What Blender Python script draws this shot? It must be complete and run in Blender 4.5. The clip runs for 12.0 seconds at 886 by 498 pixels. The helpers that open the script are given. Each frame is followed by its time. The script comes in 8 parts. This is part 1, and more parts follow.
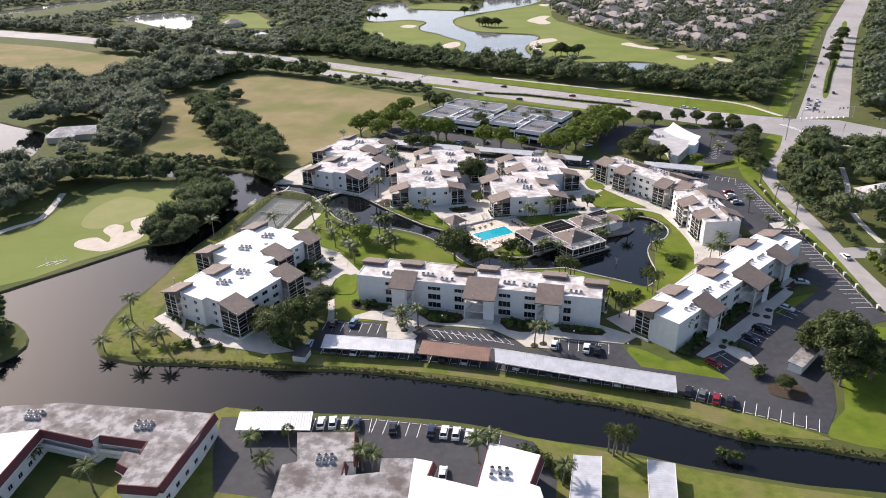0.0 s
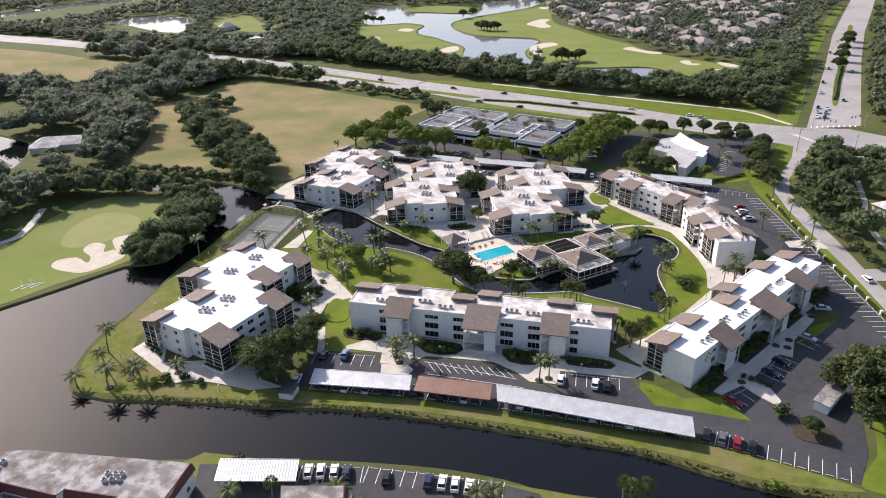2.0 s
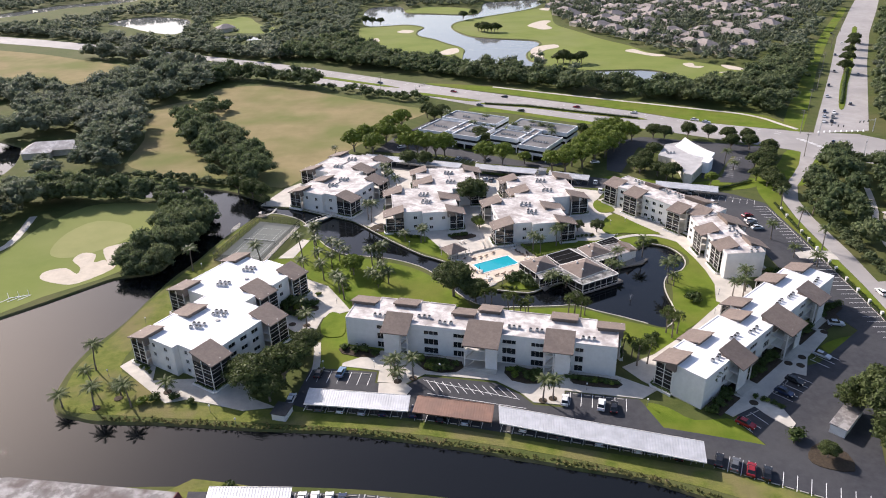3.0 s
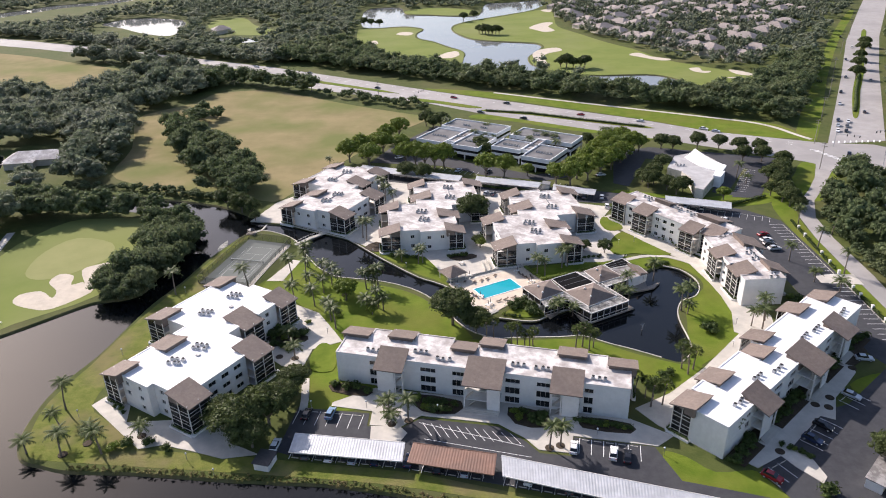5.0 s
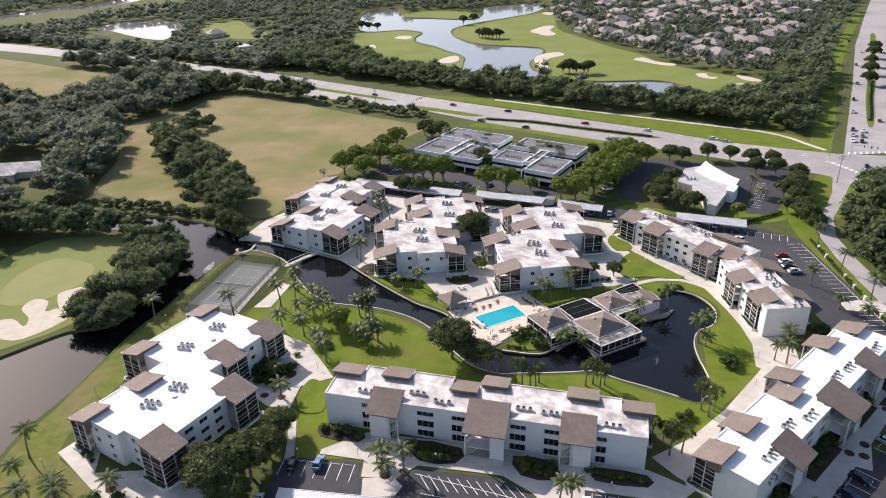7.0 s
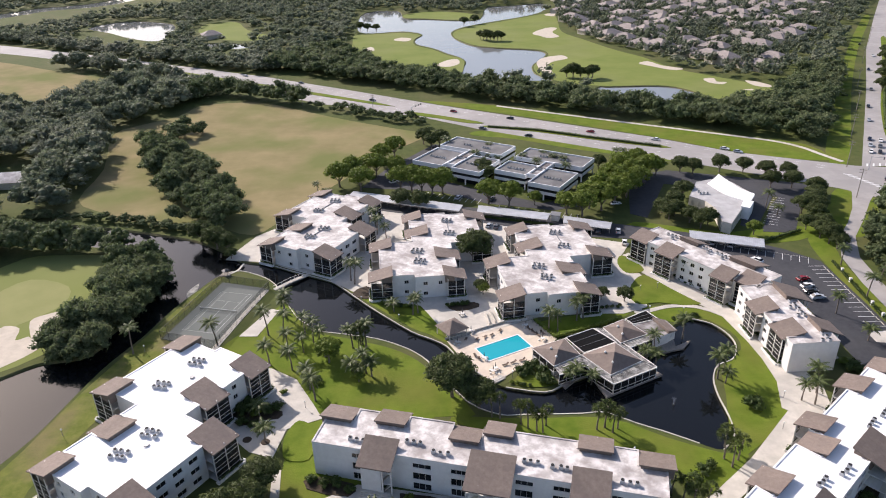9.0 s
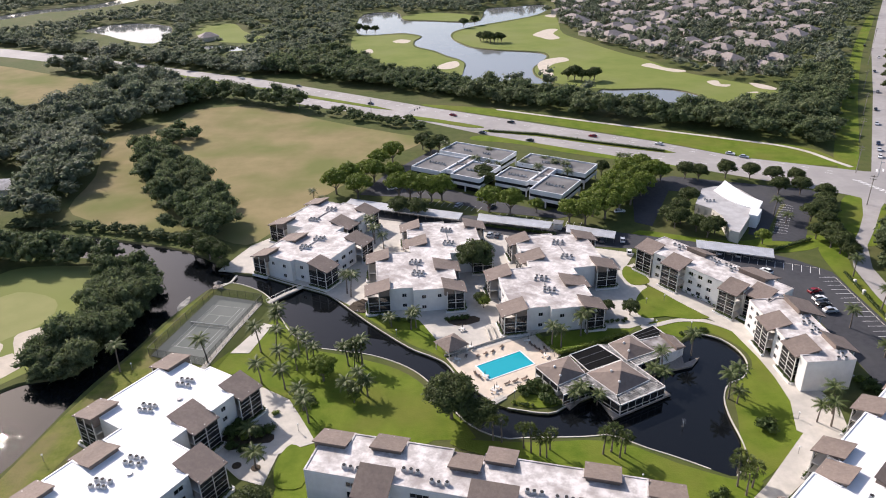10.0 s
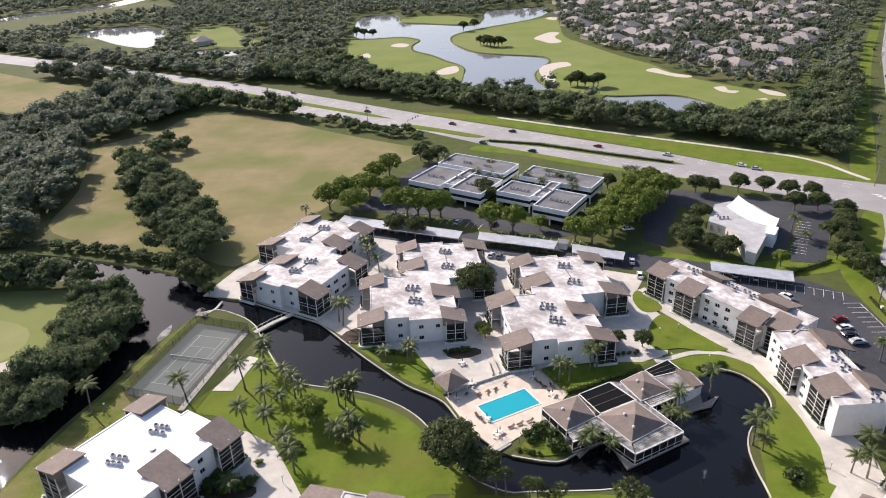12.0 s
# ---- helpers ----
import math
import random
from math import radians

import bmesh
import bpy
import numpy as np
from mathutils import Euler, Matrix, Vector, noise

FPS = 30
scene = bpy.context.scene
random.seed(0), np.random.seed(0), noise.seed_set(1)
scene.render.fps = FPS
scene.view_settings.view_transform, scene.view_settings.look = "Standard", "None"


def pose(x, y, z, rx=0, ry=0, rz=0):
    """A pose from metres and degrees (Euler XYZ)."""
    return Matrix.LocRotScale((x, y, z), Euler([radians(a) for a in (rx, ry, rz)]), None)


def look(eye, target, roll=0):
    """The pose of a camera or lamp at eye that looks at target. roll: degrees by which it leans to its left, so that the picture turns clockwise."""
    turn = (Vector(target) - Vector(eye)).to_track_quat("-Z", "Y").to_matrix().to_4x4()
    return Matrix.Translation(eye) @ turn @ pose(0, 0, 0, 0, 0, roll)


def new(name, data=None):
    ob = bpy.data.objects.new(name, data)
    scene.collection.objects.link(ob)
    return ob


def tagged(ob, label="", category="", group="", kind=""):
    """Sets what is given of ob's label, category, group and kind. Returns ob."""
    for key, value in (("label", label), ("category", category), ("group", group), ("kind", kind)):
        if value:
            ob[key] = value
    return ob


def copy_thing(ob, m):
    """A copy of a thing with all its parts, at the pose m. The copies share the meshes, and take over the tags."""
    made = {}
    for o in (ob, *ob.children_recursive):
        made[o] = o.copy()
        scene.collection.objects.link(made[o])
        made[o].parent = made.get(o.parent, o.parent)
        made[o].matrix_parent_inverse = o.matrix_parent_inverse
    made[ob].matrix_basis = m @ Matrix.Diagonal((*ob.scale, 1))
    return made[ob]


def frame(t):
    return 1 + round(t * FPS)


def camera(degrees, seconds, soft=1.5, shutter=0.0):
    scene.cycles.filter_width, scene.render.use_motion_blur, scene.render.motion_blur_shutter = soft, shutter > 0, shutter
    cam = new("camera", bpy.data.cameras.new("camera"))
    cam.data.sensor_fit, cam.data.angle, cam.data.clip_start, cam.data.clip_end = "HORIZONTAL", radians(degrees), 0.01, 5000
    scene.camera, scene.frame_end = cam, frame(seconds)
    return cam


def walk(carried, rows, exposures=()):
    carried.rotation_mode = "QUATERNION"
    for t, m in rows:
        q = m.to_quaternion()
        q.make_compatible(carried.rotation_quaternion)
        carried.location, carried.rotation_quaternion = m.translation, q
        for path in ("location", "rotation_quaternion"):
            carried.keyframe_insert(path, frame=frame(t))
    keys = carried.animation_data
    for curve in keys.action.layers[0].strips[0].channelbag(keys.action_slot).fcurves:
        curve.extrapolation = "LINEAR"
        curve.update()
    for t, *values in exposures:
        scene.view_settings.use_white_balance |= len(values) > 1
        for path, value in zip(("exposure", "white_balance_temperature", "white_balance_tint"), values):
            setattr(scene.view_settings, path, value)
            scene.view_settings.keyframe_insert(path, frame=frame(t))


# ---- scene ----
cam = camera(64.7, 12.0, soft=1.0)
PATH = [
    (0, (-0.163, 1.507, 111.328), (-0.244, 3.304, 110.454), -1.5),
    (0.5, (-0.33, 5.224, 111.488), (-0.409, 7.021, 110.614), -1.5),
    (1, (-0.328, 9.137, 111.511), (-0.407, 10.935, 110.638), -1.5),
    (1.5, (-0.436, 12.912, 111.596), (-0.513, 14.71, 110.724), -1.5),
    (2, (-0.466, 16.909, 111.691), (-0.543, 18.708, 110.819), -1.5),
    (2.5, (-0.659, 20.924, 111.782), (-0.736, 22.722, 110.91), -1.5),
    (3, (-0.678, 24.998, 111.881), (-0.755, 26.796, 111.01), -1.5),
    (5, (-0.74, 41.657, 112.69), (-0.817, 43.454, 111.816), -1.4),
    (5.5, (-0.757, 45.842, 112.743), (-0.834, 47.64, 111.87), -1.4),
    (6, (-0.704, 50.157, 112.665), (-0.782, 51.955, 111.792), -1.4),
    (6.5, (-1.024, 54.391, 112.671), (-1.1, 56.189, 111.798), -1.4),
    (7, (-1.04, 58.45, 112.836), (-1.116, 60.248, 111.964), -1.4),
    (9, (-1.329, 75.513, 113.232), (-1.405, 77.31, 112.357), -1.3),
    (9.5, (-1.175, 79.893, 113.073), (-1.252, 81.69, 112.2), -1.4),
    (10, (-1.207, 84.003, 113.142), (-1.284, 85.8, 112.268), -1.4),
    (10.5, (-1.337, 88.04, 113.134), (-1.413, 89.838, 112.262), -1.4),
    (11, (-1.417, 92.24, 113.145), (-1.493, 94.038, 112.273), -1.4),
    (11.5, (-1.288, 96.304, 113.25), (-1.364, 98.102, 112.378), -1.4),
    (12, (-1.276, 100.524, 113.54), (-1.353, 102.322, 112.667), -1.5),
]
walk(cam, [(t, look(eye, target, roll)) for t, eye, target, roll in PATH], exposures=((0, 0.74, 6480, 18.5), (7, 0.72, 6480, 18.5), (9.5, 0.61, 6480, 18.5), (12, 0.70, 6480, 18.5)))

from mathutils import geometry

# ---- world and sun ----
SUN_AZ, SUN_EL = -44.0, 33.0          # degrees from +y towards +x, and above the horizon
world = bpy.data.worlds.new("sky")
scene.world = world
world.use_nodes = True
wn = world.node_tree.nodes
sky = wn.new("ShaderNodeTexSky")
sky.sky_type = "NISHITA"
sky.sun_disc = False
sky.sun_elevation = radians(SUN_EL)
sky.sun_rotation = radians(SUN_AZ)
sky.air_density, sky.dust_density, sky.ozone_density = 1.0, 1.8, 1.5
wn["Background"].inputs["Strength"].default_value = 0.11
world.node_tree.links.new(sky.outputs[0], wn["Background"].inputs["Color"])
sun = new("sun", bpy.data.lights.new("sun", "SUN"))
sun.data.energy, sun.data.angle, sun.data.color = 4.2, radians(0.6), (1.0, 0.94, 0.86)
sv = Vector((math.sin(radians(SUN_AZ)) * math.cos(radians(SUN_EL)), math.cos(radians(SUN_AZ)) * math.cos(radians(SUN_EL)), math.sin(radians(SUN_EL))))
sun.matrix_world = look(sv * 300, (0, 0, 0))


# ---- materials ----
def surf(name, c1, c2, scale=1.0, rough=0.8, bump=0.0, c3=None, scale3=0.05, amount3=0.6, metal=0.0, vary=0.0, island=False, bscale=None, spec=0.4, mix=(0.35, 0.65), through_light=0.0):
    """A surface with grain between two colours, larger stains in a third and a fine relief."""
    m = bpy.data.materials.new(name)
    m.use_nodes = True
    nt, b = m.node_tree, m.node_tree.nodes["Principled BSDF"]
    add, ln = nt.nodes.new, nt.links.new
    co = add("ShaderNodeTexCoord")
    n1 = add("ShaderNodeTexNoise")
    n1.inputs["Scale"].default_value, n1.inputs["Detail"].default_value, n1.inputs["Roughness"].default_value = scale, 6, 0.65
    ln(co.outputs["Object"], n1.inputs["Vector"])
    r1 = add("ShaderNodeMapRange")
    r1.inputs["From Min"].default_value, r1.inputs["From Max"].default_value = mix
    ln(n1.outputs["Fac"], r1.inputs["Value"])
    mx = add("ShaderNodeMix")
    mx.data_type = "RGBA"
    mx.inputs[6].default_value, mx.inputs[7].default_value = (*c1, 1), (*c2, 1)
    ln(r1.outputs[0], mx.inputs[0])
    out = mx.outputs[2]
    if c3:
        n3 = add("ShaderNodeTexNoise")
        n3.inputs["Scale"].default_value, n3.inputs["Detail"].default_value = scale3, 5
        ln(co.outputs["Object"], n3.inputs["Vector"])
        r3 = add("ShaderNodeMapRange")
        r3.inputs["From Min"].default_value, r3.inputs["From Max"].default_value, r3.inputs["To Max"].default_value = 0.45, 0.65, amount3
        ln(n3.outputs["Fac"], r3.inputs["Value"])
        m3 = add("ShaderNodeMix")
        m3.data_type = "RGBA"
        m3.inputs[7].default_value = (*c3, 1)
        ln(r3.outputs[0], m3.inputs[0])
        ln(out, m3.inputs[6])
        out = m3.outputs[2]
    if vary:
        src = add("ShaderNodeNewGeometry").outputs["Random Per Island"] if island else add("ShaderNodeObjectInfo").outputs["Random"]
        rv = add("ShaderNodeMapRange")
        rv.inputs["To Min"].default_value, rv.inputs["To Max"].default_value = 1 - vary, 1 + vary
        ln(src, rv.inputs["Value"])
        hs = add("ShaderNodeHueSaturation")
        ln(rv.outputs[0], hs.inputs["Value"])
        ln(out, hs.inputs["Color"])
        out = hs.outputs[0]
    ln(out, b.inputs["Base Color"])
    b.inputs["Roughness"].default_value, b.inputs["Metallic"].default_value, b.inputs["Specular IOR Level"].default_value = rough, metal, spec
    if bump:
        nb = add("ShaderNodeTexNoise")
        nb.inputs["Scale"].default_value, nb.inputs["Detail"].default_value = bscale or scale * 3, 4
        ln(co.outputs["Object"], nb.inputs["Vector"])
        bp = add("ShaderNodeBump")
        bp.inputs["Strength"].default_value, bp.inputs["Distance"].default_value = bump, 0.3
        ln(nb.outputs["Fac"], bp.inputs["Height"])
        ln(bp.outputs[0], b.inputs["Normal"])
    if through_light:
        tr = add("ShaderNodeBsdfTranslucent")
        ln(out, tr.inputs["Color"])
        ms = add("ShaderNodeMixShader")
        ms.inputs[0].default_value = through_light
        ln(b.outputs[0], ms.inputs[1])
        ln(tr.outputs[0], ms.inputs[2])
        ln(ms.outputs[0], nt.nodes["Material Output"].inputs["Surface"])
    return m


def water_mat(name, colour, scale, strength, rough):
    """Still water with bands of wind ripples."""
    m = bpy.data.materials.new(name)
    m.use_nodes = True
    nt, b = m.node_tree, m.node_tree.nodes["Principled BSDF"]
    add, ln = nt.nodes.new, nt.links.new
    b.inputs["Base Color"].default_value = (*colour, 1)
    b.inputs["Roughness"].default_value, b.inputs["IOR"].default_value = rough, 1.33
    co, mp = add("ShaderNodeTexCoord"), add("ShaderNodeMapping")
    mp.inputs["Scale"].default_value = (0.35, 1.0, 1.0)
    n, band = add("ShaderNodeTexNoise"), add("ShaderNodeTexNoise")
    n.inputs["Scale"].default_value, n.inputs["Detail"].default_value = scale, 0
    band.inputs["Scale"].default_value, band.inputs["Detail"].default_value = 0.045, 3
    rg = add("ShaderNodeMapRange")
    rg.inputs["From Min"].default_value, rg.inputs["From Max"].default_value = 0.47, 0.64
    rg.inputs["To Min"].default_value, rg.inputs["To Max"].default_value = 0.03, 1.0
    mu, bp = add("ShaderNodeMath"), add("ShaderNodeBump")
    mu.operation = "MULTIPLY"
    bp.inputs["Strength"].default_value, bp.inputs["Distance"].default_value = strength, 0.2
    ln(co.outputs["Object"], n.inputs["Vector"])
    ln(co.outputs["Object"], mp.inputs["Vector"])
    ln(mp.outputs[0], band.inputs["Vector"])
    ln(band.outputs["Fac"], rg.inputs["Value"])
    ln(n.outputs["Fac"], mu.inputs[0])
    ln(rg.outputs[0], mu.inputs[1])
    ln(mu.outputs[0], bp.inputs["Height"])
    ln(bp.outputs[0], b.inputs["Normal"])
    return m


def screen_mat(name):
    """Insect screen: a dark mesh that lets part of the light through."""
    m = bpy.data.materials.new(name)
    m.use_nodes = True
    nt, b = m.node_tree, m.node_tree.nodes["Principled BSDF"]
    b.inputs["Base Color"].default_value, b.inputs["Roughness"].default_value = (0.012, 0.012, 0.013, 1), 0.7
    tr, ms = nt.nodes.new("ShaderNodeBsdfTransparent"), nt.nodes.new("ShaderNodeMixShader")
    ms.inputs[0].default_value = 0.74
    nt.links.new(tr.outputs[0], ms.inputs[1])
    nt.links.new(b.outputs[0], ms.inputs[2])
    nt.links.new(ms.outputs[0], nt.nodes["Material Output"].inputs["Surface"])
    return m


GRASS = surf("grass", (0.060, 0.078, 0.022), (0.085, 0.100, 0.030), 0.25, 0.95, 0.25, (0.120, 0.108, 0.050), 0.03, 0.55, bscale=1.5, spec=0.1)
LAWN = surf("lawn_grass", (0.084, 0.130, 0.012), (0.136, 0.176, 0.022), 0.16, 0.95, 0.3, (0.142, 0.146, 0.030), 0.06, 0.65, bscale=2.0, spec=0.1)
FAIRWAY = surf("fairway_grass", (0.140, 0.178, 0.040), (0.180, 0.208, 0.056), 0.03, 0.95, 0.1, (0.205, 0.212, 0.084), 0.012, 0.6, spec=0.1)
GREEN = surf("putting_green", (0.225, 0.232, 0.090), (0.255, 0.255, 0.104), 0.08, 0.95, 0, spec=0.1)
DRY = surf("dry_field_grass", (0.205, 0.174, 0.084), (0.268, 0.220, 0.114), 0.05, 0.98, 0.15, (0.148, 0.160, 0.056), 0.02, 0.95, bscale=1.2, spec=0.05)
LOUNGE = surf("tan_lounger_strap", (0.10, 0.065, 0.045), (0.16, 0.11, 0.08), 3, 0.8, vary=0.5)
SAND = surf("bunker_sand", (0.44, 0.385, 0.31), (0.54, 0.475, 0.38), 0.3, 0.95, 0.2)
BARK_MULCH = surf("mulch", (0.035, 0.025, 0.016), (0.07, 0.05, 0.03), 2.0, 0.95, 0.5)
ASPHALT = surf("asphalt", (0.030, 0.031, 0.036), (0.046, 0.047, 0.052), 0.5, 0.85, 0.1, (0.065, 0.065, 0.066), 0.05, 0.5, bscale=6)
ROAD = surf("road_concrete", (0.295, 0.277, 0.26), (0.365, 0.343, 0.322), 0.15, 0.85, 0.05, (0.24, 0.228, 0.215), 0.02, 0.7)
CONCRETE = surf("concrete", (0.46, 0.43, 0.37), (0.56, 0.52, 0.45), 0.4, 0.85, 0.08, (0.37, 0.345, 0.30), 0.12, 0.6)
DECK = surf("pool_deck", (0.56, 0.47, 0.36), (0.65, 0.55, 0.43), 0.6, 0.8, 0.05, (0.48, 0.41, 0.33), 0.2, 0.5)
PAINT = surf("white_line_paint", (0.68, 0.68, 0.66), (0.78, 0.78, 0.76), 1.0, 0.7)
WALL = surf("white_stucco", (0.66, 0.645, 0.61), (0.74, 0.725, 0.69), 0.6, 0.85, 0.06, (0.60, 0.58, 0.54), 0.18, 0.35, bscale=8)
ROOFW = surf("white_roof_membrane", (0.80, 0.79, 0.77), (0.86, 0.85, 0.835), 0.4, 0.7, 0.05, (0.72, 0.70, 0.67), 0.12, 0.3)
ROOFD = surf("weathered_white_roof", (0.42, 0.385, 0.355), (0.66, 0.625, 0.59), 0.42, 0.75, 0.06, (0.27, 0.235, 0.215), 0.2, 0.85, mix=(0.40, 0.58))
SHINGLE = surf("brown_shingle", (0.165, 0.128, 0.105), (0.215, 0.170, 0.140), 1.2, 0.85, 0.3, (0.135, 0.106, 0.09), 0.25, 0.5, bscale=12, vary=0.08)
TRIM = surf("white_trim", (0.66, 0.63, 0.58), (0.74, 0.71, 0.66), 1.0, 0.6)
GLASS = surf("dark_window_glass", (0.012, 0.014, 0.016), (0.02, 0.022, 0.025), 0.5, 0.08, spec=0.5)
SCREEN = screen_mat("screen_mesh")
METAL = surf("galvanised_metal", (0.40, 0.41, 0.42), (0.50, 0.51, 0.52), 0.5, 0.5, 0.02, (0.33, 0.335, 0.34), 0.3, 0.5, metal=0.2)
METALB = surf("brown_painted_metal", (0.185, 0.10, 0.068), (0.235, 0.13, 0.088), 0.5, 0.55, 0.02, (0.15, 0.09, 0.065), 0.2, 0.6)
GREY = surf("grey_metal", (0.20, 0.20, 0.20), (0.28, 0.28, 0.28), 2, 0.5, metal=0.3)
DARK = surf("dark_metal", (0.03, 0.03, 0.03), (0.05, 0.05, 0.05), 2, 0.5)
WOOD = surf("dock_timber", (0.22, 0.19, 0.16), (0.32, 0.28, 0.24), 2, 0.85, 0.2)
COURT = surf("court_surface", (0.085, 0.100, 0.088), (0.110, 0.122, 0.108), 0.15, 0.85, 0.03, (0.13, 0.14, 0.125), 0.05, 0.6)
COURTP = surf("worn_line_paint", (0.34, 0.35, 0.33), (0.46, 0.46, 0.44), 1.0, 0.8)
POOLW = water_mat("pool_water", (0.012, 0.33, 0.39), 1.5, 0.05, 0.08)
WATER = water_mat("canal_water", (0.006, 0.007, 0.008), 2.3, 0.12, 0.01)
# paler than silt alone: bright sky reflection and haze put into the colour
SILT_SHEEN = water_mat("lake_water_sheen", (0.180, 0.186, 0.182), 0.8, 0.16, 0.06)
ROOFG = surf("grey_gravel_roof", (0.13, 0.128, 0.126), (0.20, 0.196, 0.19), 0.4, 0.9, 0.1, (0.09, 0.088, 0.088), 0.1, 0.7)
ROOFS = surf("stained_grey_roof", (0.17, 0.158, 0.15), (0.34, 0.325, 0.31), 0.35, 0.85, 0.06, (0.10, 0.078, 0.07), 0.22, 0.95, mix=(0.42, 0.56))
SCRUB = surf("bank_grass", (0.090, 0.118, 0.020), (0.165, 0.172, 0.042), 0.30, 0.95, 0.4, (0.185, 0.150, 0.075), 0.10, 0.7, bscale=1.6, spec=0.1)
RED = surf("maroon_mansard", (0.115, 0.032, 0.032), (0.15, 0.045, 0.042), 1.5, 0.8, 0.1)
TILE = surf("terracotta_roof", (0.245, 0.208, 0.188), (0.345, 0.296, 0.266), 0.5, 0.85, 0.2, (0.225, 0.208, 0.195), 0.2, 0.5, vary=0.25, island=True)
LEAF = surf("oak_leaves", (0.046, 0.068, 0.022), (0.098, 0.122, 0.038), 0.7, 0.6, c3=(0.105, 0.122, 0.042), scale3=0.25, amount3=0.5, vary=0.4, island=True, through_light=0.3, spec=0.2)
LEAFB = surf("bright_leaves", (0.105, 0.150, 0.020), (0.190, 0.235, 0.040), 0.7, 0.6, vary=0.3, island=True, through_light=0.22, spec=0.2)
PALM = surf("palm_fronds", (0.052, 0.078, 0.020), (0.105, 0.128, 0.036), 0.8, 0.55, vary=0.35, island=True, through_light=0.25, spec=0.25)
# far foliage, lightened and greyed so its colour carries the distance haze
WOODS_HAZED = surf("hazed_woodland_leaves", (0.120, 0.145, 0.088), (0.185, 0.212, 0.132), 0.08, 0.7, 0.6, c3=(0.200, 0.215, 0.155), scale3=0.02, amount3=0.7, vary=0.35, island=True, through_light=0.45, spec=0.2, bscale=0.9)
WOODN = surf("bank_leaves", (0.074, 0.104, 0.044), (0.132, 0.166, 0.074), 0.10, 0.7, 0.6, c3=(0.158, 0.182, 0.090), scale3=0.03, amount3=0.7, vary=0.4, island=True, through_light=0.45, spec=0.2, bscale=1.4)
BARK = surf("bark", (0.14, 0.115, 0.09), (0.23, 0.19, 0.155), 3, 0.9, 0.4)
SHRUB = surf("shrub_leaves", (0.035, 0.060, 0.014), (0.075, 0.105, 0.025), 1.5, 0.6, vary=0.35, island=True, through_light=0.15, spec=0.2)
RUBBER = surf("tyre_rubber", (0.015, 0.015, 0.015), (0.025, 0.025, 0.025), 5, 0.8)


# ---- small builders ----
def box(bm, x0, x1, y0, y1, z0, z1):
    v = [bm.verts.new(p) for p in ((x0, y0, z0), (x1, y0, z0), (x1, y1, z0), (x0, y1, z0), (x0, y0, z1), (x1, y0, z1), (x1, y1, z1), (x0, y1, z1))]
    for f in ((3, 2, 1, 0), (4, 5, 6, 7), (0, 1, 5, 4), (1, 2, 6, 5), (2, 3, 7, 6), (3, 0, 4, 7)):
        bm.faces.new([v[i] for i in f])
    return v


def hexa(bm, lower, upper):
    """A solid between two quads."""
    v = [bm.verts.new(p) for p in (*lower, *upper)]
    for f in ((3, 2, 1, 0), (4, 5, 6, 7), (0, 1, 5, 4), (1, 2, 6, 5), (2, 3, 7, 6), (3, 0, 4, 7)):
        bm.faces.new([v[i] for i in f])


def slab(bm, outline, way):
    """A solid with this outline, pushed along way."""
    a = [bm.verts.new(p) for p in outline]
    b = [bm.verts.new(Vector(p) + Vector(way)) for p in outline]
    for i in range(len(a)):
        k = (i + 1) % len(a)
        bm.faces.new((a[i], a[k], b[k], b[i]))
    bm.faces.new(a[::-1]), bm.faces.new(b)


def beam(bm, a, b, w, h=None):
    """A square bar from a to b."""
    a, b, h = Vector(a), Vector(b), h or w
    d = (b - a).normalized()
    s = d.cross(Vector((0, 0, 1)))
    s = (s.normalized() if s.length > 1e-3 else Vector((1, 0, 0))) * w / 2
    t = s.cross(d).normalized() * h / 2
    hexa(bm, [a - s - t, a + s - t, a + s + t, a - s + t], [b - s - t, b + s - t, b + s + t, b - s + t])


def tube(bm, pts, radii, n=7):
    """A round tapered stem along points."""
    rings = []
    for i, (p, r) in enumerate(zip(pts, radii)):
        p = Vector(p)
        d = (Vector(pts[min(i + 1, len(pts) - 1)]) - Vector(pts[max(i - 1, 0)])).normalized()
        s = d.orthogonal().normalized()
        t = d.cross(s)
        rings.append([bm.verts.new(p + (s * math.cos(6.2832 * k / n) + t * math.sin(6.2832 * k / n)) * r) for k in range(n)])
    for a, b in zip(rings, rings[1:]):
        for k in range(n):
            bm.faces.new((a[k], a[(k + 1) % n], b[(k + 1) % n], b[k]))
    bm.faces.new(rings[-1])
    bm.faces.new(rings[0][::-1])


def mesh_of(bm, name, mat, smooth=False, tidy=True):
    if tidy:
        bmesh.ops.recalc_face_normals(bm, faces=bm.faces)
    me = bpy.data.meshes.new(name)
    bm.to_mesh(me)
    bm.free()
    me.materials.append(mat)
    if smooth:
        me.shade_smooth()
    return me


def part(name, bm, mat, parent, label="", smooth=False):
    ob = new(name, mesh_of(bm, name, mat, smooth) if isinstance(bm, bmesh.types.BMesh) else bm)
    ob.parent = parent
    return tagged(ob, label)


def thing(name, m, label, category, group="", kind=""):
    ob = new(name)
    ob.empty_display_size = 0.5
    ob.matrix_basis = m
    return tagged(ob, label, category, group, kind)


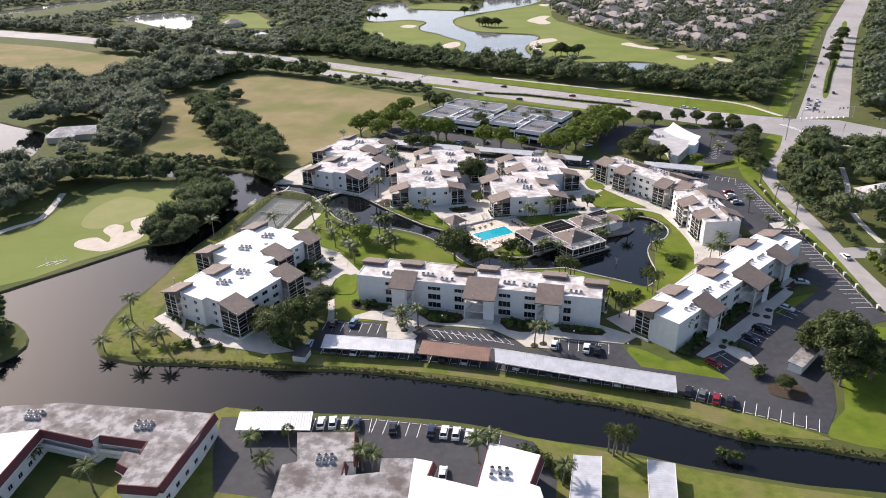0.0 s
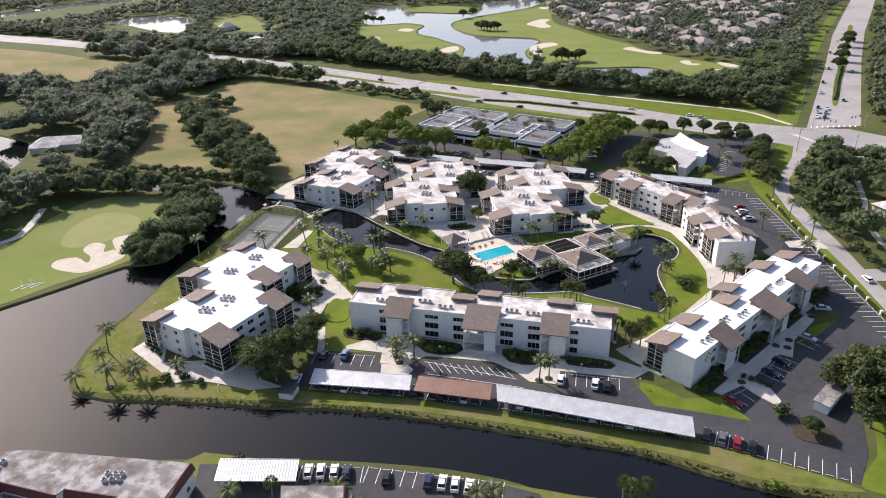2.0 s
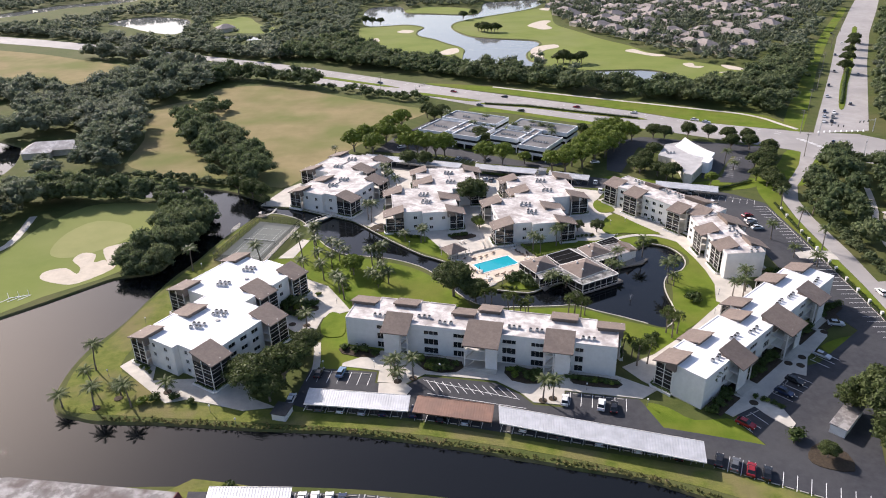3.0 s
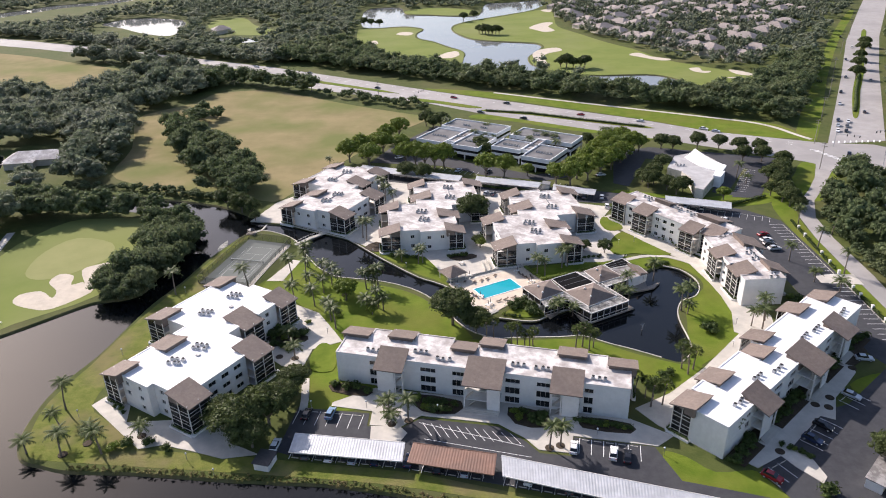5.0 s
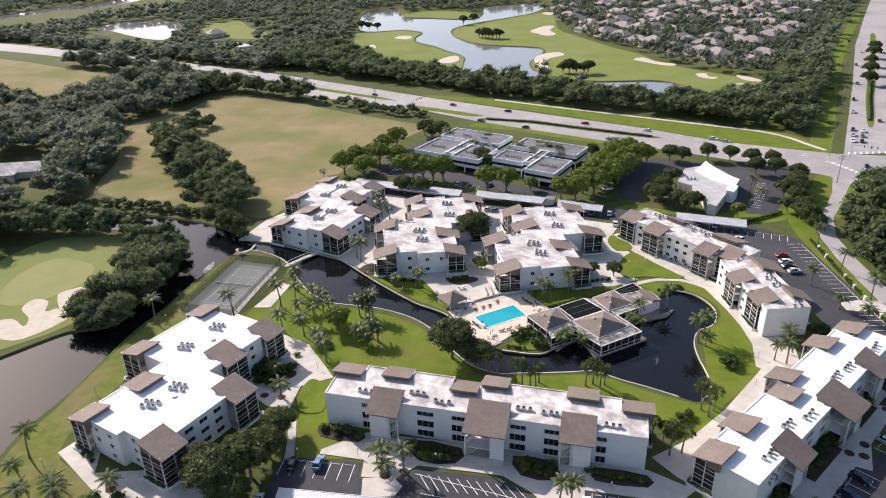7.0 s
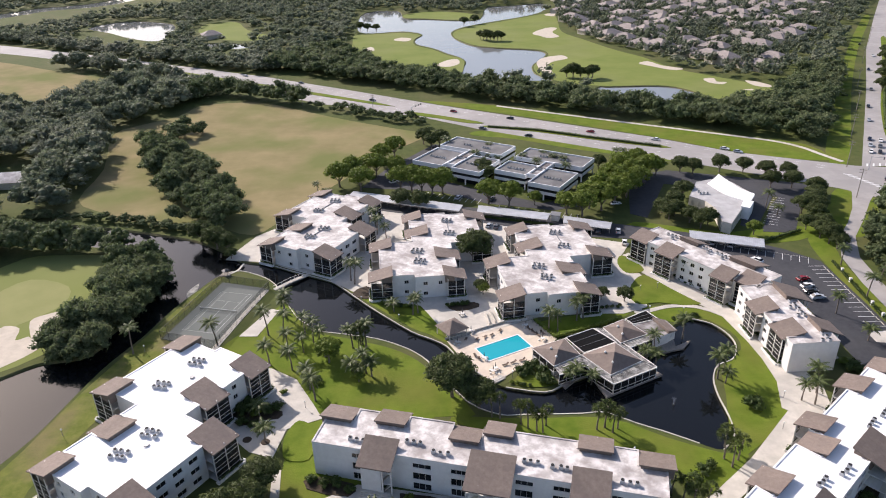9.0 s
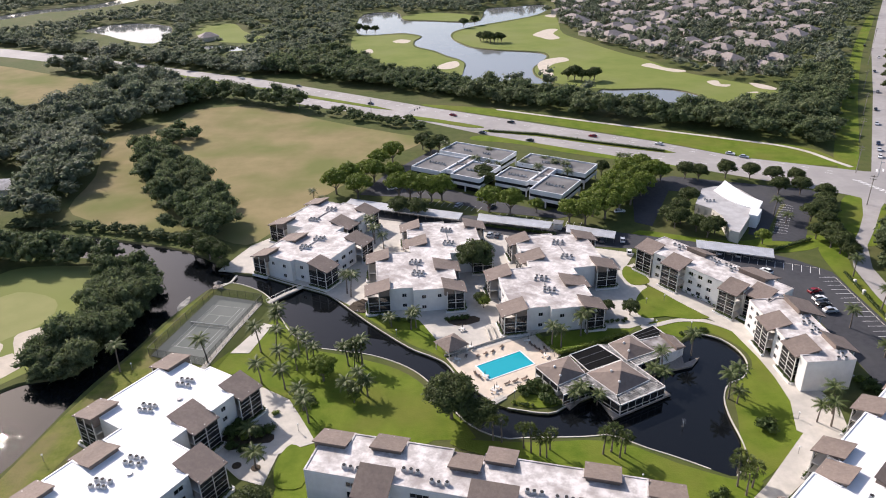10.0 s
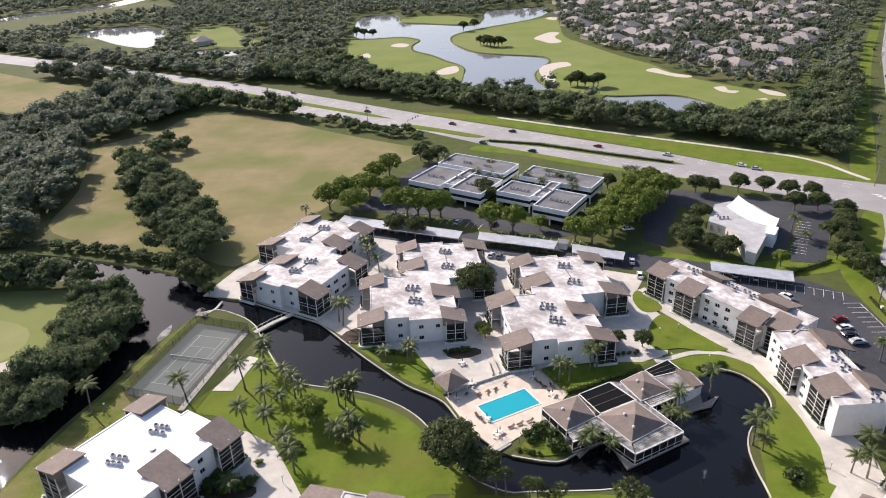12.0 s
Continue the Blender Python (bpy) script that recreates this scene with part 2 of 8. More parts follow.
def curve(pts, steps=4, closed=True):
    """A smooth line through plan points."""
    n, out = len(pts), []
    for i in range(n if closed else n - 1):
        p = [Vector(pts[(i + k) % n] if closed else pts[min(max(i + k, 0), n - 1)]) for k in (-1, 0, 1, 2)]
        for s in range(steps):
            t = s / steps
            out.append(0.5 * (2 * p[1] + (p[2] - p[0]) * t + (2 * p[0] - 5 * p[1] + 4 * p[2] - p[3]) * t * t + (3 * p[1] - p[0] - 3 * p[2] + p[3]) * t ** 3))
    if not closed:
        out.append(Vector(pts[-1]))
    return [(q.x, q.y) for q in out]


def sheet(name, outline, z, mat, smooth=0, drop=0.25, parent=None, label="", category="", kind="structure"):
    """A slab of ground cover with this outline, its top at z and its edge going down by drop."""
    pts = curve(outline, smooth) if smooth else [tuple(p) for p in outline]
    if sum(a[0] * b[1] - b[0] * a[1] for a, b in zip(pts, pts[1:] + pts[:1])) < 0:
        pts = pts[::-1]
    bm = bmesh.new()
    top = [bm.verts.new((*p, z)) for p in pts]
    low = [bm.verts.new((*p, z - drop)) for p in pts]
    n = len(pts)
    for i in range(n):
        bm.faces.new((low[i], low[(i + 1) % n], top[(i + 1) % n], top[i]))
    edges = [bm.edges.get((top[i], top[(i + 1) % n])) for i in range(n)]
    bmesh.ops.triangle_fill(bm, use_beauty=True, use_dissolve=False, edges=edges, normal=(0, 0, 1))
    for f in bm.faces:
        if abs(f.normal.z) > 0.9 and f.normal.z < 0:
            f.normal_flip()
    ob = new(name, mesh_of(bm, name, mat, tidy=False))
    ob.parent = parent
    return tagged(ob, label, category, "", kind)


def ribbon(name, pts, width, z, mat, drop=0.25, smooth=0, label="", category="", parent=None, kind="structure"):
    """A path or kerb of even width along a plan line."""
    line = [Vector(p) for p in (curve(pts, smooth, False) if smooth else pts)]
    left, right = [], []
    for i, p in enumerate(line):
        d = (line[min(i + 1, len(line) - 1)] - line[max(i - 1, 0)]).normalized()
        s = Vector((-d.y, d.x)) * width / 2
        left.append(p + s), right.append(p - s)
    bm = bmesh.new()
    rows = [[bm.verts.new((q.x, q.y, h)) for q, h in ((a, z - drop), (a, z), (b, z), (b, z - drop))] for a, b in zip(left, right)]
    for r, q in zip(rows, rows[1:]):
        for k in range(3):
            bm.faces.new((r[k], q[k], q[k + 1], r[k + 1]))
    bm.faces.new(rows[0])
    bm.faces.new(rows[-1][::-1])
    ob = new(name, mesh_of(bm, name, mat))
    ob.parent = parent
    return tagged(ob, label, category, "", kind)


def inside(p, poly):
    x, y, hit = p[0], p[1], False
    for (x0, y0), (x1, y1) in zip(poly, poly[1:] + poly[:1]):
        if (y0 > y) != (y1 > y) and x < (x1 - x0) * (y - y0) / (y1 - y0) + x0:
            hit = not hit
    return hit


ICO = None


def ico():
    global ICO
    if ICO is None:
        bm = bmesh.new()
        bmesh.ops.create_icosphere(bm, subdivisions=1, radius=1)
        ICO = (np.array([v.co[:] for v in bm.verts]), np.array([[v.index for v in f.verts] for f in bm.faces]))
        bm.free()
    return ICO


def lobes_cloud(rs, lobes, leaves, leaf, squash=0.8):
    """A crown as arrays: knobbly lobes (x, y, z, r) wrapped in loose leaf tufts."""
    iv, it = ico()
    vs, ts, k = [], [], 0
    for x, y, z, r in lobes:
        jit = 1 + rs.uniform(-0.28, 0.22, (len(iv), 1))
        vs.append(iv * jit * np.array([r, r, r * squash]) * 0.76 + (x, y, z))
        ts.append(it + k)
        k += len(iv)
    if leaves:
        L = np.array(lobes)
        w = L[:, 3] ** 2
        pick = rs.choice(len(L), leaves, p=w / w.sum())
        d = rs.normal(size=(leaves, 3))
        d /= np.linalg.norm(d, axis=1)[:, None]
        d[:, 2] = np.where(d[:, 2] < -0.35, -d[:, 2], d[:, 2])
        c = L[pick, :3] + d * L[pick, 3:4] * np.array([1, 1, squash]) * rs.uniform(0.8, 1.22, (leaves, 1))
        a = rs.normal(size=(leaves, 3)) * 0.6 + np.cross(d, rs.normal(size=(leaves, 3)))
        a /= np.linalg.norm(a, axis=1)[:, None]
        b = np.cross(d + rs.normal(size=(leaves, 3)) * 0.5, a)
        b /= np.linalg.norm(b, axis=1)[:, None]
        s = leaf * rs.uniform(0.6, 1.4, (leaves, 1))
        tri = np.stack([c - a * s, c + a * s * 0.8 + b * s * 0.4, c + b * s], axis=1).reshape(-1, 3)
        vs.append(tri)
        ts.append(np.arange(leaves * 3).reshape(-1, 3) + k)
    return np.concatenate(vs), np.concatenate(ts)


def mesh_from(name, vs, ts, mat):
    me = bpy.data.meshes.new(name)
    me.vertices.add(len(vs))
    me.vertices.foreach_set("co", vs.astype(np.float32).ravel())
    me.loops.add(len(ts) * 3)
    me.loops.foreach_set("vertex_index", ts.astype(np.int32).ravel())
    me.polygons.add(len(ts))
    me.polygons.foreach_set("loop_start", np.arange(0, len(ts) * 3, 3, dtype=np.int32))
    me.materials.append(mat)
    me.polygons.foreach_set("use_smooth", np.ones(len(ts), dtype=bool))
    me.update(calc_edges=True)
    return me


# ---- plan of the water ----
shore_canal_south = [(170, 96), (120, 106), (86, 113), (71, 115), (58, 118), (46, 121), (31, 126), (15, 129), (7, 132), (-5, 135), (-21, 137), (-39, 138), (-63, 138), (-100, 137), (-150, 137)]
shore_west = [(-172, 145), (-150, 152), (-136, 158), (-130, 168), (-140, 180), (-158, 188), (-166, 195), (-158, 200), (-150, 208), (-139, 219), (-126, 233)]
shore_wood = [(-121, 236), (-113, 238), (-109.6, 243), (-110, 250), (-107.4, 259), (-107, 266), (-106.4, 275), (-108, 285), (-112, 293), (-120, 299.6), (-129, 307), (-141, 310), (-156, 313.5), (-172, 317), (-192, 320), (-193, 333), (-172, 333), (-152, 330), (-136, 326), (-119, 321), (-107, 316.5), (-97, 310), (-89, 304), (-84, 299)]
shore_north = [(-73, 296), (-64, 291), (-50, 284), (-46, 281), (-39, 273), (-31, 264), (-19, 252), (-13, 248), (-8, 244), (-4, 237), (3, 229)]
shore_garden = [(8, 225), (18, 223), (23, 226), (30, 230), (36, 236), (44, 240), (50, 244), (56, 250), (60, 256)]
shore_east = [(66, 259), (71, 256), (74, 250), (74, 244), (71, 238), (66, 235), (63, 229), (62, 222), (62, 214), (61, 207), (57, 202)]
shore_lawn = [(52, 204), (45, 208), (39, 211), (32, 215), (26, 214.5), (12, 214), (6, 214), (-2, 219), (-10, 232), (-15, 239), (-21, 244), (-29, 248), (-37, 250), (-46, 252), (-50, 255), (-55, 260), (-61, 270), (-67, 281)]
shore_tip = [(-72, 286), (-82, 291), (-88, 288), (-92, 278), (-96, 265), (-99, 249), (-103, 235), (-105, 222), (-107, 205), (-111, 190), (-111, 178), (-109, 169), (-105, 163), (-99, 161), (-92, 159.5), (-76, 159), (-52, 157), (-33, 156), (-20, 154)]
shore_canal_north = [(4, 149), (24, 144), (37, 141), (48, 136), (63, 129.5), (76, 127), (91, 123), (125, 116), (172, 106)]
WATERS = [curve(shore_canal_south + shore_west + shore_wood + shore_north + shore_garden + shore_east + shore_lawn + shore_tip + shore_canal_north, 3)]
golf_lake = [(59, 585), (26, 590), (-7, 603), (-4, 654), (-8, 676), (-20, 696), (-33, 722), (-50, 745), (-53, 775), (-48, 800), (-60, 817), (-74, 822), (-107, 813), (-122, 857), (-129, 973), (-90, 987), (-79, 933), (-70, 914), (-44, 907), (-10, 894), (12, 907), (21, 1006), (49, 1018), (93, 1038), (97, 994), (77, 938), (43, 899), (18, 874), (-6, 846), (-18, 819), (-17, 786), (-8, 755), (4, 732), (24, 719), (52, 709), (63, 700), (64, 683), (55, 657), (49, 639), (49, 610)]
WATERS.append(curve(golf_lake, 3))
WATERS.append(curve([(90, 566), (96, 564), (130, 565), (145, 554), (153, 534), (154, 524), (123, 514), (94, 534), (85, 554)], 3))
WATERS.append(curve([(-430, 878), (-423, 921), (-394, 932), (-343, 905), (-318, 840), (-312, 785), (-349, 805), (-390, 845)], 3))
WATERS.append(curve([(-330, 440), (-290, 414), (-257, 395), (-244, 384), (-230, 345), (-245, 318), (-290, 300), (-340, 330)], 3))
WATERS.append(curve([(-262, 760), (-235, 770), (-205, 745), (-225, 735)], 3))
WATERS.append(curve([(-700, 925), (-640, 945), (-600, 962), (-580, 1005), (-565, 1050), (-530, 1072), (-504, 1122), (-494, 1250), (-528, 1260), (-540, 1150), (-562, 1108), (-600, 1082), (-616, 1030), (-644, 985), (-700, 960)], 3))

# the ground: one sheet to the horizon with the water cut out
gv, ge = [], []
for ring in [[(-4000, -600), (4000, -600), (4000, 6000), (-4000, 6000)]] + WATERS:
    k = len(gv)
    gv += [Vector(p) for p in ring]
    ge += [(k + i, k + (i + 1) % len(ring)) for i in range(len(ring))]
rv, _, rf, *_ = geometry.delaunay_2d_cdt(gv, ge, [], 0, 1e-4)
rf = [f for f in rf if not any(inside(sum((rv[i] for i in f), Vector((0, 0))) / 3, w) for w in WATERS)]
me = bpy.data.meshes.new("ground")
me.from_pydata([(p.x, p.y, 0) for p in rv], [], rf)
me.materials.append(GRASS)
bm = bmesh.new()
bm.from_mesh(me)
bmesh.ops.recalc_face_normals(bm, faces=bm.faces)
for f in bm.faces:
    if f.normal.z < 0:
        f.normal_flip()
bm.to_mesh(me)
bm.free()
ground = tagged(new("ground", me), "flat grassy ground around canals and buildings", "ground", "", "structure")
bm = bmesh.new()
walled = [Vector(p) for o in (shore_north, shore_tip[:3], shore_lawn, shore_east, shore_garden[:4]) for p in curve(o, 3, False)]
for ring in WATERS:
    area = sum(a[0] * b[1] - b[0] * a[1] for a, b in zip(ring, ring[1:] + ring[:1]))
    n = len(ring)
    low = []
    for i, p in enumerate(ring):
        d = (Vector(ring[(i + 1) % n]) - Vector(ring[i - 1])).normalized()
        s = Vector((-d.y, d.x)) * (1 if area > 0 else -1)
        wall_here = ring is WATERS[0] and min((Vector(p) - w).length for w in walled) < 0.8
        q = Vector(p) + s * (0.06 if wall_here else 1.3 + 0.5 * noise.noise((p[0] * 0.2, p[1] * 0.2, 0)))
        low.append(bm.verts.new((q.x, q.y, -1.5)))
    top = [bm.verts.new((*p, 0)) for p in ring]
    for i in range(n):
        bm.faces.new((top[i], top[(i + 1) % n], low[(i + 1) % n], low[i]))
bank = tagged(new("bank", mesh_of(bm, "bank", surf("bank_earth", (0.09, 0.085, 0.035), (0.15, 0.135, 0.06), 0.4, 0.95, 0.5, (0.06, 0.08, 0.02), 0.1, 0.7))), "low grassy bank sloping down to the water", "bank", "", "structure")
bm = bmesh.new()
box(bm, -800, 400, 60, 498, -3.0, -0.6)
tagged(new("water", mesh_of(bm, "water", WATER)), "dark calm canal and lake water", "water", "", "structure")
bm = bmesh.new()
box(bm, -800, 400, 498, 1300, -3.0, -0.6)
tagged(new("water", mesh_of(bm, "water", SILT_SHEEN)), "silty water of the golf course lakes, sky sheen and haze in its colour", "water", "", "structure")

# ---- grass, sand and fields ----
OPEN = [curve(w, 1) for w in WATERS]


def area(name, outline, z, mat, label, category, smooth=3):
    OPEN.append(curve(outline, 2))
    return sheet(name, outline, z, mat, smooth, 0.06, None, label, category)

area("field", [(-206, 460), (-196, 482), (-182, 500), (-177, 524), (-152, 532), (-134, 528), (-114, 514), (-75, 486), (-41, 465), (-26, 456), (-30, 442), (-44, 422), (-52, 401), (-60, 383), (-70, 358), (-78, 336), (-86, 321), (-104, 330), (-112, 330), (-140, 335), (-156, 344), (-175, 359), (-183, 400)], 0.03, DRY, "dry tan mown field with green patches", "field")
area("field", [(-540, 742), (-478, 714), (-400, 680), (-350, 650), (-303, 624), (-268, 610), (-260, 592), (-272, 560), (-276, 538), (-300, 542), (-345, 562), (-400, 578), (-540, 614)], 0.03, DRY, "dry yellow field beside the highway", "field")
area("fairway", [(-177, 250), (-175, 279), (-166, 301), (-150, 304), (-134, 303), (-124, 290), (-122, 262), (-124, 240), (-142, 222), (-160, 204), (-215, 190), (-215, 225), (-196, 240)], 0.03, FAIRWAY, "mown golf fairway sloping to the lake", "fairway")
area("green", [(-159, 258), (-160.5, 273), (-154, 285), (-138, 280), (-133.6, 268), (-139.5, 257.5), (-146, 251.4), (-154, 251.5)], 0.06, GREEN, "pale closely cut putting green", "green")
area("fairway", [(17, 863), (-6, 836), (-16, 813), (-16, 784), (-8, 759), (4, 735), (24, 722), (52, 712), (64, 703), (66, 681), (56, 655), (50, 637), (50, 612), (58, 590), (75, 574), (96, 566), (130, 567), (145, 555), (153, 536), (159, 526), (178, 529), (197, 543), (204, 554), (191, 574), (178, 590), (156, 620), (142, 667), (126, 700), (107, 755), (92, 804), (96, 877), (97, 942), (76, 926), (42, 888)], 0.03, FAIRWAY, "wide green golf fairway beside the lake", "fairway")
area("fairway", [(-118, 812), (-106, 804), (-73, 813), (-59, 808), (-49, 794), (-54, 773), (-51, 740), (-33, 715), (-20, 689), (-8, 672), (-5, 652), (-9, 609), (-30, 622), (-57, 639), (-81, 654), (-102, 696)], 0.03, FAIRWAY, "green golf fairway on a lake peninsula", "fairway")
area("fairway", [(-78, 930), (-76, 953), (-48, 972), (-7, 957), (11, 922), (8, 910), (-19, 900), (-45, 912), (-70, 920)], 0.03, FAIRWAY, "narrow golf fairway beyond the lake", "fairway")
area("fairway", [(-300, 900), (-290, 840), (-250, 790), (-215, 780), (-200, 800), (-240, 850), (-270, 910)], 0.03, FAIRWAY, "golf rough by a small lake", "fairway")
def bunker(*outline):
    return area("bunker", list(outline), 0.07, SAND, "pale sand golf bunker with a scalloped edge", "bunker")

bunker((-150, 234.6), (-151, 240), (-145, 242.5), (-138.8, 238), (-140, 243), (-145.7, 248.7), (-145, 254.7), (-139.4, 253.4), (-137, 247), (-134, 249), (-132.3, 247.4), (-138.5, 257.5), (-135.5, 261.7), (-129.4, 264), (-127.4, 255.4), (-129.4, 249.3), (-127.5, 241.7), (-135, 231), (-142, 231))
bunker((54, 655), (62, 672), (77, 680), (80, 666), (67, 654), (61, 638), (62, 612), (56, 611), (53, 632))
bunker((-27, 649), (-19, 666), (-11, 670), (-9, 652), (-16, 640), (-24, 641))
bunker((133, 642), (142, 650), (149, 633), (161, 622), (159, 616), (151, 617), (140, 631))
bunker((166, 584), (174, 586), (173, 575), (179, 573), (174, 567), (167, 572))
bunker((193, 577), (200, 573), (205, 562), (202, 556), (194, 562))
bunker((182, 550), (189, 552), (188, 548))
bunker((-74, 769), (-68, 783), (-57, 776), (-61, 761))
bunker((-96, 721), (-91, 734), (-86, 717), (-91, 710))
bunker((62, 798), (79, 830), (90, 828), (82, 802), (86, 776), (75, 768), (68, 781))
bunker((86, 929), (100, 946), (96, 915))

def lawn(outline, label, level, mat=LAWN):
    return area("lawn", outline, 0.036 + 0.004 * level, mat, label, "lawn")

lawn([(-108, 172), (-104, 164), (-92, 162), (-52, 159), (-20, 156), (4, 151.5), (24, 146.5), (50, 138), (63, 132), (80, 129), (80, 131), (66, 138), (51, 144), (6, 154.5), (-14, 159.5), (-42, 163), (-60, 165), (-78, 167), (-90, 176), (-98, 183), (-97, 200), (-90, 226), (-80, 238), (-76, 243), (-93, 248), (-90, 272), (-86, 287), (-92, 276), (-98, 249), (-104, 222), (-107, 200), (-110, 184)], "sunlit lawn along the canal bank", 0, SCRUB)
lawn([(-60, 268), (-66, 258), (-74, 241), (-66, 239), (-60, 235), (-55, 229), (-46, 222), (-36, 211), (-20, 206), (-10, 213), (0, 214), (-11, 230), (-16, 237), (-24, 243), (-37, 248), (-50, 253)], "bright lawn with palms beside the pond", 1)
lawn([(-6, 213), (2, 208), (36, 200), (48, 192), (50, 188), (62, 200), (56, 201), (45, 206), (32, 213), (12, 212.5)], "narrow lawn along the pond edge", 2)
lawn([(59, 201), (65, 203), (78, 216), (82, 228), (83, 240), (82, 251), (78, 259), (71, 266), (60, 267), (52, 264), (60, 257), (68, 260), (75, 252), (75, 243), (67, 234), (64, 222)], "curving lawn along the pond edge", 3)
lawn([(-46, 283.6), (-38, 276), (-30, 270), (-17, 267), (-9, 250), (-8, 246), (-13, 250), (-19, 254), (-31, 266), (-40, 275.6)], "lawn between a building and the pond", 0)
lawn([(-43, 182), (-44, 193), (-43, 209), (-37, 211), (-36, 194), (-26, 192), (-26, 182)], "lawn beside an apartment building", 1)
lawn([(43, 166.6), (48, 165), (53, 160.4), (61, 161), (63, 158.6), (66.6, 151.6), (65, 150), (53, 155.2), (44, 157.6)], "lawn strip beside the parking lot", 2)
lawn([(20, 257.4), (44, 263.8), (46, 260.4), (24.6, 250.0)], "small shaded lawn beside the clubhouse", 2)
lawn([(97, 192), (107.5, 197), (109, 192), (103.4, 187), (99.4, 186.4)], "small lawn between parked cars and a building", 3)
lawn([(122.6, 186), (124.4, 204), (125.8, 227), (126.2, 246), (126.8, 268), (129, 300), (135, 317), (126, 318), (122, 300), (121.4, 250), (121.4, 186)], "grass verge along the side road", 0)
lawn([(82, 130), (110, 122), (170, 112), (170, 140), (122, 176), (110, 172), (98, 158), (90, 140)], "lawn under a large tree", 1)
lawn([(5, 460), (30, 452), (60, 434), (120, 400), (118, 396), (56, 424), (24, 444), (0, 452)], "grass verge along the highway", 2)
lawn([(-30, 530), (16, 516), (72, 484), (140, 448), (172, 430), (172, 404), (134, 418), (98, 446), (34, 488), (-20, 520)], "grass verge with a path beside the highway", 3)
lawn([(128, 330), (145, 345), (158, 366), (170, 360), (158, 330), (148, 318), (136, 318)], "corner lawn at the crossroads", 0)
lawn([(60, 322), (80, 320), (112, 312), (132, 322), (120, 328), (100, 322), (82, 326), (64, 332)], "grass strip behind the carports", 1)
lawn([(181, 402), (252, 547), (328, 693), (426, 868), (421, 872), (323, 700), (247, 554), (177, 418)], "grass verge along the avenue", 2)
lawn([(-70, 134), (-38, 136), (6, 131), (30, 125), (60, 116), (86, 111), (120, 104), (120, 60), (-70, 60)], "lawn between red roofed buildings", 3, SCRUB)

# ---- roads and parking ----
def paved(name, outline, z, mat, label, category, smooth=0, drop=0.2):
    OPEN.append(list(outline))
    return sheet(name, outline, z, mat, smooth, drop, None, label, category)

lot = paved("parking_lot", [(-46, 166), (-42, 164.6), (-14, 160.6), (6, 156), (51, 146), (66, 139), (82, 131.2), (88, 140), (95, 158), (108, 175), (122, 181), (122.5, 222), (122, 268), (121, 297), (112, 307), (98, 316), (60, 329), (30, 338), (2, 347), (-54, 362), (-60, 352), (-40, 342), (2, 330), (44, 318), (60, 316), (92, 300), (100, 282), (103, 266), (104, 244), (104, 228), (106, 214), (111, 200), (93, 184), (79, 179), (67, 168), (63, 160.6), (66.8, 151.6), (54, 155.2), (45, 157.6), (41.6, 168.2), (23.6, 171.4), (22.4, 165), (15, 166), (12, 170), (6, 175), (-13, 178), (-18, 174), (-26, 175), (-26, 179.8), (-44.4, 182)], 0.07, ASPHALT, "dark asphalt parking lot with white stall lines", "parking lot")
paved("parking_lot", [(-62, 136.4), (-38, 136.6), (-22, 135.8), (-5, 133.4), (7, 130.4), (14, 128), (18, 116), (16, 104), (-8, 98), (-30, 108), (-56, 112), (-60, 124)], 0.07, ASPHALT, "asphalt parking lot behind red roofed buildings", "parking lot")
paved("parking_lot", [(-50, 372), (-14, 366), (6, 352), (34, 344), (48, 350), (62, 374), (72, 392), (66, 396), (46, 360), (30, 352), (6, 366), (-30, 392), (-20, 416), (-12, 432), (-20, 436), (-42, 396)], 0.07, ASPHALT, "office parking lot with painted stalls", "parking lot")
paved("parking_lot", [(112, 330), (128, 358), (140, 354), (150, 372), (92, 392), (72, 384), (64, 340), (70, 336), (86, 374), (120, 364), (104, 328), (116, 322)], 0.07, ASPHALT, "small asphalt lot beside the white building", "parking lot")
paved("parking_lot", [(110.5, 322), (122, 320.5), (141, 358.6), (132.6, 361), (122, 346)], 0.08, ASPHALT, "small asphalt lot among round trees", "parking lot")
road_s = [(-700, 842), (-560, 782), (-413, 718), (-284, 654), (-168, 575), (-100, 527), (-29, 490), (5, 463), (62, 428), (112, 398), (160, 367), (175, 352), (230, 322), (420, 215)]
road_n = [(470, 238), (250, 356), (222, 372), (205, 392), (181, 396), (132, 418), (96, 446), (32, 486), (-21, 519), (-85, 563), (-159, 612), (-327, 705), (-441, 762), (-700, 880)]
paved("road", road_s + road_n, 0.052, ROAD, "wide pale concrete highway with a median", "road")
side_w = [(120, 130), (123, 184.6), (124.6, 204), (126, 226.6), (126.4, 246), (126.8, 262), (127.4, 281), (129.6, 300), (136, 316), (146, 330), (155, 345), (163, 362), (168, 380)]
side_e = [(180, 371), (165.6, 352), (153.6, 333), (142.6, 317), (135.8, 300), (133.8, 281), (133.2, 251), (131.6, 229), (131, 215), (130.8, 200), (130, 184), (127, 130)]
paved("road", side_w + side_e, 0.064, ROAD, "pale side road leading to the crossroads", "road")
paved("driveway", [(114, 246.4), (127, 245), (127, 252), (120, 252.4), (114, 251)], 0.082, CONCRETE, "pale paved entrance drive off the side road", "driveway")
paved("driveway", [(131, 221), (144, 221), (160, 225), (160, 231), (146, 228), (138, 230), (131.4, 229)], 0.06, ROAD, "pale driveway off the side road", "driveway")
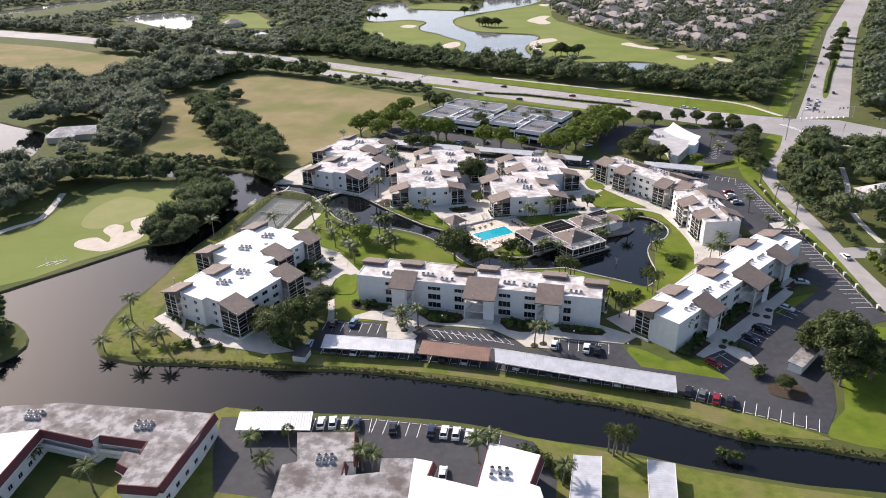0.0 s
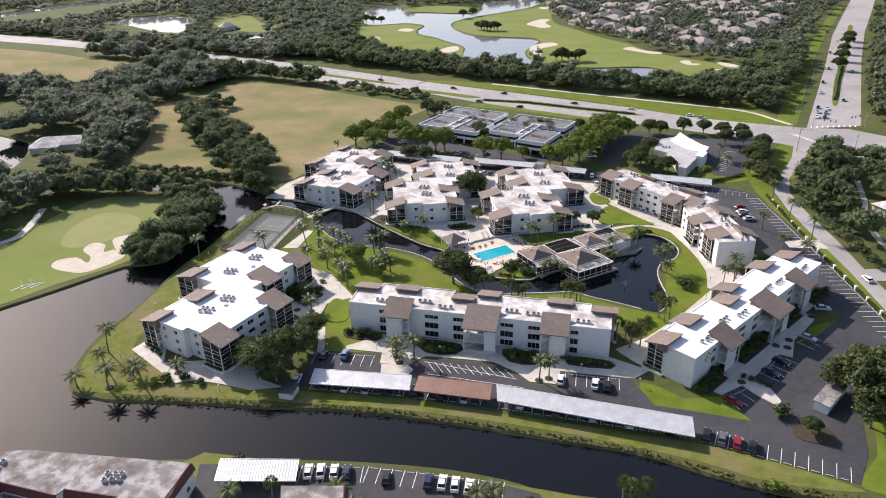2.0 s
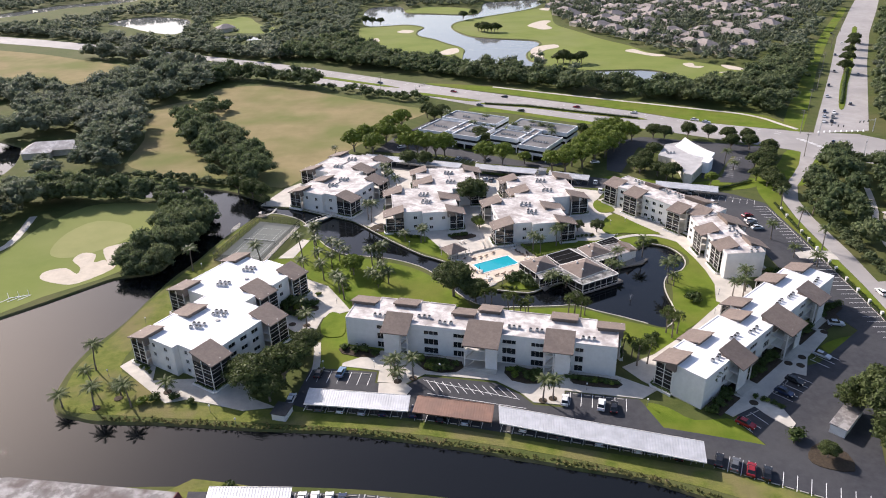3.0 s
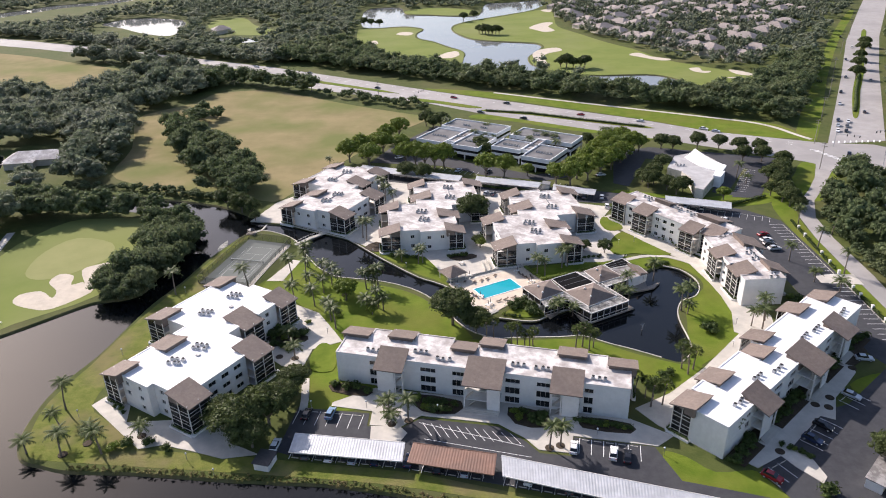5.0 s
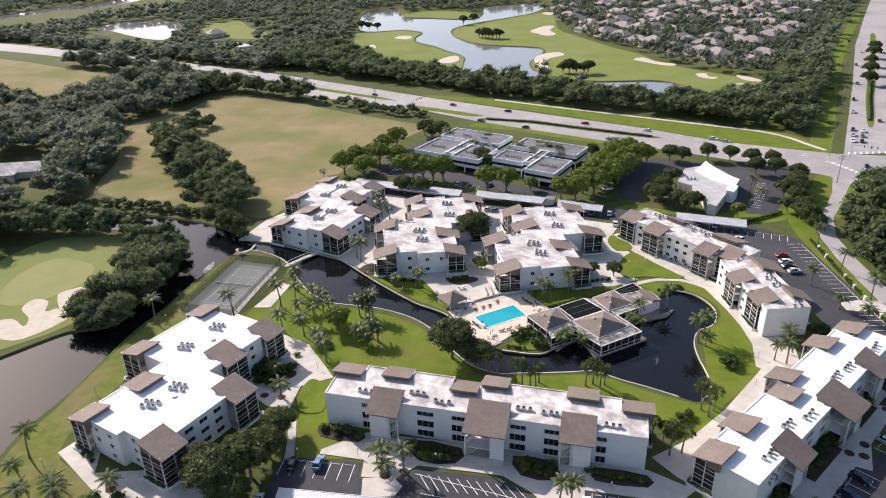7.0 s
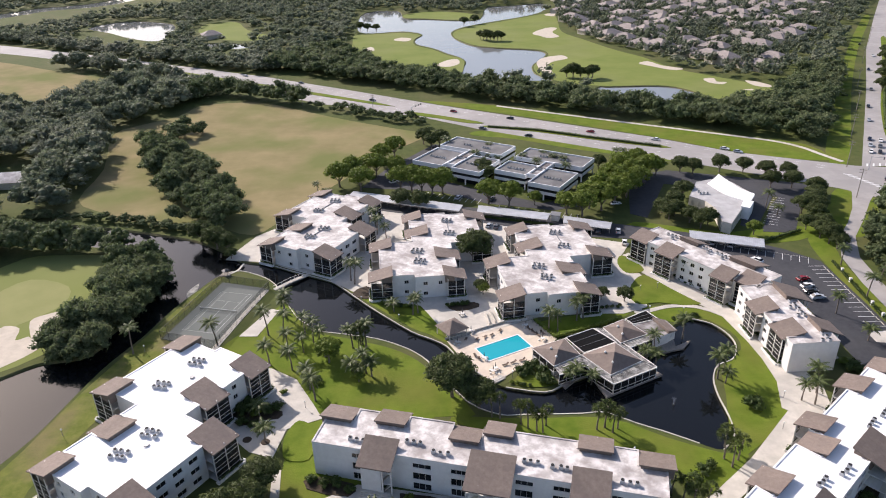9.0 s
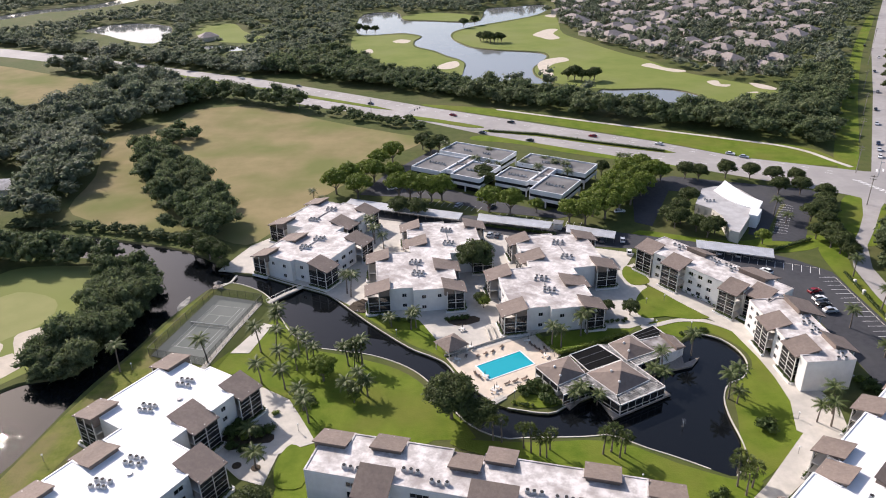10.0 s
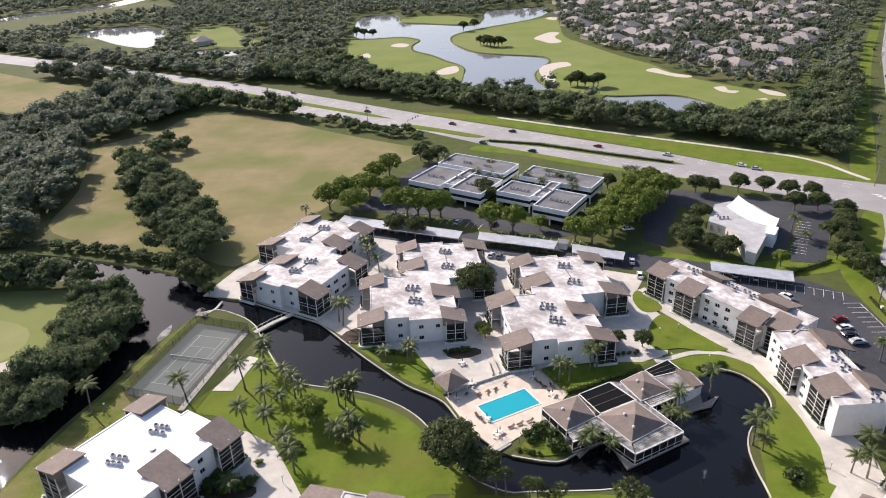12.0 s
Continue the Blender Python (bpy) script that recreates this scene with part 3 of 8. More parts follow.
walkway_e = [(176.8, 335.5), (171, 315), (161.7, 289.6), (155.6, 276.6), (149, 256), (146.8, 233)]
paved("road", [(183, 394), (259, 542), (333, 690), (429, 866), (520, 1030), (545, 1024), (450, 850), (372, 710), (302, 575), (214, 398)], 0.058, ROAD, "wide straight avenue with a planted median", "road")
def island(name, outline, mat, label, category, smooth=2, z=0.2):
    return sheet(name, outline, z, mat, smooth, 0.3, None, label, category)

island("median", [(-38, 503), (-20, 494), (4, 479), (7, 475), (-2, 476), (-20, 487), (-40, 498)], LAWN, "raised grassy median of the highway", "median")
island("median", [(8, 470), (37, 463), (66, 447), (99, 430), (98, 426), (64, 442), (36, 457), (10, 466)], LAWN, "raised planted median of the highway", "median")
island("median", [(-300, 676), (-160, 590), (-60, 526), (-62, 522), (-162, 584), (-304, 670)], LAWN, "long grassy median of the highway", "median")
island("median", [(220, 444), (231, 468), (250.6, 508), (275.6, 555), (332, 663), (372, 742), (376, 741), (335, 661), (280, 553), (255, 507), (235, 467), (222, 443)], LAWN, "raised grassy median of the avenue", "median")

# ---- walks and terraces ----
def walkway(pts, width, label="pale concrete footpath"):
    return ribbon("pavement", pts, width, 0.14, CONCRETE, 0.3, 4, label, "footpath")

def terrace(name, outline, label, z):
    return sheet(name, outline, z, DECK if name == "pool_terrace" else CONCRETE, 0, 0.35, None, label, "terrace" if name == "pool_terrace" else "pavement")

terrace("pavement", [(-98, 182.5), (-96, 186), (-90, 190), (-86, 176), (-62, 178), (-56, 168), (-50, 165), (-58, 163.5), (-66, 166), (-74, 168), (-79, 166.5)], "concrete apron in front of a white building", 0.13)
terrace("pavement", [(-62, 234), (-56, 233), (-48, 228), (-41, 217), (-38, 212), (-46, 208), (-47, 198), (-53, 200), (-62, 208), (-64, 222)], "concrete plaza beside a white building", 0.135)
terrace("pavement", [(-90, 300), (-73, 297), (-64, 292), (-50, 285), (-40, 276), (-31, 270), (-17, 267), (-9, 252), (-6, 247), (10, 255), (20, 260), (34, 262), (46, 262), (54, 266), (58, 284), (52, 300), (58, 312), (30, 322), (2, 332), (-40, 345), (-60, 350), (-84, 320)], "pale concrete plaza between the white buildings", 0.11)
terrace("pavement", [(-36, 184), (-26, 190), (0, 186), (38, 178), (47, 172), (42.4, 168.4), (23.4, 171.8), (22.2, 166), (15, 167), (12, 171), (6, 176), (-13, 179), (-18, 174.6), (-25.4, 175.4), (-25.4, 180.6), (-36, 182.6)], "pale concrete forecourt with ramps", 0.155)
terrace("pavement", [(58, 166), (76, 185), (95, 203), (104, 208), (101, 197), (96, 191.6), (91, 186.6), (87, 178), (84, 179.4), (75.4, 171), (71, 166.6), (62.6, 161.6)], "concrete forecourt beside parked cars", 0.16)
terrace("pavement", [(76, 217), (79, 228), (79, 238), (78, 247), (75, 262), (70, 268), (58, 288), (50, 300), (56, 304), (64, 290), (76, 272), (83, 258), (86, 240), (90, 226), (88, 216), (84, 210)], "concrete walk along an apartment building", 0.155)
terrace("pavement", [(40, 182), (44, 176), (50, 170), (54, 166), (56, 172), (52, 184), (84, 212), (78, 217), (62, 199), (50, 188)], "concrete walk between buildings", 0.16)
terrace("pool_terrace", [(-8, 246.5), (18, 258.5), (24, 248), (16, 237), (7, 228.5), (4, 227.5), (-3, 236.5)], "pale stone terrace around the pool", 0.175)
walkway([(-69, 277), (-72, 262), (-75.5, 241)], 1.6)
for o, lab in (([(52, 280), (56, 286), (59, 286), (64, 278), (69.5, 270), (71, 267.6), (65, 267), (58, 268.6), (52, 267.6), (50, 272)], "rounded lawn between concrete walks"), ([(53, 302), (57, 297), (58.6, 291), (56, 288.6), (52, 289), (50.5, 296)], "small rounded lawn between walks"), ([(-43.6, 211.2), (-39.4, 208.4), (-38.2, 204), (-38.4, 197.6), (-43.6, 197.4), (-45.4, 201.4), (-45.6, 206.6)], "small rounded lawn beside the plaza"), ([(10, 227.4), (14, 232), (19, 231.4), (21.4, 226.8), (17, 225), (12, 225.4)], "small garden lawn beside the pool")):
    sheet("lawn", o, 0.215, LAWN, 3, 0.2, None, lab, "lawn")
walkway([(47, 276), (51, 264)], 2.5)
walkway([(49.6, 262.4), (53.8, 263.6), (60.8, 266.3), (67.5, 266.4), (71, 265), (74.7, 262.2), (78, 258.5), (81, 254.6)], 1.8)
walkway([(-45, 194), (-43.5, 186), (-43, 181)], 2.0)
walkway([(16, 515), (71, 484), (137, 448), (158, 436), (168, 425), (173, 413), (178, 402)], 2.5, "pale path beside the highway")
walkway([(-215, 196), (-196, 226), (-186, 250), (-178, 262), (-184, 290)], 3.0, "pale golf cart path")
walkway(walkway_e, 2.2, "pale winding path among trees")
sheet("shuffleboard_court", [(-70, 249), (-64.5, 265), (-61.5, 264), (-64.5, 249)], 0.14, CONCRETE, 0, 0.3, None, "pale concrete shuffleboard court on the lawn", "court")
# sea walls
for o in (shore_north, [(-67, 281)] + shore_tip[:3], shore_lawn, shore_east, shore_garden[:4]):
    ribbon("sea_wall", o, 0.32, 0.16, CONCRETE, 0.3, 3, "pale concrete cap of the sea wall", "sea wall")

# mulched planting beds and islands
beds_ground = [[(-37, 192.4), (-27, 190.2), (-27.6, 186.4), (-37, 188.6)], [(-16.6, 187.6), (-3.2, 184.6), (-4.6, 179.6), (-13, 180.6)], [(8.6, 182.2), (18.2, 180.0), (17.2, 174.6), (10, 176)], [(26.6, 178.6), (37.6, 176.2), (37, 172.6), (26, 174.6)],
               [(60.4, 171), (66, 178), (70, 176), (64, 168.6)], [(76, 185), (84, 193), (87, 191), (79, 183)], [(75, 149), (79, 152.4), (83.6, 149), (82.6, 143.4), (77.4, 144), (74.6, 146)], [(98, 204), (106, 211), (109, 207), (102, 200)],
               [(-60, 226), (-54, 217), (-48.6, 214.6), (-49, 211.8), (-53, 211.2), (-58, 209), (-64, 216)], [(-40, 274.6), (-36, 279.6), (-31, 275), (-35, 271)], [(-8.6, 266.8), (0, 269), (1.6, 266), (-5, 263.4)]]
for o in beds_ground:
    sheet("planting_bed", o, 0.205, BARK_MULCH, 2, 0.2, None, "dark mulched planting bed", "planting bed")
for x, y in ((-21, 178.5), (-20, 175.6), (-16, 177), (17.4, 167.6), (20, 168.4), (-80, 171), (69.4, 166.8), (84.6, 183.6), (87.4, 182.6), (89.4, 186.4), (101, 199), (-50, 203.4), (-54.6, 204.1), (-51.4, 209.6), (-96, 164.5), (-92, 168.4)):
    o = [(x + 1.1 * math.cos(k * 0.5236), y + 1.1 * math.sin(k * 0.5236)) for k in range(12)]
    sheet("planting_bed", o, 0.23, BARK_MULCH, 0, 0.2, None, "round mulched bed around a palm", "planting bed")
island("traffic_island", [(68.6, 166.4), (72, 169.2), (75.6, 165), (76.4, 159), (74.8, 157), (71, 162)], CONCRETE, "raised pale concrete parking island", "traffic island", 0, 0.22)
island("traffic_island", [(-25, 175), (-24.6, 169.4), (-17.4, 169.6), (-16, 172.6), (-18, 175)], CONCRETE, "raised pale concrete parking island", "traffic island", 0, 0.15)


def along(base, u, v):
    p = base @ Vector((u, v, 0))
    return (p.x, p.y)


DRIVE_FRONT = pose(55.7, 164.3, 0, rz=43.8)
for u0, u1 in ((1.2, 11.0), (19.6, 34.4), (45.2, 55.8), (64.4, 74.6)):
    sheet("planting_bed", [along(DRIVE_FRONT, u, v) for u, v in ((u0, -0.1), (u0, -4.6), (u1, -4.6), (u1, -0.1))], 0.21, BARK_MULCH, 0, 0.2, None, "dark mulched planting bed", "planting bed")


# ---- white apartment buildings ----
SHARED = {}


def shared(key, make):
    """One mesh for all alike pieces."""
    if key not in SHARED:
        SHARED[key] = make()
    return SHARED[key]


def box_mesh(name, sx, sy, sz, mat, z0=0.0):
    def make():
        bm = bmesh.new()
        box(bm, -sx / 2, sx / 2, -sy / 2, sy / 2, z0, z0 + sz)
        return mesh_of(bm, name, mat)
    return shared((name, round(sx, 2), round(sy, 2), round(sz, 2), mat.name, z0), make)


def window_meshes(w, h, bars):
    def make_frame():
        bm = bmesh.new()
        t = 0.06
        box(bm, 0, w, -0.03, 0.12, 0, t), box(bm, 0, w, -0.03, 0.12, h - t, h)
        box(bm, 0, t, -0.03, 0.12, t, h - t), box(bm, w - t, w, -0.03, 0.12, t, h - t)
        for i in range(1, bars + 1):
            x = w * i / (bars + 1)
            box(bm, x - 0.025, x + 0.025, 0.04, 0.11, t, h - t)
        return mesh_of(bm, "window", TRIM)

    def make_pane():
        bm = bmesh.new()
        box(bm, 0.05, w - 0.05, 0.12, 0.15, 0.05, h - 0.05)
        return mesh_of(bm, "pane", GLASS)
    k = (round(w, 2), round(h, 2), bars)
    return shared(("frame", *k), make_frame), shared(("pane", *k), make_pane)


def wall_face(bm, p0, p1, z0, z1, holes, depth=0.28):
    """One wall from p0 to p1 with rectangular openings (s0, s1, za, zb) that go in by depth."""
    p0, p1 = Vector(p0), Vector(p1)
    length = (p1 - p0).length
    d = (p1 - p0) / length
    inward = Vector((-d.y, d.x))
    ss = sorted({0, length, *(h[0] for h in holes), *(h[1] for h in holes)})
    zz = sorted({z0, z1, *(h[2] for h in holes), *(h[3] for h in holes)})

    def pt(s, z, k=0.0):
        q = p0 + d * s + inward * k
        return bm.verts.new((q.x, q.y, z))
    for sa, sb in zip(ss, ss[1:]):
        for za, zb in zip(zz, zz[1:]):
            if not any(h[0] - 1e-4 <= sa and sb <= h[1] + 1e-4 and h[2] - 1e-4 <= za and zb <= h[3] + 1e-4 for h in holes):
                bm.faces.new((pt(sa, za), pt(sb, za), pt(sb, zb), pt(sa, zb)))
    for sa, sb, za, zb in holes:
        for (s1, h1), (s2, h2) in (((sa, za), (sb, za)), ((sb, za), (sb, zb)), ((sb, zb), (sa, zb)), ((sa, zb), (sa, za))):
            bm.faces.new((pt(s1, h1), pt(s2, h2), pt(s2, h2, depth), pt(s1, h1, depth)))
        bm.faces.new((pt(sa, za, depth), pt(sb, za, depth), pt(sb, zb, depth), pt(sa, zb, depth)))


def flat_top(bm, outline, z):
    vs = [bm.verts.new((*p, z)) for p in outline]
    es = [bm.edges.new((vs[i], vs[(i + 1) % len(vs)])) for i in range(len(vs))]
    bmesh.ops.triangle_fill(bm, use_beauty=True, edges=es, normal=(0, 0, 1))


def body(parent, outline, h, openings, roof_mat, label="", bars=1):
    """Walls with recessed windows, a flat roof behind a low parapet. openings: {wall index: [(s0, s1, za, zb), ...]}."""
    n = len(outline)
    bm = bmesh.new()
    for i in range(n):
        wall_face(bm, outline[i], outline[(i + 1) % n], -0.3, h, openings.get(i, ()))
    wall = new("wall", mesh_of(bm, "wall", WALL, tidy=False))
    wall.parent = parent
    tagged(wall, "white stucco wall")
    bm = bmesh.new()
    flat_top(bm, outline, h - 0.12)
    for f in bm.faces:
        if f.normal.z < 0:
            f.normal_flip()
    roof = new("roof", mesh_of(bm, "roof", roof_mat, tidy=False))
    roof.parent = parent
    tagged(roof, label)
    # parapet coping, one closed band
    bm = bmesh.new()
    ring_o, ring_i = [], []
    for i, p in enumerate(outline):
        a, b, c = Vector(outline[i - 1]), Vector(p), Vector(outline[(i + 1) % n])
        d1, d2 = (b - a).normalized(), (c - b).normalized()
        n1, n2 = Vector((-d1.y, d1.x)), Vector((-d2.y, d2.x))
        m = (n1 + n2)
        m = m / max(m.dot(n1), 0.2)
        ring_o.append(b - m * 0.06), ring_i.append(b + m * 0.3)
    band = [[bm.verts.new((*q, z)) for q, z in ((o, h - 0.02), (o, h + 0.05), (k, h + 0.05), (k, h - 0.14))] for o, k in zip(ring_o, ring_i)]
    for r, q in zip(band, band[1:] + band[:1]):
        for k in range(4):
            bm.faces.new((r[k], q[k], q[(k + 1) % 4], r[(k + 1) % 4]))
    part("coping", bm, roof_mat, parent)
    for i, hs in openings.items():
        p0, p1 = Vector(outline[i]), Vector(outline[(i + 1) % n])
        d = (p1 - p0).normalized()
        for s0, s1, za, zb in hs:
            fm, pm = window_meshes(s1 - s0, zb - za, 1 if s1 - s0 < 3 else 2)
            q = p0 + d * s0
            w = new("window", fm)
            w.parent = parent
            w.matrix_local = pose(q.x - d.y * 0.1, q.y + d.x * 0.1, za, rz=math.degrees(math.atan2(d.y, d.x)))
            pn = new("pane", pm)
            pn.parent = w


def planter_hedge(ln):
    rs = np.random.RandomState(int(ln * 10))
    lobes = [(x, rs.uniform(-0.12, 0.12), 0.25, rs.uniform(0.36, 0.5)) for x in np.arange(-ln / 2, ln / 2 + 0.3, 0.55)]
    return mesh_from("planter_hedge", *lobes_cloud(rs, lobes, len(lobes) * 10, 0.16, 0.75), SHRUB)


def porch(parent, x0, x1, y0, y1, side, h, floors, base=0.9):
    """A screened porch with a floor for each storey. side: which sides are open, of w e s n."""
    bm = bmesh.new()
    fh = (h - 0.6) / floors
    for k in range(floors):
        z = k * fh + (base - 0.75 if k == 0 else 0)
        box(bm, x0, x1, y0, y1, z - 0.12 if k else -0.3, z + (0.12 if k else 0.0))
    pf = part("porch", bm, TRIM, parent, "white porch with dark screens")
    t = 0.16
    runs = []
    if "w" in side: runs.append(((x0, y0), (x0, y1)))
    if "e" in side: runs.append(((x1, y0), (x1, y1)))
    if "s" in side: runs.append(((x0, y0), (x1, y0)))
    if "n" in side: runs.append(((x0, y1), (x1, y1)))
    posts = set()
    for a, b in runs:
        for s in (0, 0.5, 1):
            posts.add((round(a[0] + (b[0] - a[0]) * s, 2), round(a[1] + (b[1] - a[1]) * s, 2)))
    for x, y in sorted(posts):
        po = new("post", box_mesh("post", 0.2, 0.2, h + 0.3, TRIM))
        po.parent, po.location = pf, (x, y, 0)
    for a, b in runs:
        ln = math.hypot(b[0] - a[0], b[1] - a[1])
        ang = math.degrees(math.atan2(b[1] - a[1], b[0] - a[0]))
        mid = ((a[0] + b[0]) / 2, (a[1] + b[1]) / 2)
        for k in range(floors):
            rail = new("rail", box_mesh("rail", ln, 0.1, 0.1, TRIM))
            rail.parent, rail.matrix_local = pf, pose(*mid, k * fh + 1.0 + (0.15 if k == 0 else 0), rz=ang)
            sc = new("screen", box_mesh("screen", ln - 0.1, 0.02, fh - 0.15, SCREEN))
            sc.parent, sc.matrix_local = pf, pose(*mid, k * fh + 0.13, rz=ang)
        ft = new("foundation_planter", box_mesh("foundation_planter", ln + 1.2, 0.9, base - 0.1, WALL))
        ft.parent = pf
        off = {(x0, x0): (-0.6, 0), (x1, x1): (0.6, 0)}.get((a[0], b[0])) or ((0, -0.6) if a[1] == y0 else (0, 0.6))
        ft.matrix_local = pose(mid[0] + off[0], mid[1] + off[1], -0.2, rz=ang)
        hd = new("planter_hedge", shared(("planter_hedge", round(ln)), lambda: planter_hedge(ln)))
        hd.parent, hd.matrix_local = pf, pose(mid[0] + off[0], mid[1] + off[1], base - 0.25, rz=ang)


def shed_roof(parent, hi, lo, a, b, zh, zl, axis, thick=0.28):
    """A tilted brown roof: from hi to lo along one axis and from a to b along the other, with a wall under its high edge."""
    def q(c, w, z):
        return (c, w, z) if axis == "u" else (w, c, z)
    bm = bmesh.new()
    hexa(bm, [q(hi, a, zh - thick), q(lo, a, zl - thick), q(lo, b, zl - thick), q(hi, b, zh - thick)], [q(hi, a, zh), q(lo, a, zl), q(lo, b, zl), q(hi, b, zh)])
    rf = part("porch_roof", bm, SHINGLE, parent, "brown shingled sloping roof")
    sgn = 1 if lo > hi else -1
    bm = bmesh.new()
    # the wall below the ridge and its two cheeks
    zb, k = zl - 1.0, hi + sgn * 0.35
    k2 = hi + sgn * abs(lo - hi) * 0.45
    zm = zh + (zl - zh) * 0.45
    hexa(bm, [q(k, a + 0.4, zb), q(k2, a + 0.4, zb), q(k2, b - 0.4, zb), q(k, b - 0.4, zb)], [q(k, a + 0.4, zh - thick - 0.15), q(k2, a + 0.4, zm - thick), q(k2, b - 0.4, zm - thick), q(k, b - 0.4, zh - thick - 0.15)])
    part("gable", bm, SHINGLE, rf)


QUAD_C = (2.9, 25.4)
QUAD_HALF = [(-3.8, 23.8), (-3.8, 19.5), (0.5, 19.5), (0.5, 12.2), (-3.8, 12.2), (-3.8, 5.3), (0, 5.3), (0, 0), (10.4, 0), (10.4, 1.8), (17.5, 1.8), (17.5, 7.1), (21.4, 7.1), (21.4, 21.8), (17.3, 21.8), (17.3, 27)]


def quad_building(x, y, ang, flip, h, floors, roof_mat, label, group):
    """A building of two staggered blocks with a screened porch at each of eight corners."""
    b = thing("apartment_building", pose(x, y, 0, rz=ang), label, "apartment building", group)
    c = Vector(QUAD_C)

    def loc(p, turn):
        v = Vector(p) - c
        if turn:
            v = -v
        return (v.x * flip, v.y)
    out = [loc(p, 0) for p in QUAD_HALF] + [loc(p, 1) for p in QUAD_HALF]
    seg = {i: [] for i in range(len(out))}
    fh = (h - 0.6) / floors
    n = len(QUAD_HALF)

    def rows(s0, s1, sill=0.95, top=2.25):
        return [(s0, s1, k * fh + sill, k * fh + top) for k in range(floors)]
    for k in (0, n):
        seg[k + 7] = rows(6.4, 7.8) + rows(1.6, 2.9)[1:]
        seg[k + 9] = rows(2.0, 3.4)
        seg[k + 12] = rows(2.2, 4.6) + rows(6.4, 8.8) + rows(10.6, 13.0)
        seg[k + 4] = rows(2.6, 4.0)
        seg[k + 14] = rows(1.6, 3.0)
    if flip < 0:
        m = len(out)
        out = out[::-1]
        new_seg = {}
        for i, hs in seg.items():
            j = (m - 2 - i) % m
            ln = (Vector(out[(j + 1) % m]) - Vector(out[j])).length
            new_seg[j] = [(ln - s1, ln - s0, za, zb) for s0, s1, za, zb in hs]
        seg = new_seg
    body(b, out, h, {i: hs for i, hs in seg.items() if hs}, roof_mat)
    # hi, lo, v0, v1, then the porch box
    porches = [(1.2, -6.2, -1.8, 5.4, -5.2, 0, -1.4, 5.2, "ws"), (2.6, -6.0, 12.0, 19.6, -5.4, 0.5, 12.3, 19.4, "w"), (17.4, 25.4, -0.2, 7.2, 17.6, 24.4, 0.2, 7.0, "es"), (16.8, 24.8, 21.6, 29.2, 17.4, 24.0, 21.9, 28.8, "en")]
    for hi, lo, v0, v1, x0, x1, y0, y1, side in porches:
        for turn in (0, 1):
            (a, p), (d, q) = loc((hi, v0), turn), loc((lo, v1), turn)
            shed_roof(b, a, d, min(p, q), max(p, q), h + 1.1, h - 0.95, "u")
            (a, p), (d, q) = loc((x0, y0), turn), loc((x1, y1), turn)
            s = side
            if turn:
                s = s.translate(str.maketrans("wesn", "ewns"))
            if flip < 0:
                s = s.translate(str.maketrans("we", "ew"))
            porch(b, min(a, d), max(a, d), min(p, q), max(p, q), s, h - 0.9, floors)
    return b


LONG_TOWERS = [(11.4, 19.2, 3.2, -3.9, 12.0, 16.5), (34.8, 44.6, 3.7, -5.5, 41.0, 44.0), (56.1, 64.0, 3.4, -3.9, 59.2, 63.2)]
LONG_PORCH = [(-1.2, 6.6, 7.3), (11.5, 18.8, 8.3), (29.2, 36.0, 6.3), (36.2, 42.8, 9.6), (56.6, 64.1, 9.4), (69.2, 76.7, 7.0)]


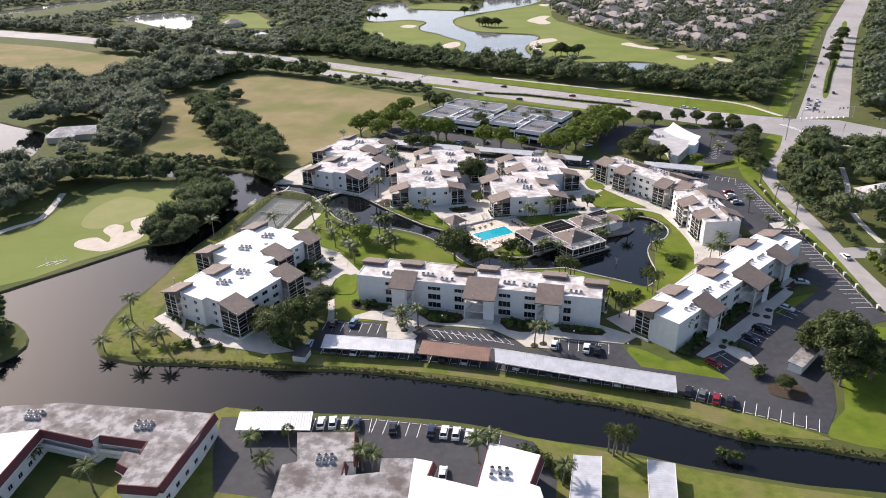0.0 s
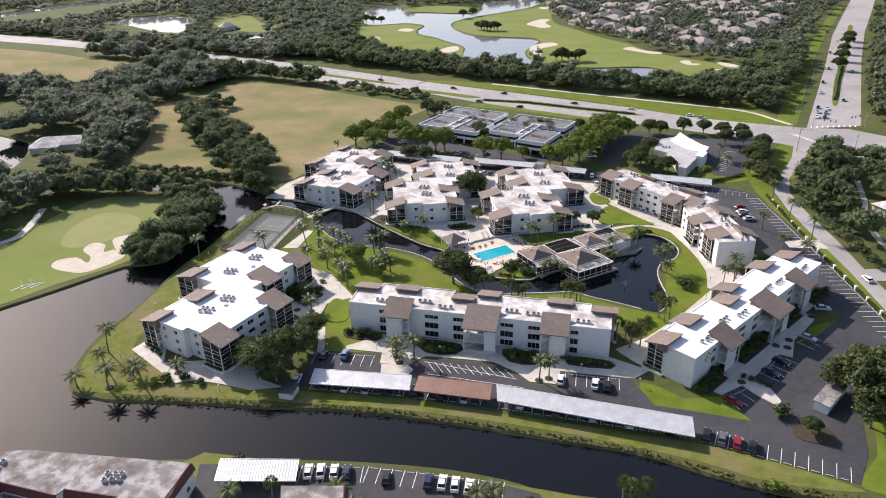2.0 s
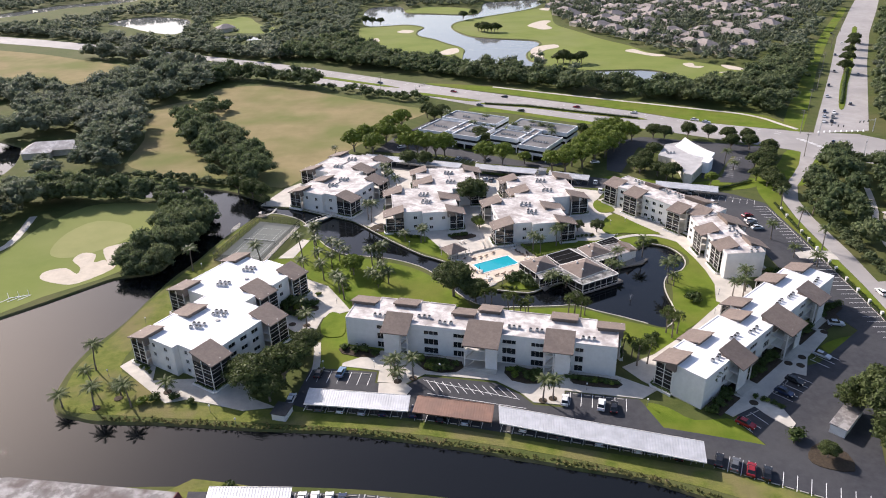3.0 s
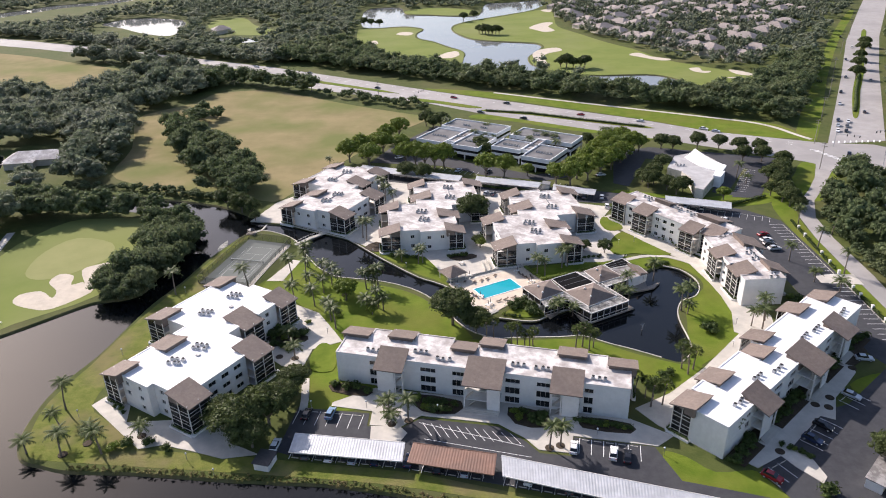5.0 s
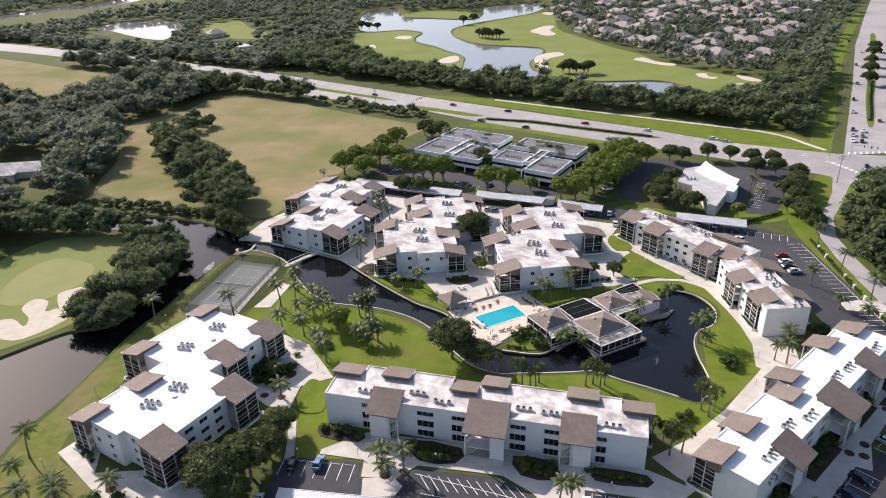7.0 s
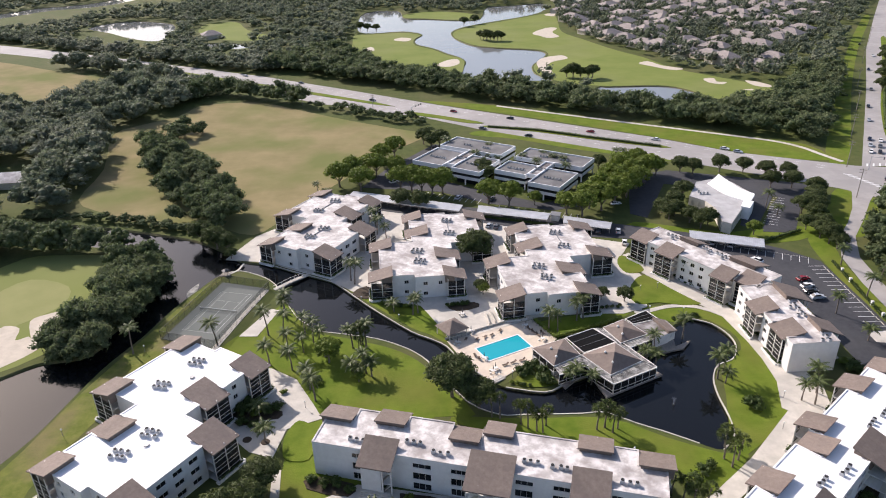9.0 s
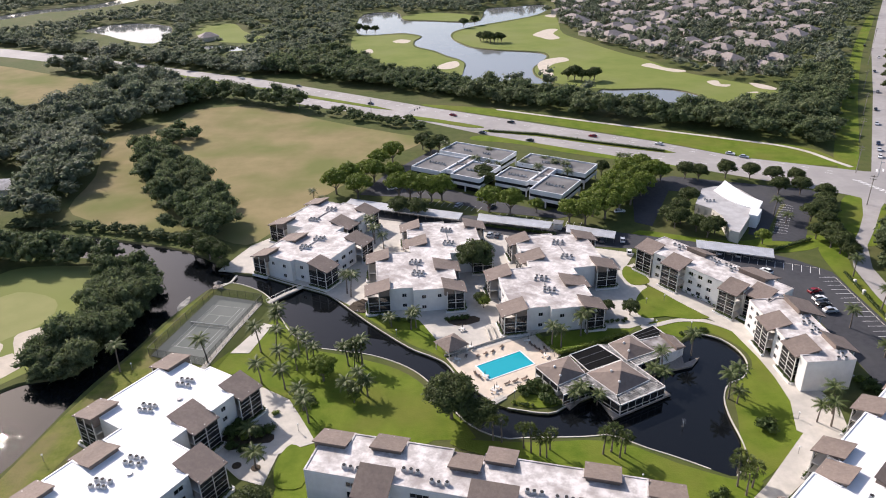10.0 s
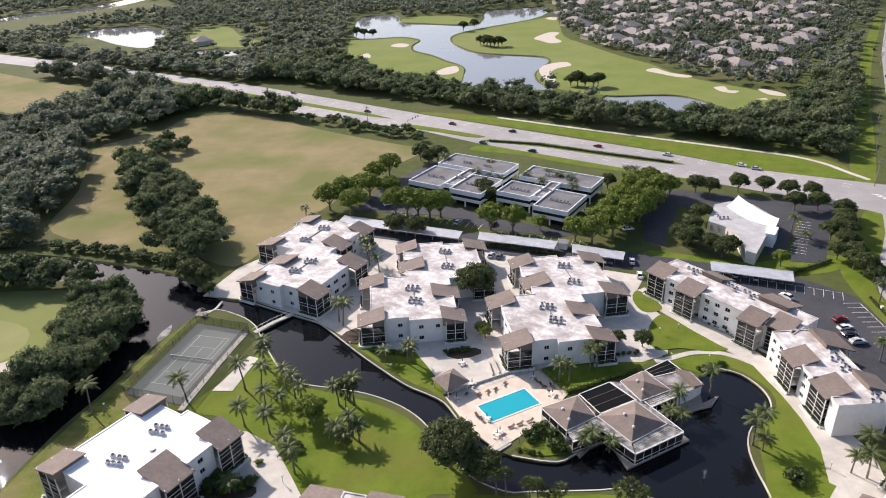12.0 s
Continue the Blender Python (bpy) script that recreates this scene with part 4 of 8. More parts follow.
def long_building(x, y, ang, u0, u1, roof_mat, label, group, h=9.2, towers=LONG_TOWERS):
    """A three storey slab: stair towers with brown roofs in front, screened porches behind. u0, u1: the stretch that is built."""
    b = thing("apartment_building", pose(x, y, 0, rz=ang), label, "apartment building", group)
    floors = 3
    back = []
    for a, d, v in LONG_PORCH:
        lo_, hi_ = max(a, u0), min(d, u1)
        if hi_ - lo_ > 1:
            back.append((lo_, hi_, v + 1.2))
    out = [(u0, 0), (u1, 0)]
    cur = u1
    for a, d, v in reversed(back):
        if d < cur - 0.1:
            out += [(cur, 12.8), (d, 12.8)]
        out += [(d, v), (a, v)]
        cur = a
    if cur > u0 + 0.1:
        out += [(cur, 12.8), (u0, 12.8)]
    clean = [p for i, p in enumerate(out) if p != out[i - 1]]
    rows = []
    for a, d in ((9.1, 11.2), (22.8, 26.9), (31.2, 34.6), (44.8, 48.5), (52.6, 56.0), (64.2, 66.4)):
        if a > u0 + 0.3 and d < u1 - 0.3:
            rows += [(a - u0, d - u0, z, z + w) for z, w in ((0.35, 1.9), (3.15, 1.95), (6.35, 1.3))]
    seg = {0: rows}
    for i in range(1, len(clean)):
        p, q = Vector(clean[i]), Vector(clean[(i + 1) % len(clean)])
        if abs(p.y - q.y) < 0.01 and (p - q).length > 4.5 and p.y > 12:
            ln = (p - q).length
            seg[i] = [(s, s + 1.6, k * 2.9 + 0.9, k * 2.9 + 2.2) for s in np.arange(1.4, ln - 2.5, 3.4).tolist() for k in range(3)]
    body(b, clean, h, seg, roof_mat)
    for a, d, v in LONG_PORCH:
        if a > u0 - 2 and d < u1 + 2:
            shed_roof(b, v, v + 6.6, a, d, h + 1.1, h - 0.75, "v")
            porch(b, max(a + 0.6, u0), min(d - 0.4, u1 + 0.8), v + 1.3, v + 6.0, "n" + ("w" if a < 0 else "") + ("e" if d > 75 else ""), h - 0.9, floors)
    for a, d, vh, vl, w0, w1 in towers:
        if a > u0 and d < u1:
            shed_roof(b, vh, vl, a, d, h + 1.5, h - 1.25, "v")
            bm = bmesh.new()
            box(bm, w0, w1, vl + 1.15, vl + 1.4, -0.2, h - 1.35)
            part("stair_screen_wall", bm, WALL, b, "tall white stair wall")
            for s in ((a + 0.5, d - 0.5) if vl < -4 else ((d - 0.4, w1 + 0.3) if w0 - a < 1.5 else (a + 0.4, w0 - 0.3))):
                po = new("post", box_mesh("tower_post", 0.28, 0.28, h - 1.0, TRIM))
                po.parent, po.location = b, (s, vl + 1.25, -0.2)
            bm = bmesh.new()
            for k in range(1, 3):
                box(bm, a + 0.6, d - 0.6, vl + 1.5, -0.02, k * 2.9 - 0.18, k * 2.9)
            part("landing", bm, TRIM, b)
            for k in range(3):
                bm = bmesh.new()
                xs = (d - 3.0) if w0 - a < 1.5 else (a + 0.7)
                prof = [(xs, k * 2.9 - 0.1)]
                for s in range(14):
                    prof += [(xs + s * 0.17, k * 2.9 + s * 0.2 + 0.02), (xs + (s + 1) * 0.17, k * 2.9 + s * 0.2 + 0.02)]
                prof.append((xs + 14 * 0.17, k * 2.9 + 2.4))
                slab(bm, [(p, vl + 1.5, z) for p, z in prof], (0, 1.1, 0))
                part("stair_flight", bm, CONCRETE, b, "concrete stair flight")
            bm = bmesh.new()
            prof = [(vl - 0.8, 0.0)]
            for s in range(4):
                prof += [(vl - 0.8 + 0.4 * s, 0.17 * (s + 1)), (vl - 0.4 + 0.4 * s, 0.17 * (s + 1))]
            prof += [(vl + 1.4, 0.68), (vl + 1.4, 0.0)]
            slab(bm, [(a + 0.4, p, z) for p, z in prof], (d - a - 0.8, 0, 0))
            part("entrance_steps", bm, CONCRETE, b, "pale concrete entrance steps")
    return b


quad_building(-73.9, 204.0, -29.5, 1, 9.2, 3, ROOFW, "white three storey apartment building with brown roofs on the lake shore", "apartment buildings")
quad_building(-56.7, 317.8, -26.7, 1, 7.8, 2, ROOFD, "white two storey apartment building on the canal edge", "apartment buildings")
quad_building(-14.9, 297.8, 8.1, -1, 7.8, 2, ROOFD, "white two storey apartment building with weathered roof", "apartment buildings")
quad_building(25.2, 286.5, 10.6, -1, 7.8, 2, ROOFD, "white two storey apartment building near the pool", "apartment buildings")
long_building(-36, 193.5, -12.1, 0, 75, ROOFD, "long white apartment building facing the carports", "apartment buildings")
long_building(55.7, 164.3, 43.8, 0, 75, ROOFW, "long white apartment building beside the curved drive", "apartment buildings")
long_building(112.3, 247.4, 127.8, 28.0, 75, ROOFD, "long white apartment building with porches over a lawn", "apartment buildings")
long_building(95.3, 237.5, 95.6, -4.5, 27.0, ROOFD, "short white apartment building joined at an angle", "apartment buildings", towers=[(-0.2, 7.2, 3.2, -3.9, 0.4, 4.6), (17.4, 26.6, 3.4, -5.0, 23.0, 26.0)])


# ---- pool, terrace furniture and clubhouse ----
def line_up(p, q, step):
    p, q = Vector(p), Vector(q)
    n = max(1, round((q - p).length / step))
    return [(p + (q - p) * (i / n)) for i in range(n + 1)]


pool = thing("swimming_pool", pose(8.3, 243.2, 0.18, rz=30.2), "turquoise swimming pool with a pale coping", "swimming pool")
bm = bmesh.new()
box(bm, -7.1, 7.1, -3.45, 3.45, -0.02, 0.03)
part("pool_water", bm, POOLW, pool, "clear turquoise water")
bm = bmesh.new()
for x0, x1, y0, y1 in ((-7.45, 7.45, -3.8, -3.45), (-7.45, 7.45, 3.45, 3.8), (-7.45, -7.1, -3.45, 3.45), (7.1, 7.45, -3.45, 3.45)):
    box(bm, x0, x1, y0, y1, -0.05, 0.1)
part("coping", bm, PAINT, pool, "white pool edge")


def lounger():
    t = thing("sun_lounger", pose(0, 0, 0), "brown strapped sun lounger beside the pool", "sun lounger", "loungers round the pool")
    bm = bmesh.new()
    box(bm, -0.33, 0.33, -0.9, 0.4, 0.3, 0.36)
    part("seat", bm, LOUNGE, t)
    bm = bmesh.new()
    hexa(bm, [(-0.33, 0.4, 0.3), (0.33, 0.4, 0.3), (0.33, 0.95, 0.75), (-0.33, 0.95, 0.75)], [(-0.33, 0.38, 0.36), (0.33, 0.38, 0.36), (0.33, 0.93, 0.81), (-0.33, 0.93, 0.81)])
    part("backrest", bm, LOUNGE, t)
    for x in (-0.3, 0.3):
        for y in (-0.8, 0.5):
            lg = new("leg", box_mesh("lounger_leg", 0.05, 0.05, 0.3, GREY))
            lg.parent, lg.location = t, (x, y, 0)
    return t


def parasol():
    t = thing("patio_table", pose(0, 0, 0), "round white patio table with closed parasol", "table", "tables on the pool terrace")
    bm = bmesh.new()
    bmesh.ops.create_cone(bm, cap_ends=True, segments=16, radius1=0.6, radius2=0.6, depth=0.05, matrix=pose(0, 0, 0.74))
    part("tabletop", bm, TRIM, t)
    bm = bmesh.new()
    tube(bm, [(0, 0, 0), (0, 0, 2.5)], [0.04, 0.03])
    part("pole", bm, GREY, t)
    bm = bmesh.new()
    tube(bm, [(0, 0, 1.2), (0, 0, 1.5), (0, 0, 2.5)], [0.16, 0.13, 0.03])
    part("canopy", bm, surf("parasol_cloth", (0.05, 0.05, 0.055), (0.08, 0.08, 0.085), 3, 0.9), t, "folded dark canopy")
    for k in range(4):
        c = new("chair_seat", box_mesh("patio_seat", 0.45, 0.45, 0.45, TRIM))
        c.parent, c.matrix_local = t, pose(1.0 * math.cos(k * 1.571 + 0.5), 1.0 * math.sin(k * 1.571 + 0.5), 0, rz=math.degrees(k * 1.571 + 0.5))
    return t


lo0 = lounger()
spots = [(-2.5, 247.2, 160), (0.7, 247.2, 155), (3.0, 248.4, 150), (5.0, 249.4, 150), (7.6, 251.9, 150), (8.4, 234.6, -60), (10.6, 235.7, -62), (13.1, 236.8, -58), (16.2, 252.9, 25), (17.4, 251.2, 30), (18.6, 249.6, 28), (20.0, 250.6, 32), (0.0, 239.2, 195), (1.2, 237.6, 190)]
for i, (x, y, a) in enumerate(spots):
    m = pose(x, y, 0.18, rz=a + random.uniform(-8, 8))
    if i:
        copy_thing(lo0, m)
    else:
        lo0.matrix_basis = m
pt0 = parasol()
for i, (x, y) in enumerate(((-5.0, 245.2), (15.4, 254.4), (19.7, 247.1), (4.9, 231.3), (5.6, 232.6), (2.6, 237.4), (-3.6, 260.9), (-1.0, 251.2))):
    m = pose(x, y, 0.15, rz=i * 37)
    if i:
        copy_thing(pt0, m)
    else:
        pt0.matrix_basis = m


def fence(name, pts, h, step, mat, label, group="", rails=2, infill=None):
    """A fence of posts and rails along a plan line."""
    f = thing(name, pose(0, 0, 0), label, "fence", group)
    for a, b in zip(pts, pts[1:]):
        stops = line_up(a, b, step)
        ang = math.degrees(math.atan2(b[1] - a[1], b[0] - a[0]))
        for p in stops[:-1] if b != pts[-1] else stops:
            po = new("post", box_mesh(name + "_post", 0.08, 0.08, h, mat))
            po.parent, po.location = f, (p.x, p.y, 0)
        ln, mid = math.hypot(b[0] - a[0], b[1] - a[1]), ((a[0] + b[0]) / 2, (a[1] + b[1]) / 2)
        for k in range(rails):
            r = new("rail", box_mesh(name + "_rail", ln, 0.06, 0.06, mat))
            r.parent, r.matrix_local = f, pose(*mid, h - 0.06 - k * (h - 0.15) / max(1, rails - 1), rz=ang)
        if infill:
            r = new("mesh_panel", box_mesh(name + "_mesh", ln, 0.015, h - 0.1, infill))
            r.parent, r.matrix_local = f, pose(*mid, 0.05, rz=ang)
    return f


def thin_mesh(name, cover):
    m = bpy.data.materials.new(name)
    m.use_nodes = True
    nt, b = m.node_tree, m.node_tree.nodes["Principled BSDF"]
    b.inputs["Base Color"].default_value = (0.05, 0.06, 0.05, 1)
    tr, ms = nt.nodes.new("ShaderNodeBsdfTransparent"), nt.nodes.new("ShaderNodeMixShader")
    ms.inputs[0].default_value = cover
    nt.links.new(tr.outputs[0], ms.inputs[1])
    nt.links.new(b.outputs[0], ms.inputs[2])
    nt.links.new(ms.outputs[0], nt.nodes["Material Output"].inputs["Surface"])
    return m


CHAIN = thin_mesh("chain_link", 0.22)
fence("pool_fence", [(-7.7, 246.8), (9.7, 256.3), (16.7, 258.4), (22.2, 247.3)], 1.2, 2.2, GREY, "low grey metal fence round the pool terrace")

for a, b, h in (((-8.6, 247.4), (9.4, 257.0), 0.55), ((9.4, 257.0), (16.6, 259.0), 0.55), ((3.4, 262.0), (4.6, 255.4), 0.8), ((5.0, 262.6), (6.4, 256.2), 0.8)):
    bm = bmesh.new()
    beam(bm, (*a, 0.1 + h / 2), (*b, 0.1 + h / 2), 0.28, h)
    tagged(new("terrace_wall", mesh_of(bm, "terrace_wall", CONCRETE)), "low pale wall along the terrace ramp", "wall", "", "structure")

# clubhouse over the pond
CLUBROOF = SHINGLE
deck = thing("clubhouse_deck", pose(0, 0, 0), "weathered deck over the pond on piles", "deck")
for o in ([(17, 237.5), (27, 244), (31, 233), (23.5, 224.5)], [(29, 236), (41, 243), (50, 230.5), (33.5, 220.8)], [(33, 249.5), (51, 258.5), (58, 252), (57, 244), (62, 247), (59, 243), (49, 239.5), (40, 240), (30, 235.5), (26.5, 243.5)]):
    bm = bmesh.new()
    vs = [bm.verts.new((*p, 0.2)) for p in (o if sum(a[0] * b[1] - b[0] * a[1] for a, b in zip(o, o[1:] + o[:1])) > 0 else o[::-1])]
    f = bm.faces.new(vs)
    ex = bmesh.ops.extrude_face_region(bm, geom=[f])
    for v in ex["geom"]:
        if isinstance(v, bmesh.types.BMVert):
            v.co.z = -0.35
    part("platform", bm, WOOD, deck, "grey timber platform")
for x, y in [(24, 225.5), (28, 229.5), (33.8, 221.8), (39, 225), (44, 228), (49, 231), (46, 236), (50, 240.5), (56, 243.5), (61, 246.5), (58, 251)]:
    po = new("pile", box_mesh("pile", 0.35, 0.35, 2.2, WOOD))
    po.parent, po.location = deck, (x, y, -2.0)


EAVEW = surf("weathered_white_wood", (0.20, 0.195, 0.18), (0.46, 0.445, 0.41), 0.7, 0.8, c3=(0.075, 0.072, 0.066), scale3=0.45, amount3=0.95, mix=(0.42, 0.58))


def flat_roof(bm, quad, z0, z1):
    hexa(bm, [(*p, z0) for p in quad], [(*p, z1) for p in quad])


def slats(parent, quad, screened, z=3.45):
    """A slatted eave over the plan quad: boards along its first side, an edge beam and, over the deck, a screened front."""
    a, b, c, d = (Vector(p) for p in quad)
    n = max(3, round(((d - a).length + (c - b).length) / 2 / 0.55))
    for k in range(n):
        s0, s1 = k / n, (k + 0.72) / n
        bm = bmesh.new()
        hexa(bm, [(*(a + (d - a) * s0), z), (*(b + (c - b) * s0), z), (*(b + (c - b) * s1), z), (*(a + (d - a) * s1), z)], [(*(a + (d - a) * s0), z + 0.08), (*(b + (c - b) * s0), z + 0.08), (*(b + (c - b) * s1), z + 0.08), (*(a + (d - a) * s1), z + 0.08)])
        part("slat", bm, EAVEW, parent)
    bm = bmesh.new()
    beam(bm, (d.x, d.y, z - 0.05), (c.x, c.y, z - 0.05), 0.22, 0.3)
    part("edge_beam", bm, TRIM, parent, "white eave beam")
    if not screened:
        return
    m = max(2, round((c - d).length / 2.6))
    for k in range(m + 1):
        v = d + (c - d) * k / m
        po = new("post", box_mesh("eave_post", 0.12, 0.12, 3.2, TRIM))
        po.parent, po.location = parent, (v.x, v.y, 0.2)
    for zz in (0.32, 1.25):
        bm = bmesh.new()
        beam(bm, (d.x, d.y, zz), (c.x, c.y, zz), 0.1, 0.14)
        part("rail", bm, TRIM, parent)
    sc = new("screen", box_mesh("eave_screen", (c - d).length, 0.02, 3.0, SCREEN))
    sc.parent, sc.matrix_local = parent, pose((c.x + d.x) / 2, (c.y + d.y) / 2, 0.25, rz=math.degrees(math.atan2(c.y - d.y, c.x - d.x)))


def pavilion(quad, apex, zr, eaves, over_deck, label):
    """A clubhouse pavilion: hip roof over the plan quad, slatted eaves on some sides, low wall, posts and screens."""
    t = thing("clubhouse_pavilion", pose(0, 0, 0), label, "pavilion", "clubhouse pavilions")
    c = Vector((sum(p[0] for p in quad) / 4, sum(p[1] for p in quad) / 4))
    q = [Vector(p) for p in quad]
    bm = bmesh.new()
    top = bm.verts.new((*apex, zr))
    ring = [bm.verts.new((p.x, p.y, 3.75)) for p in q]
    low = [bm.verts.new((p.x, p.y, 3.5)) for p in q]
    for i in range(4):
        bm.faces.new((ring[i], ring[(i + 1) % 4], top))
        bm.faces.new((low[i], low[(i + 1) % 4], ring[(i + 1) % 4], ring[i]))
    bm.faces.new(low[::-1])
    part("roof", bm, CLUBROOF, t, "brown hipped roof")
    for i in range(4):
        a, b = q[i], q[(i + 1) % 4]
        bm = bmesh.new()
        beam(bm, (a.x, a.y, 3.62), (b.x, b.y, 3.62), 0.16, 0.3)
        part("fascia", bm, TRIM, t)
    for k, e in enumerate(eaves):
        slats(t, e, k < over_deck)
    outer = [c + (p - c) * 0.96 for p in q]
    bm = bmesh.new()
    for i in range(4):
        a, b = outer[i], outer[(i + 1) % 4]
        beam(bm, (a.x, a.y, 0.9), (b.x, b.y, 0.9), 0.16, 1.4)
    part("parapet_wall", bm, WALL, t, "low white wall")
    for i in range(4):
        a, b = outer[i], outer[(i + 1) % 4]
        for k in range(3):
            p = a + (b - a) * k / 3
            po = new("post", box_mesh("pavilion_post", 0.2, 0.2, 3.3, TRIM))
            po.parent, po.location = t, (p.x, p.y, 0.2)
        sc = new("screen", box_mesh("pavilion_screen", (b - a).length, 0.02, 2.0, SCREEN))
        sc.parent, sc.matrix_local = t, pose((a.x + b.x) / 2, (a.y + b.y) / 2, 1.5, rz=math.degrees(math.atan2(b.y - a.y, b.x - a.x)))
    for k in range(2):
        p = Vector(apex) + (q[k] - Vector(apex)) * (0.28 + 0.2 * k)
        bm = bmesh.new()
        bmesh.ops.create_uvsphere(bm, u_segments=10, v_segments=6, radius=0.36, matrix=pose(p.x, p.y, zr - (zr - 3.75) * (0.28 + 0.2 * k) + 0.2))
        part("roof_vent", bm, TRIM, t, "white turbine vent", True)
    return t


pavilion([(15.8, 237.7), (20.9, 229.4), (28.6, 234.5), (25.3, 242.5)], (22.5, 234.1), 5.9, [[(21.0, 229.3), (28.6, 234.4), (30.1, 230.1), (21.9, 225.8)]], 1, "brown hip roofed clubhouse pavilion beside the pool")
pavilion([(28.9, 234.6), (35.1, 225.5), (44.6, 231.9), (39.1, 240.4)], (37.0, 231.8), 6.6, [[(35.3, 225.4), (44.7, 231.8), (47.8, 229.2), (35.4, 222.0)], [(35.0, 225.4), (28.8, 234.4), (28.0, 231.2), (35.2, 222.0)], [(44.8, 232.0), (39.3, 240.4), (41.0, 241.0), (47.9, 229.4)]], 2, "brown hip roofed clubhouse pavilion over the pond")
pavilion([(37.0, 248.3), (40.6, 240.4), (48.9, 244.8), (43.7, 252.7)], (42.2, 245.6), 5.7, [[(40.7, 240.2), (49.0, 244.6), (50.0, 242.7), (42.1, 238.0)], [(40.4, 240.4), (36.8, 248.3), (34.5, 248.3), (39.6, 240.8)]], 1, "smaller brown hip roofed clubhouse pavilion")
BLACK = surf("black_screen", (0.006, 0.006, 0.006), (0.014, 0.014, 0.014), 1.5, 0.9, spec=0.05)
sb = thing("screened_court", pose(0, 0, 0), "flat black screened roofs between the pavilions", "screen enclosure")
for o in ([(25.8, 243.4), (34.2, 248.3), (39.4, 241.2), (29.8, 235.9)], [(44.4, 253.4), (51.5, 258.2), (54.0, 253.4), (46.2, 250.6)]):
    bm = bmesh.new()
    flat_roof(bm, o[::-1], 3.3, 3.36)
    part("roof_screen", bm, BLACK, sb, "black screen roof")
    bm = bmesh.new()
    for a, b in zip(o, o[1:] + o[:1]):
        beam(bm, (*a, 3.42), (*b, 3.42), 0.2)
    part("roof_frame", bm, TRIM, sb)
    for k in (0.33, 0.66):
        a, b = Vector(o[0]) + (Vector(o[3]) - Vector(o[0])) * k, Vector(o[1]) + (Vector(o[2]) - Vector(o[1])) * k
        bm = bmesh.new()
        beam(bm, (a.x, a.y, 3.39), (b.x, b.y, 3.39), 0.07, 0.08)
        part("screen_rib", bm, GREY, sb)
    for p in o:
        po = new("post", box_mesh("pavilion_post", 0.2, 0.2, 3.3, TRIM))
        po.parent, po.location = sb, (*p, 0.1)
an = thing("clubhouse_annex", pose(0, 0, 0), "small white clubhouse annex with a brown roof", "annex")
o = [(50.2, 242.8), (54.8, 245.5), (57.7, 248.0), (56.0, 252.8), (52.0, 253.5), (46.3, 250.3)]
bm = bmesh.new()
for k in range(len(o)):
    a, b = o[k], o[(k + 1) % len(o)]
    wall_face(bm, a, b, 0.1, 3.4, [(0.8, min(2.2, math.dist(a, b) - 0.5), 1.2, 2.5)] if math.dist(a, b) > 3 else [])
part("wall", bm, WALL, an)
bm = bmesh.new()
flat_top(bm, o, 3.35)
part("roof", bm, ROOFS, an, "stained grey flat roof")
bm = bmesh.new()
hexa(bm, [(52.2, 253.0, 3.4), (54.9, 245.4, 3.4), (58.2, 247.8, 2.9), (56.4, 253.2, 2.9)], [(52.2, 253.0, 4.4), (54.9, 245.4, 4.4), (58.2, 247.8, 3.1), (56.4, 253.2, 3.1)])
part("sloping_roof", bm, SHINGLE, an, "brown sloping roof")
gz = thing("gazebo", pose(-6.6, 250.2, 0.1, rz=38), "small brown roofed gazebo beside the pool fence", "gazebo")
bm = bmesh.new()
bmesh.ops.create_cone(bm, cap_ends=True, segments=4, radius1=5.2, radius2=0.05, depth=2.2, matrix=pose(0, 0, 3.8, rz=45))
part("roof", bm, SHINGLE, gz, "brown pyramid roof")
for x in (-3.1, 3.1):
    for y in (-3.1, 3.1):
        po = new("post", box_mesh("gazebo_post", 0.22, 0.22, 2.75, TRIM))
        po.parent, po.location = gz, (x, y, 0)
bm = bmesh.new()
box(bm, -1.8, 1.8, -0.5, 0.5, 0, 0.95)
part("counter", bm, TRIM, gz)


def bridge(p, q, w, label):
    t = thing("footbridge", pose(0, 0, 0), label, "footbridge", "footbridges")
    a, b = Vector(p), Vector(q)
    d = (b - a).normalized()
    s = Vector((-d.y, d.x)) * w / 2
    bm = bmesh.new()
    mid = (a + b) / 2
    hexa(bm, [(*(a - s), -0.1), (*(mid - s), 0.2), (*(mid + s), 0.2), (*(a + s), -0.1)], [(*(a - s), 0.22), (*(mid - s), 0.5), (*(mid + s), 0.5), (*(a + s), 0.22)])
    hexa(bm, [(*(mid - s), 0.2), (*(b - s), -0.1), (*(b + s), -0.1), (*(mid + s), 0.2)], [(*(mid - s), 0.5), (*(b - s), 0.22), (*(b + s), 0.22), (*(mid + s), 0.5)])
    part("deck", bm, CONCRETE, t)
    for k in (-1, 1):
        bm = bmesh.new()
        beam(bm, (*(a + s * k), 1.15), (*(mid + s * k), 1.45), 0.08)
        beam(bm, (*(mid + s * k), 1.45), (*(b + s * k), 1.15), 0.08)
        part("handrail", bm, TRIM, t)
        for i in range(9):
            c = a + (b - a) * i / 8 + s * k
            po = new("baluster", box_mesh("baluster", 0.06, 0.06, 1.0, TRIM))
            po.parent, po.location = t, (c.x, c.y, 0.2 + 0.28 * (1 - abs(i - 4) / 4))
    return t


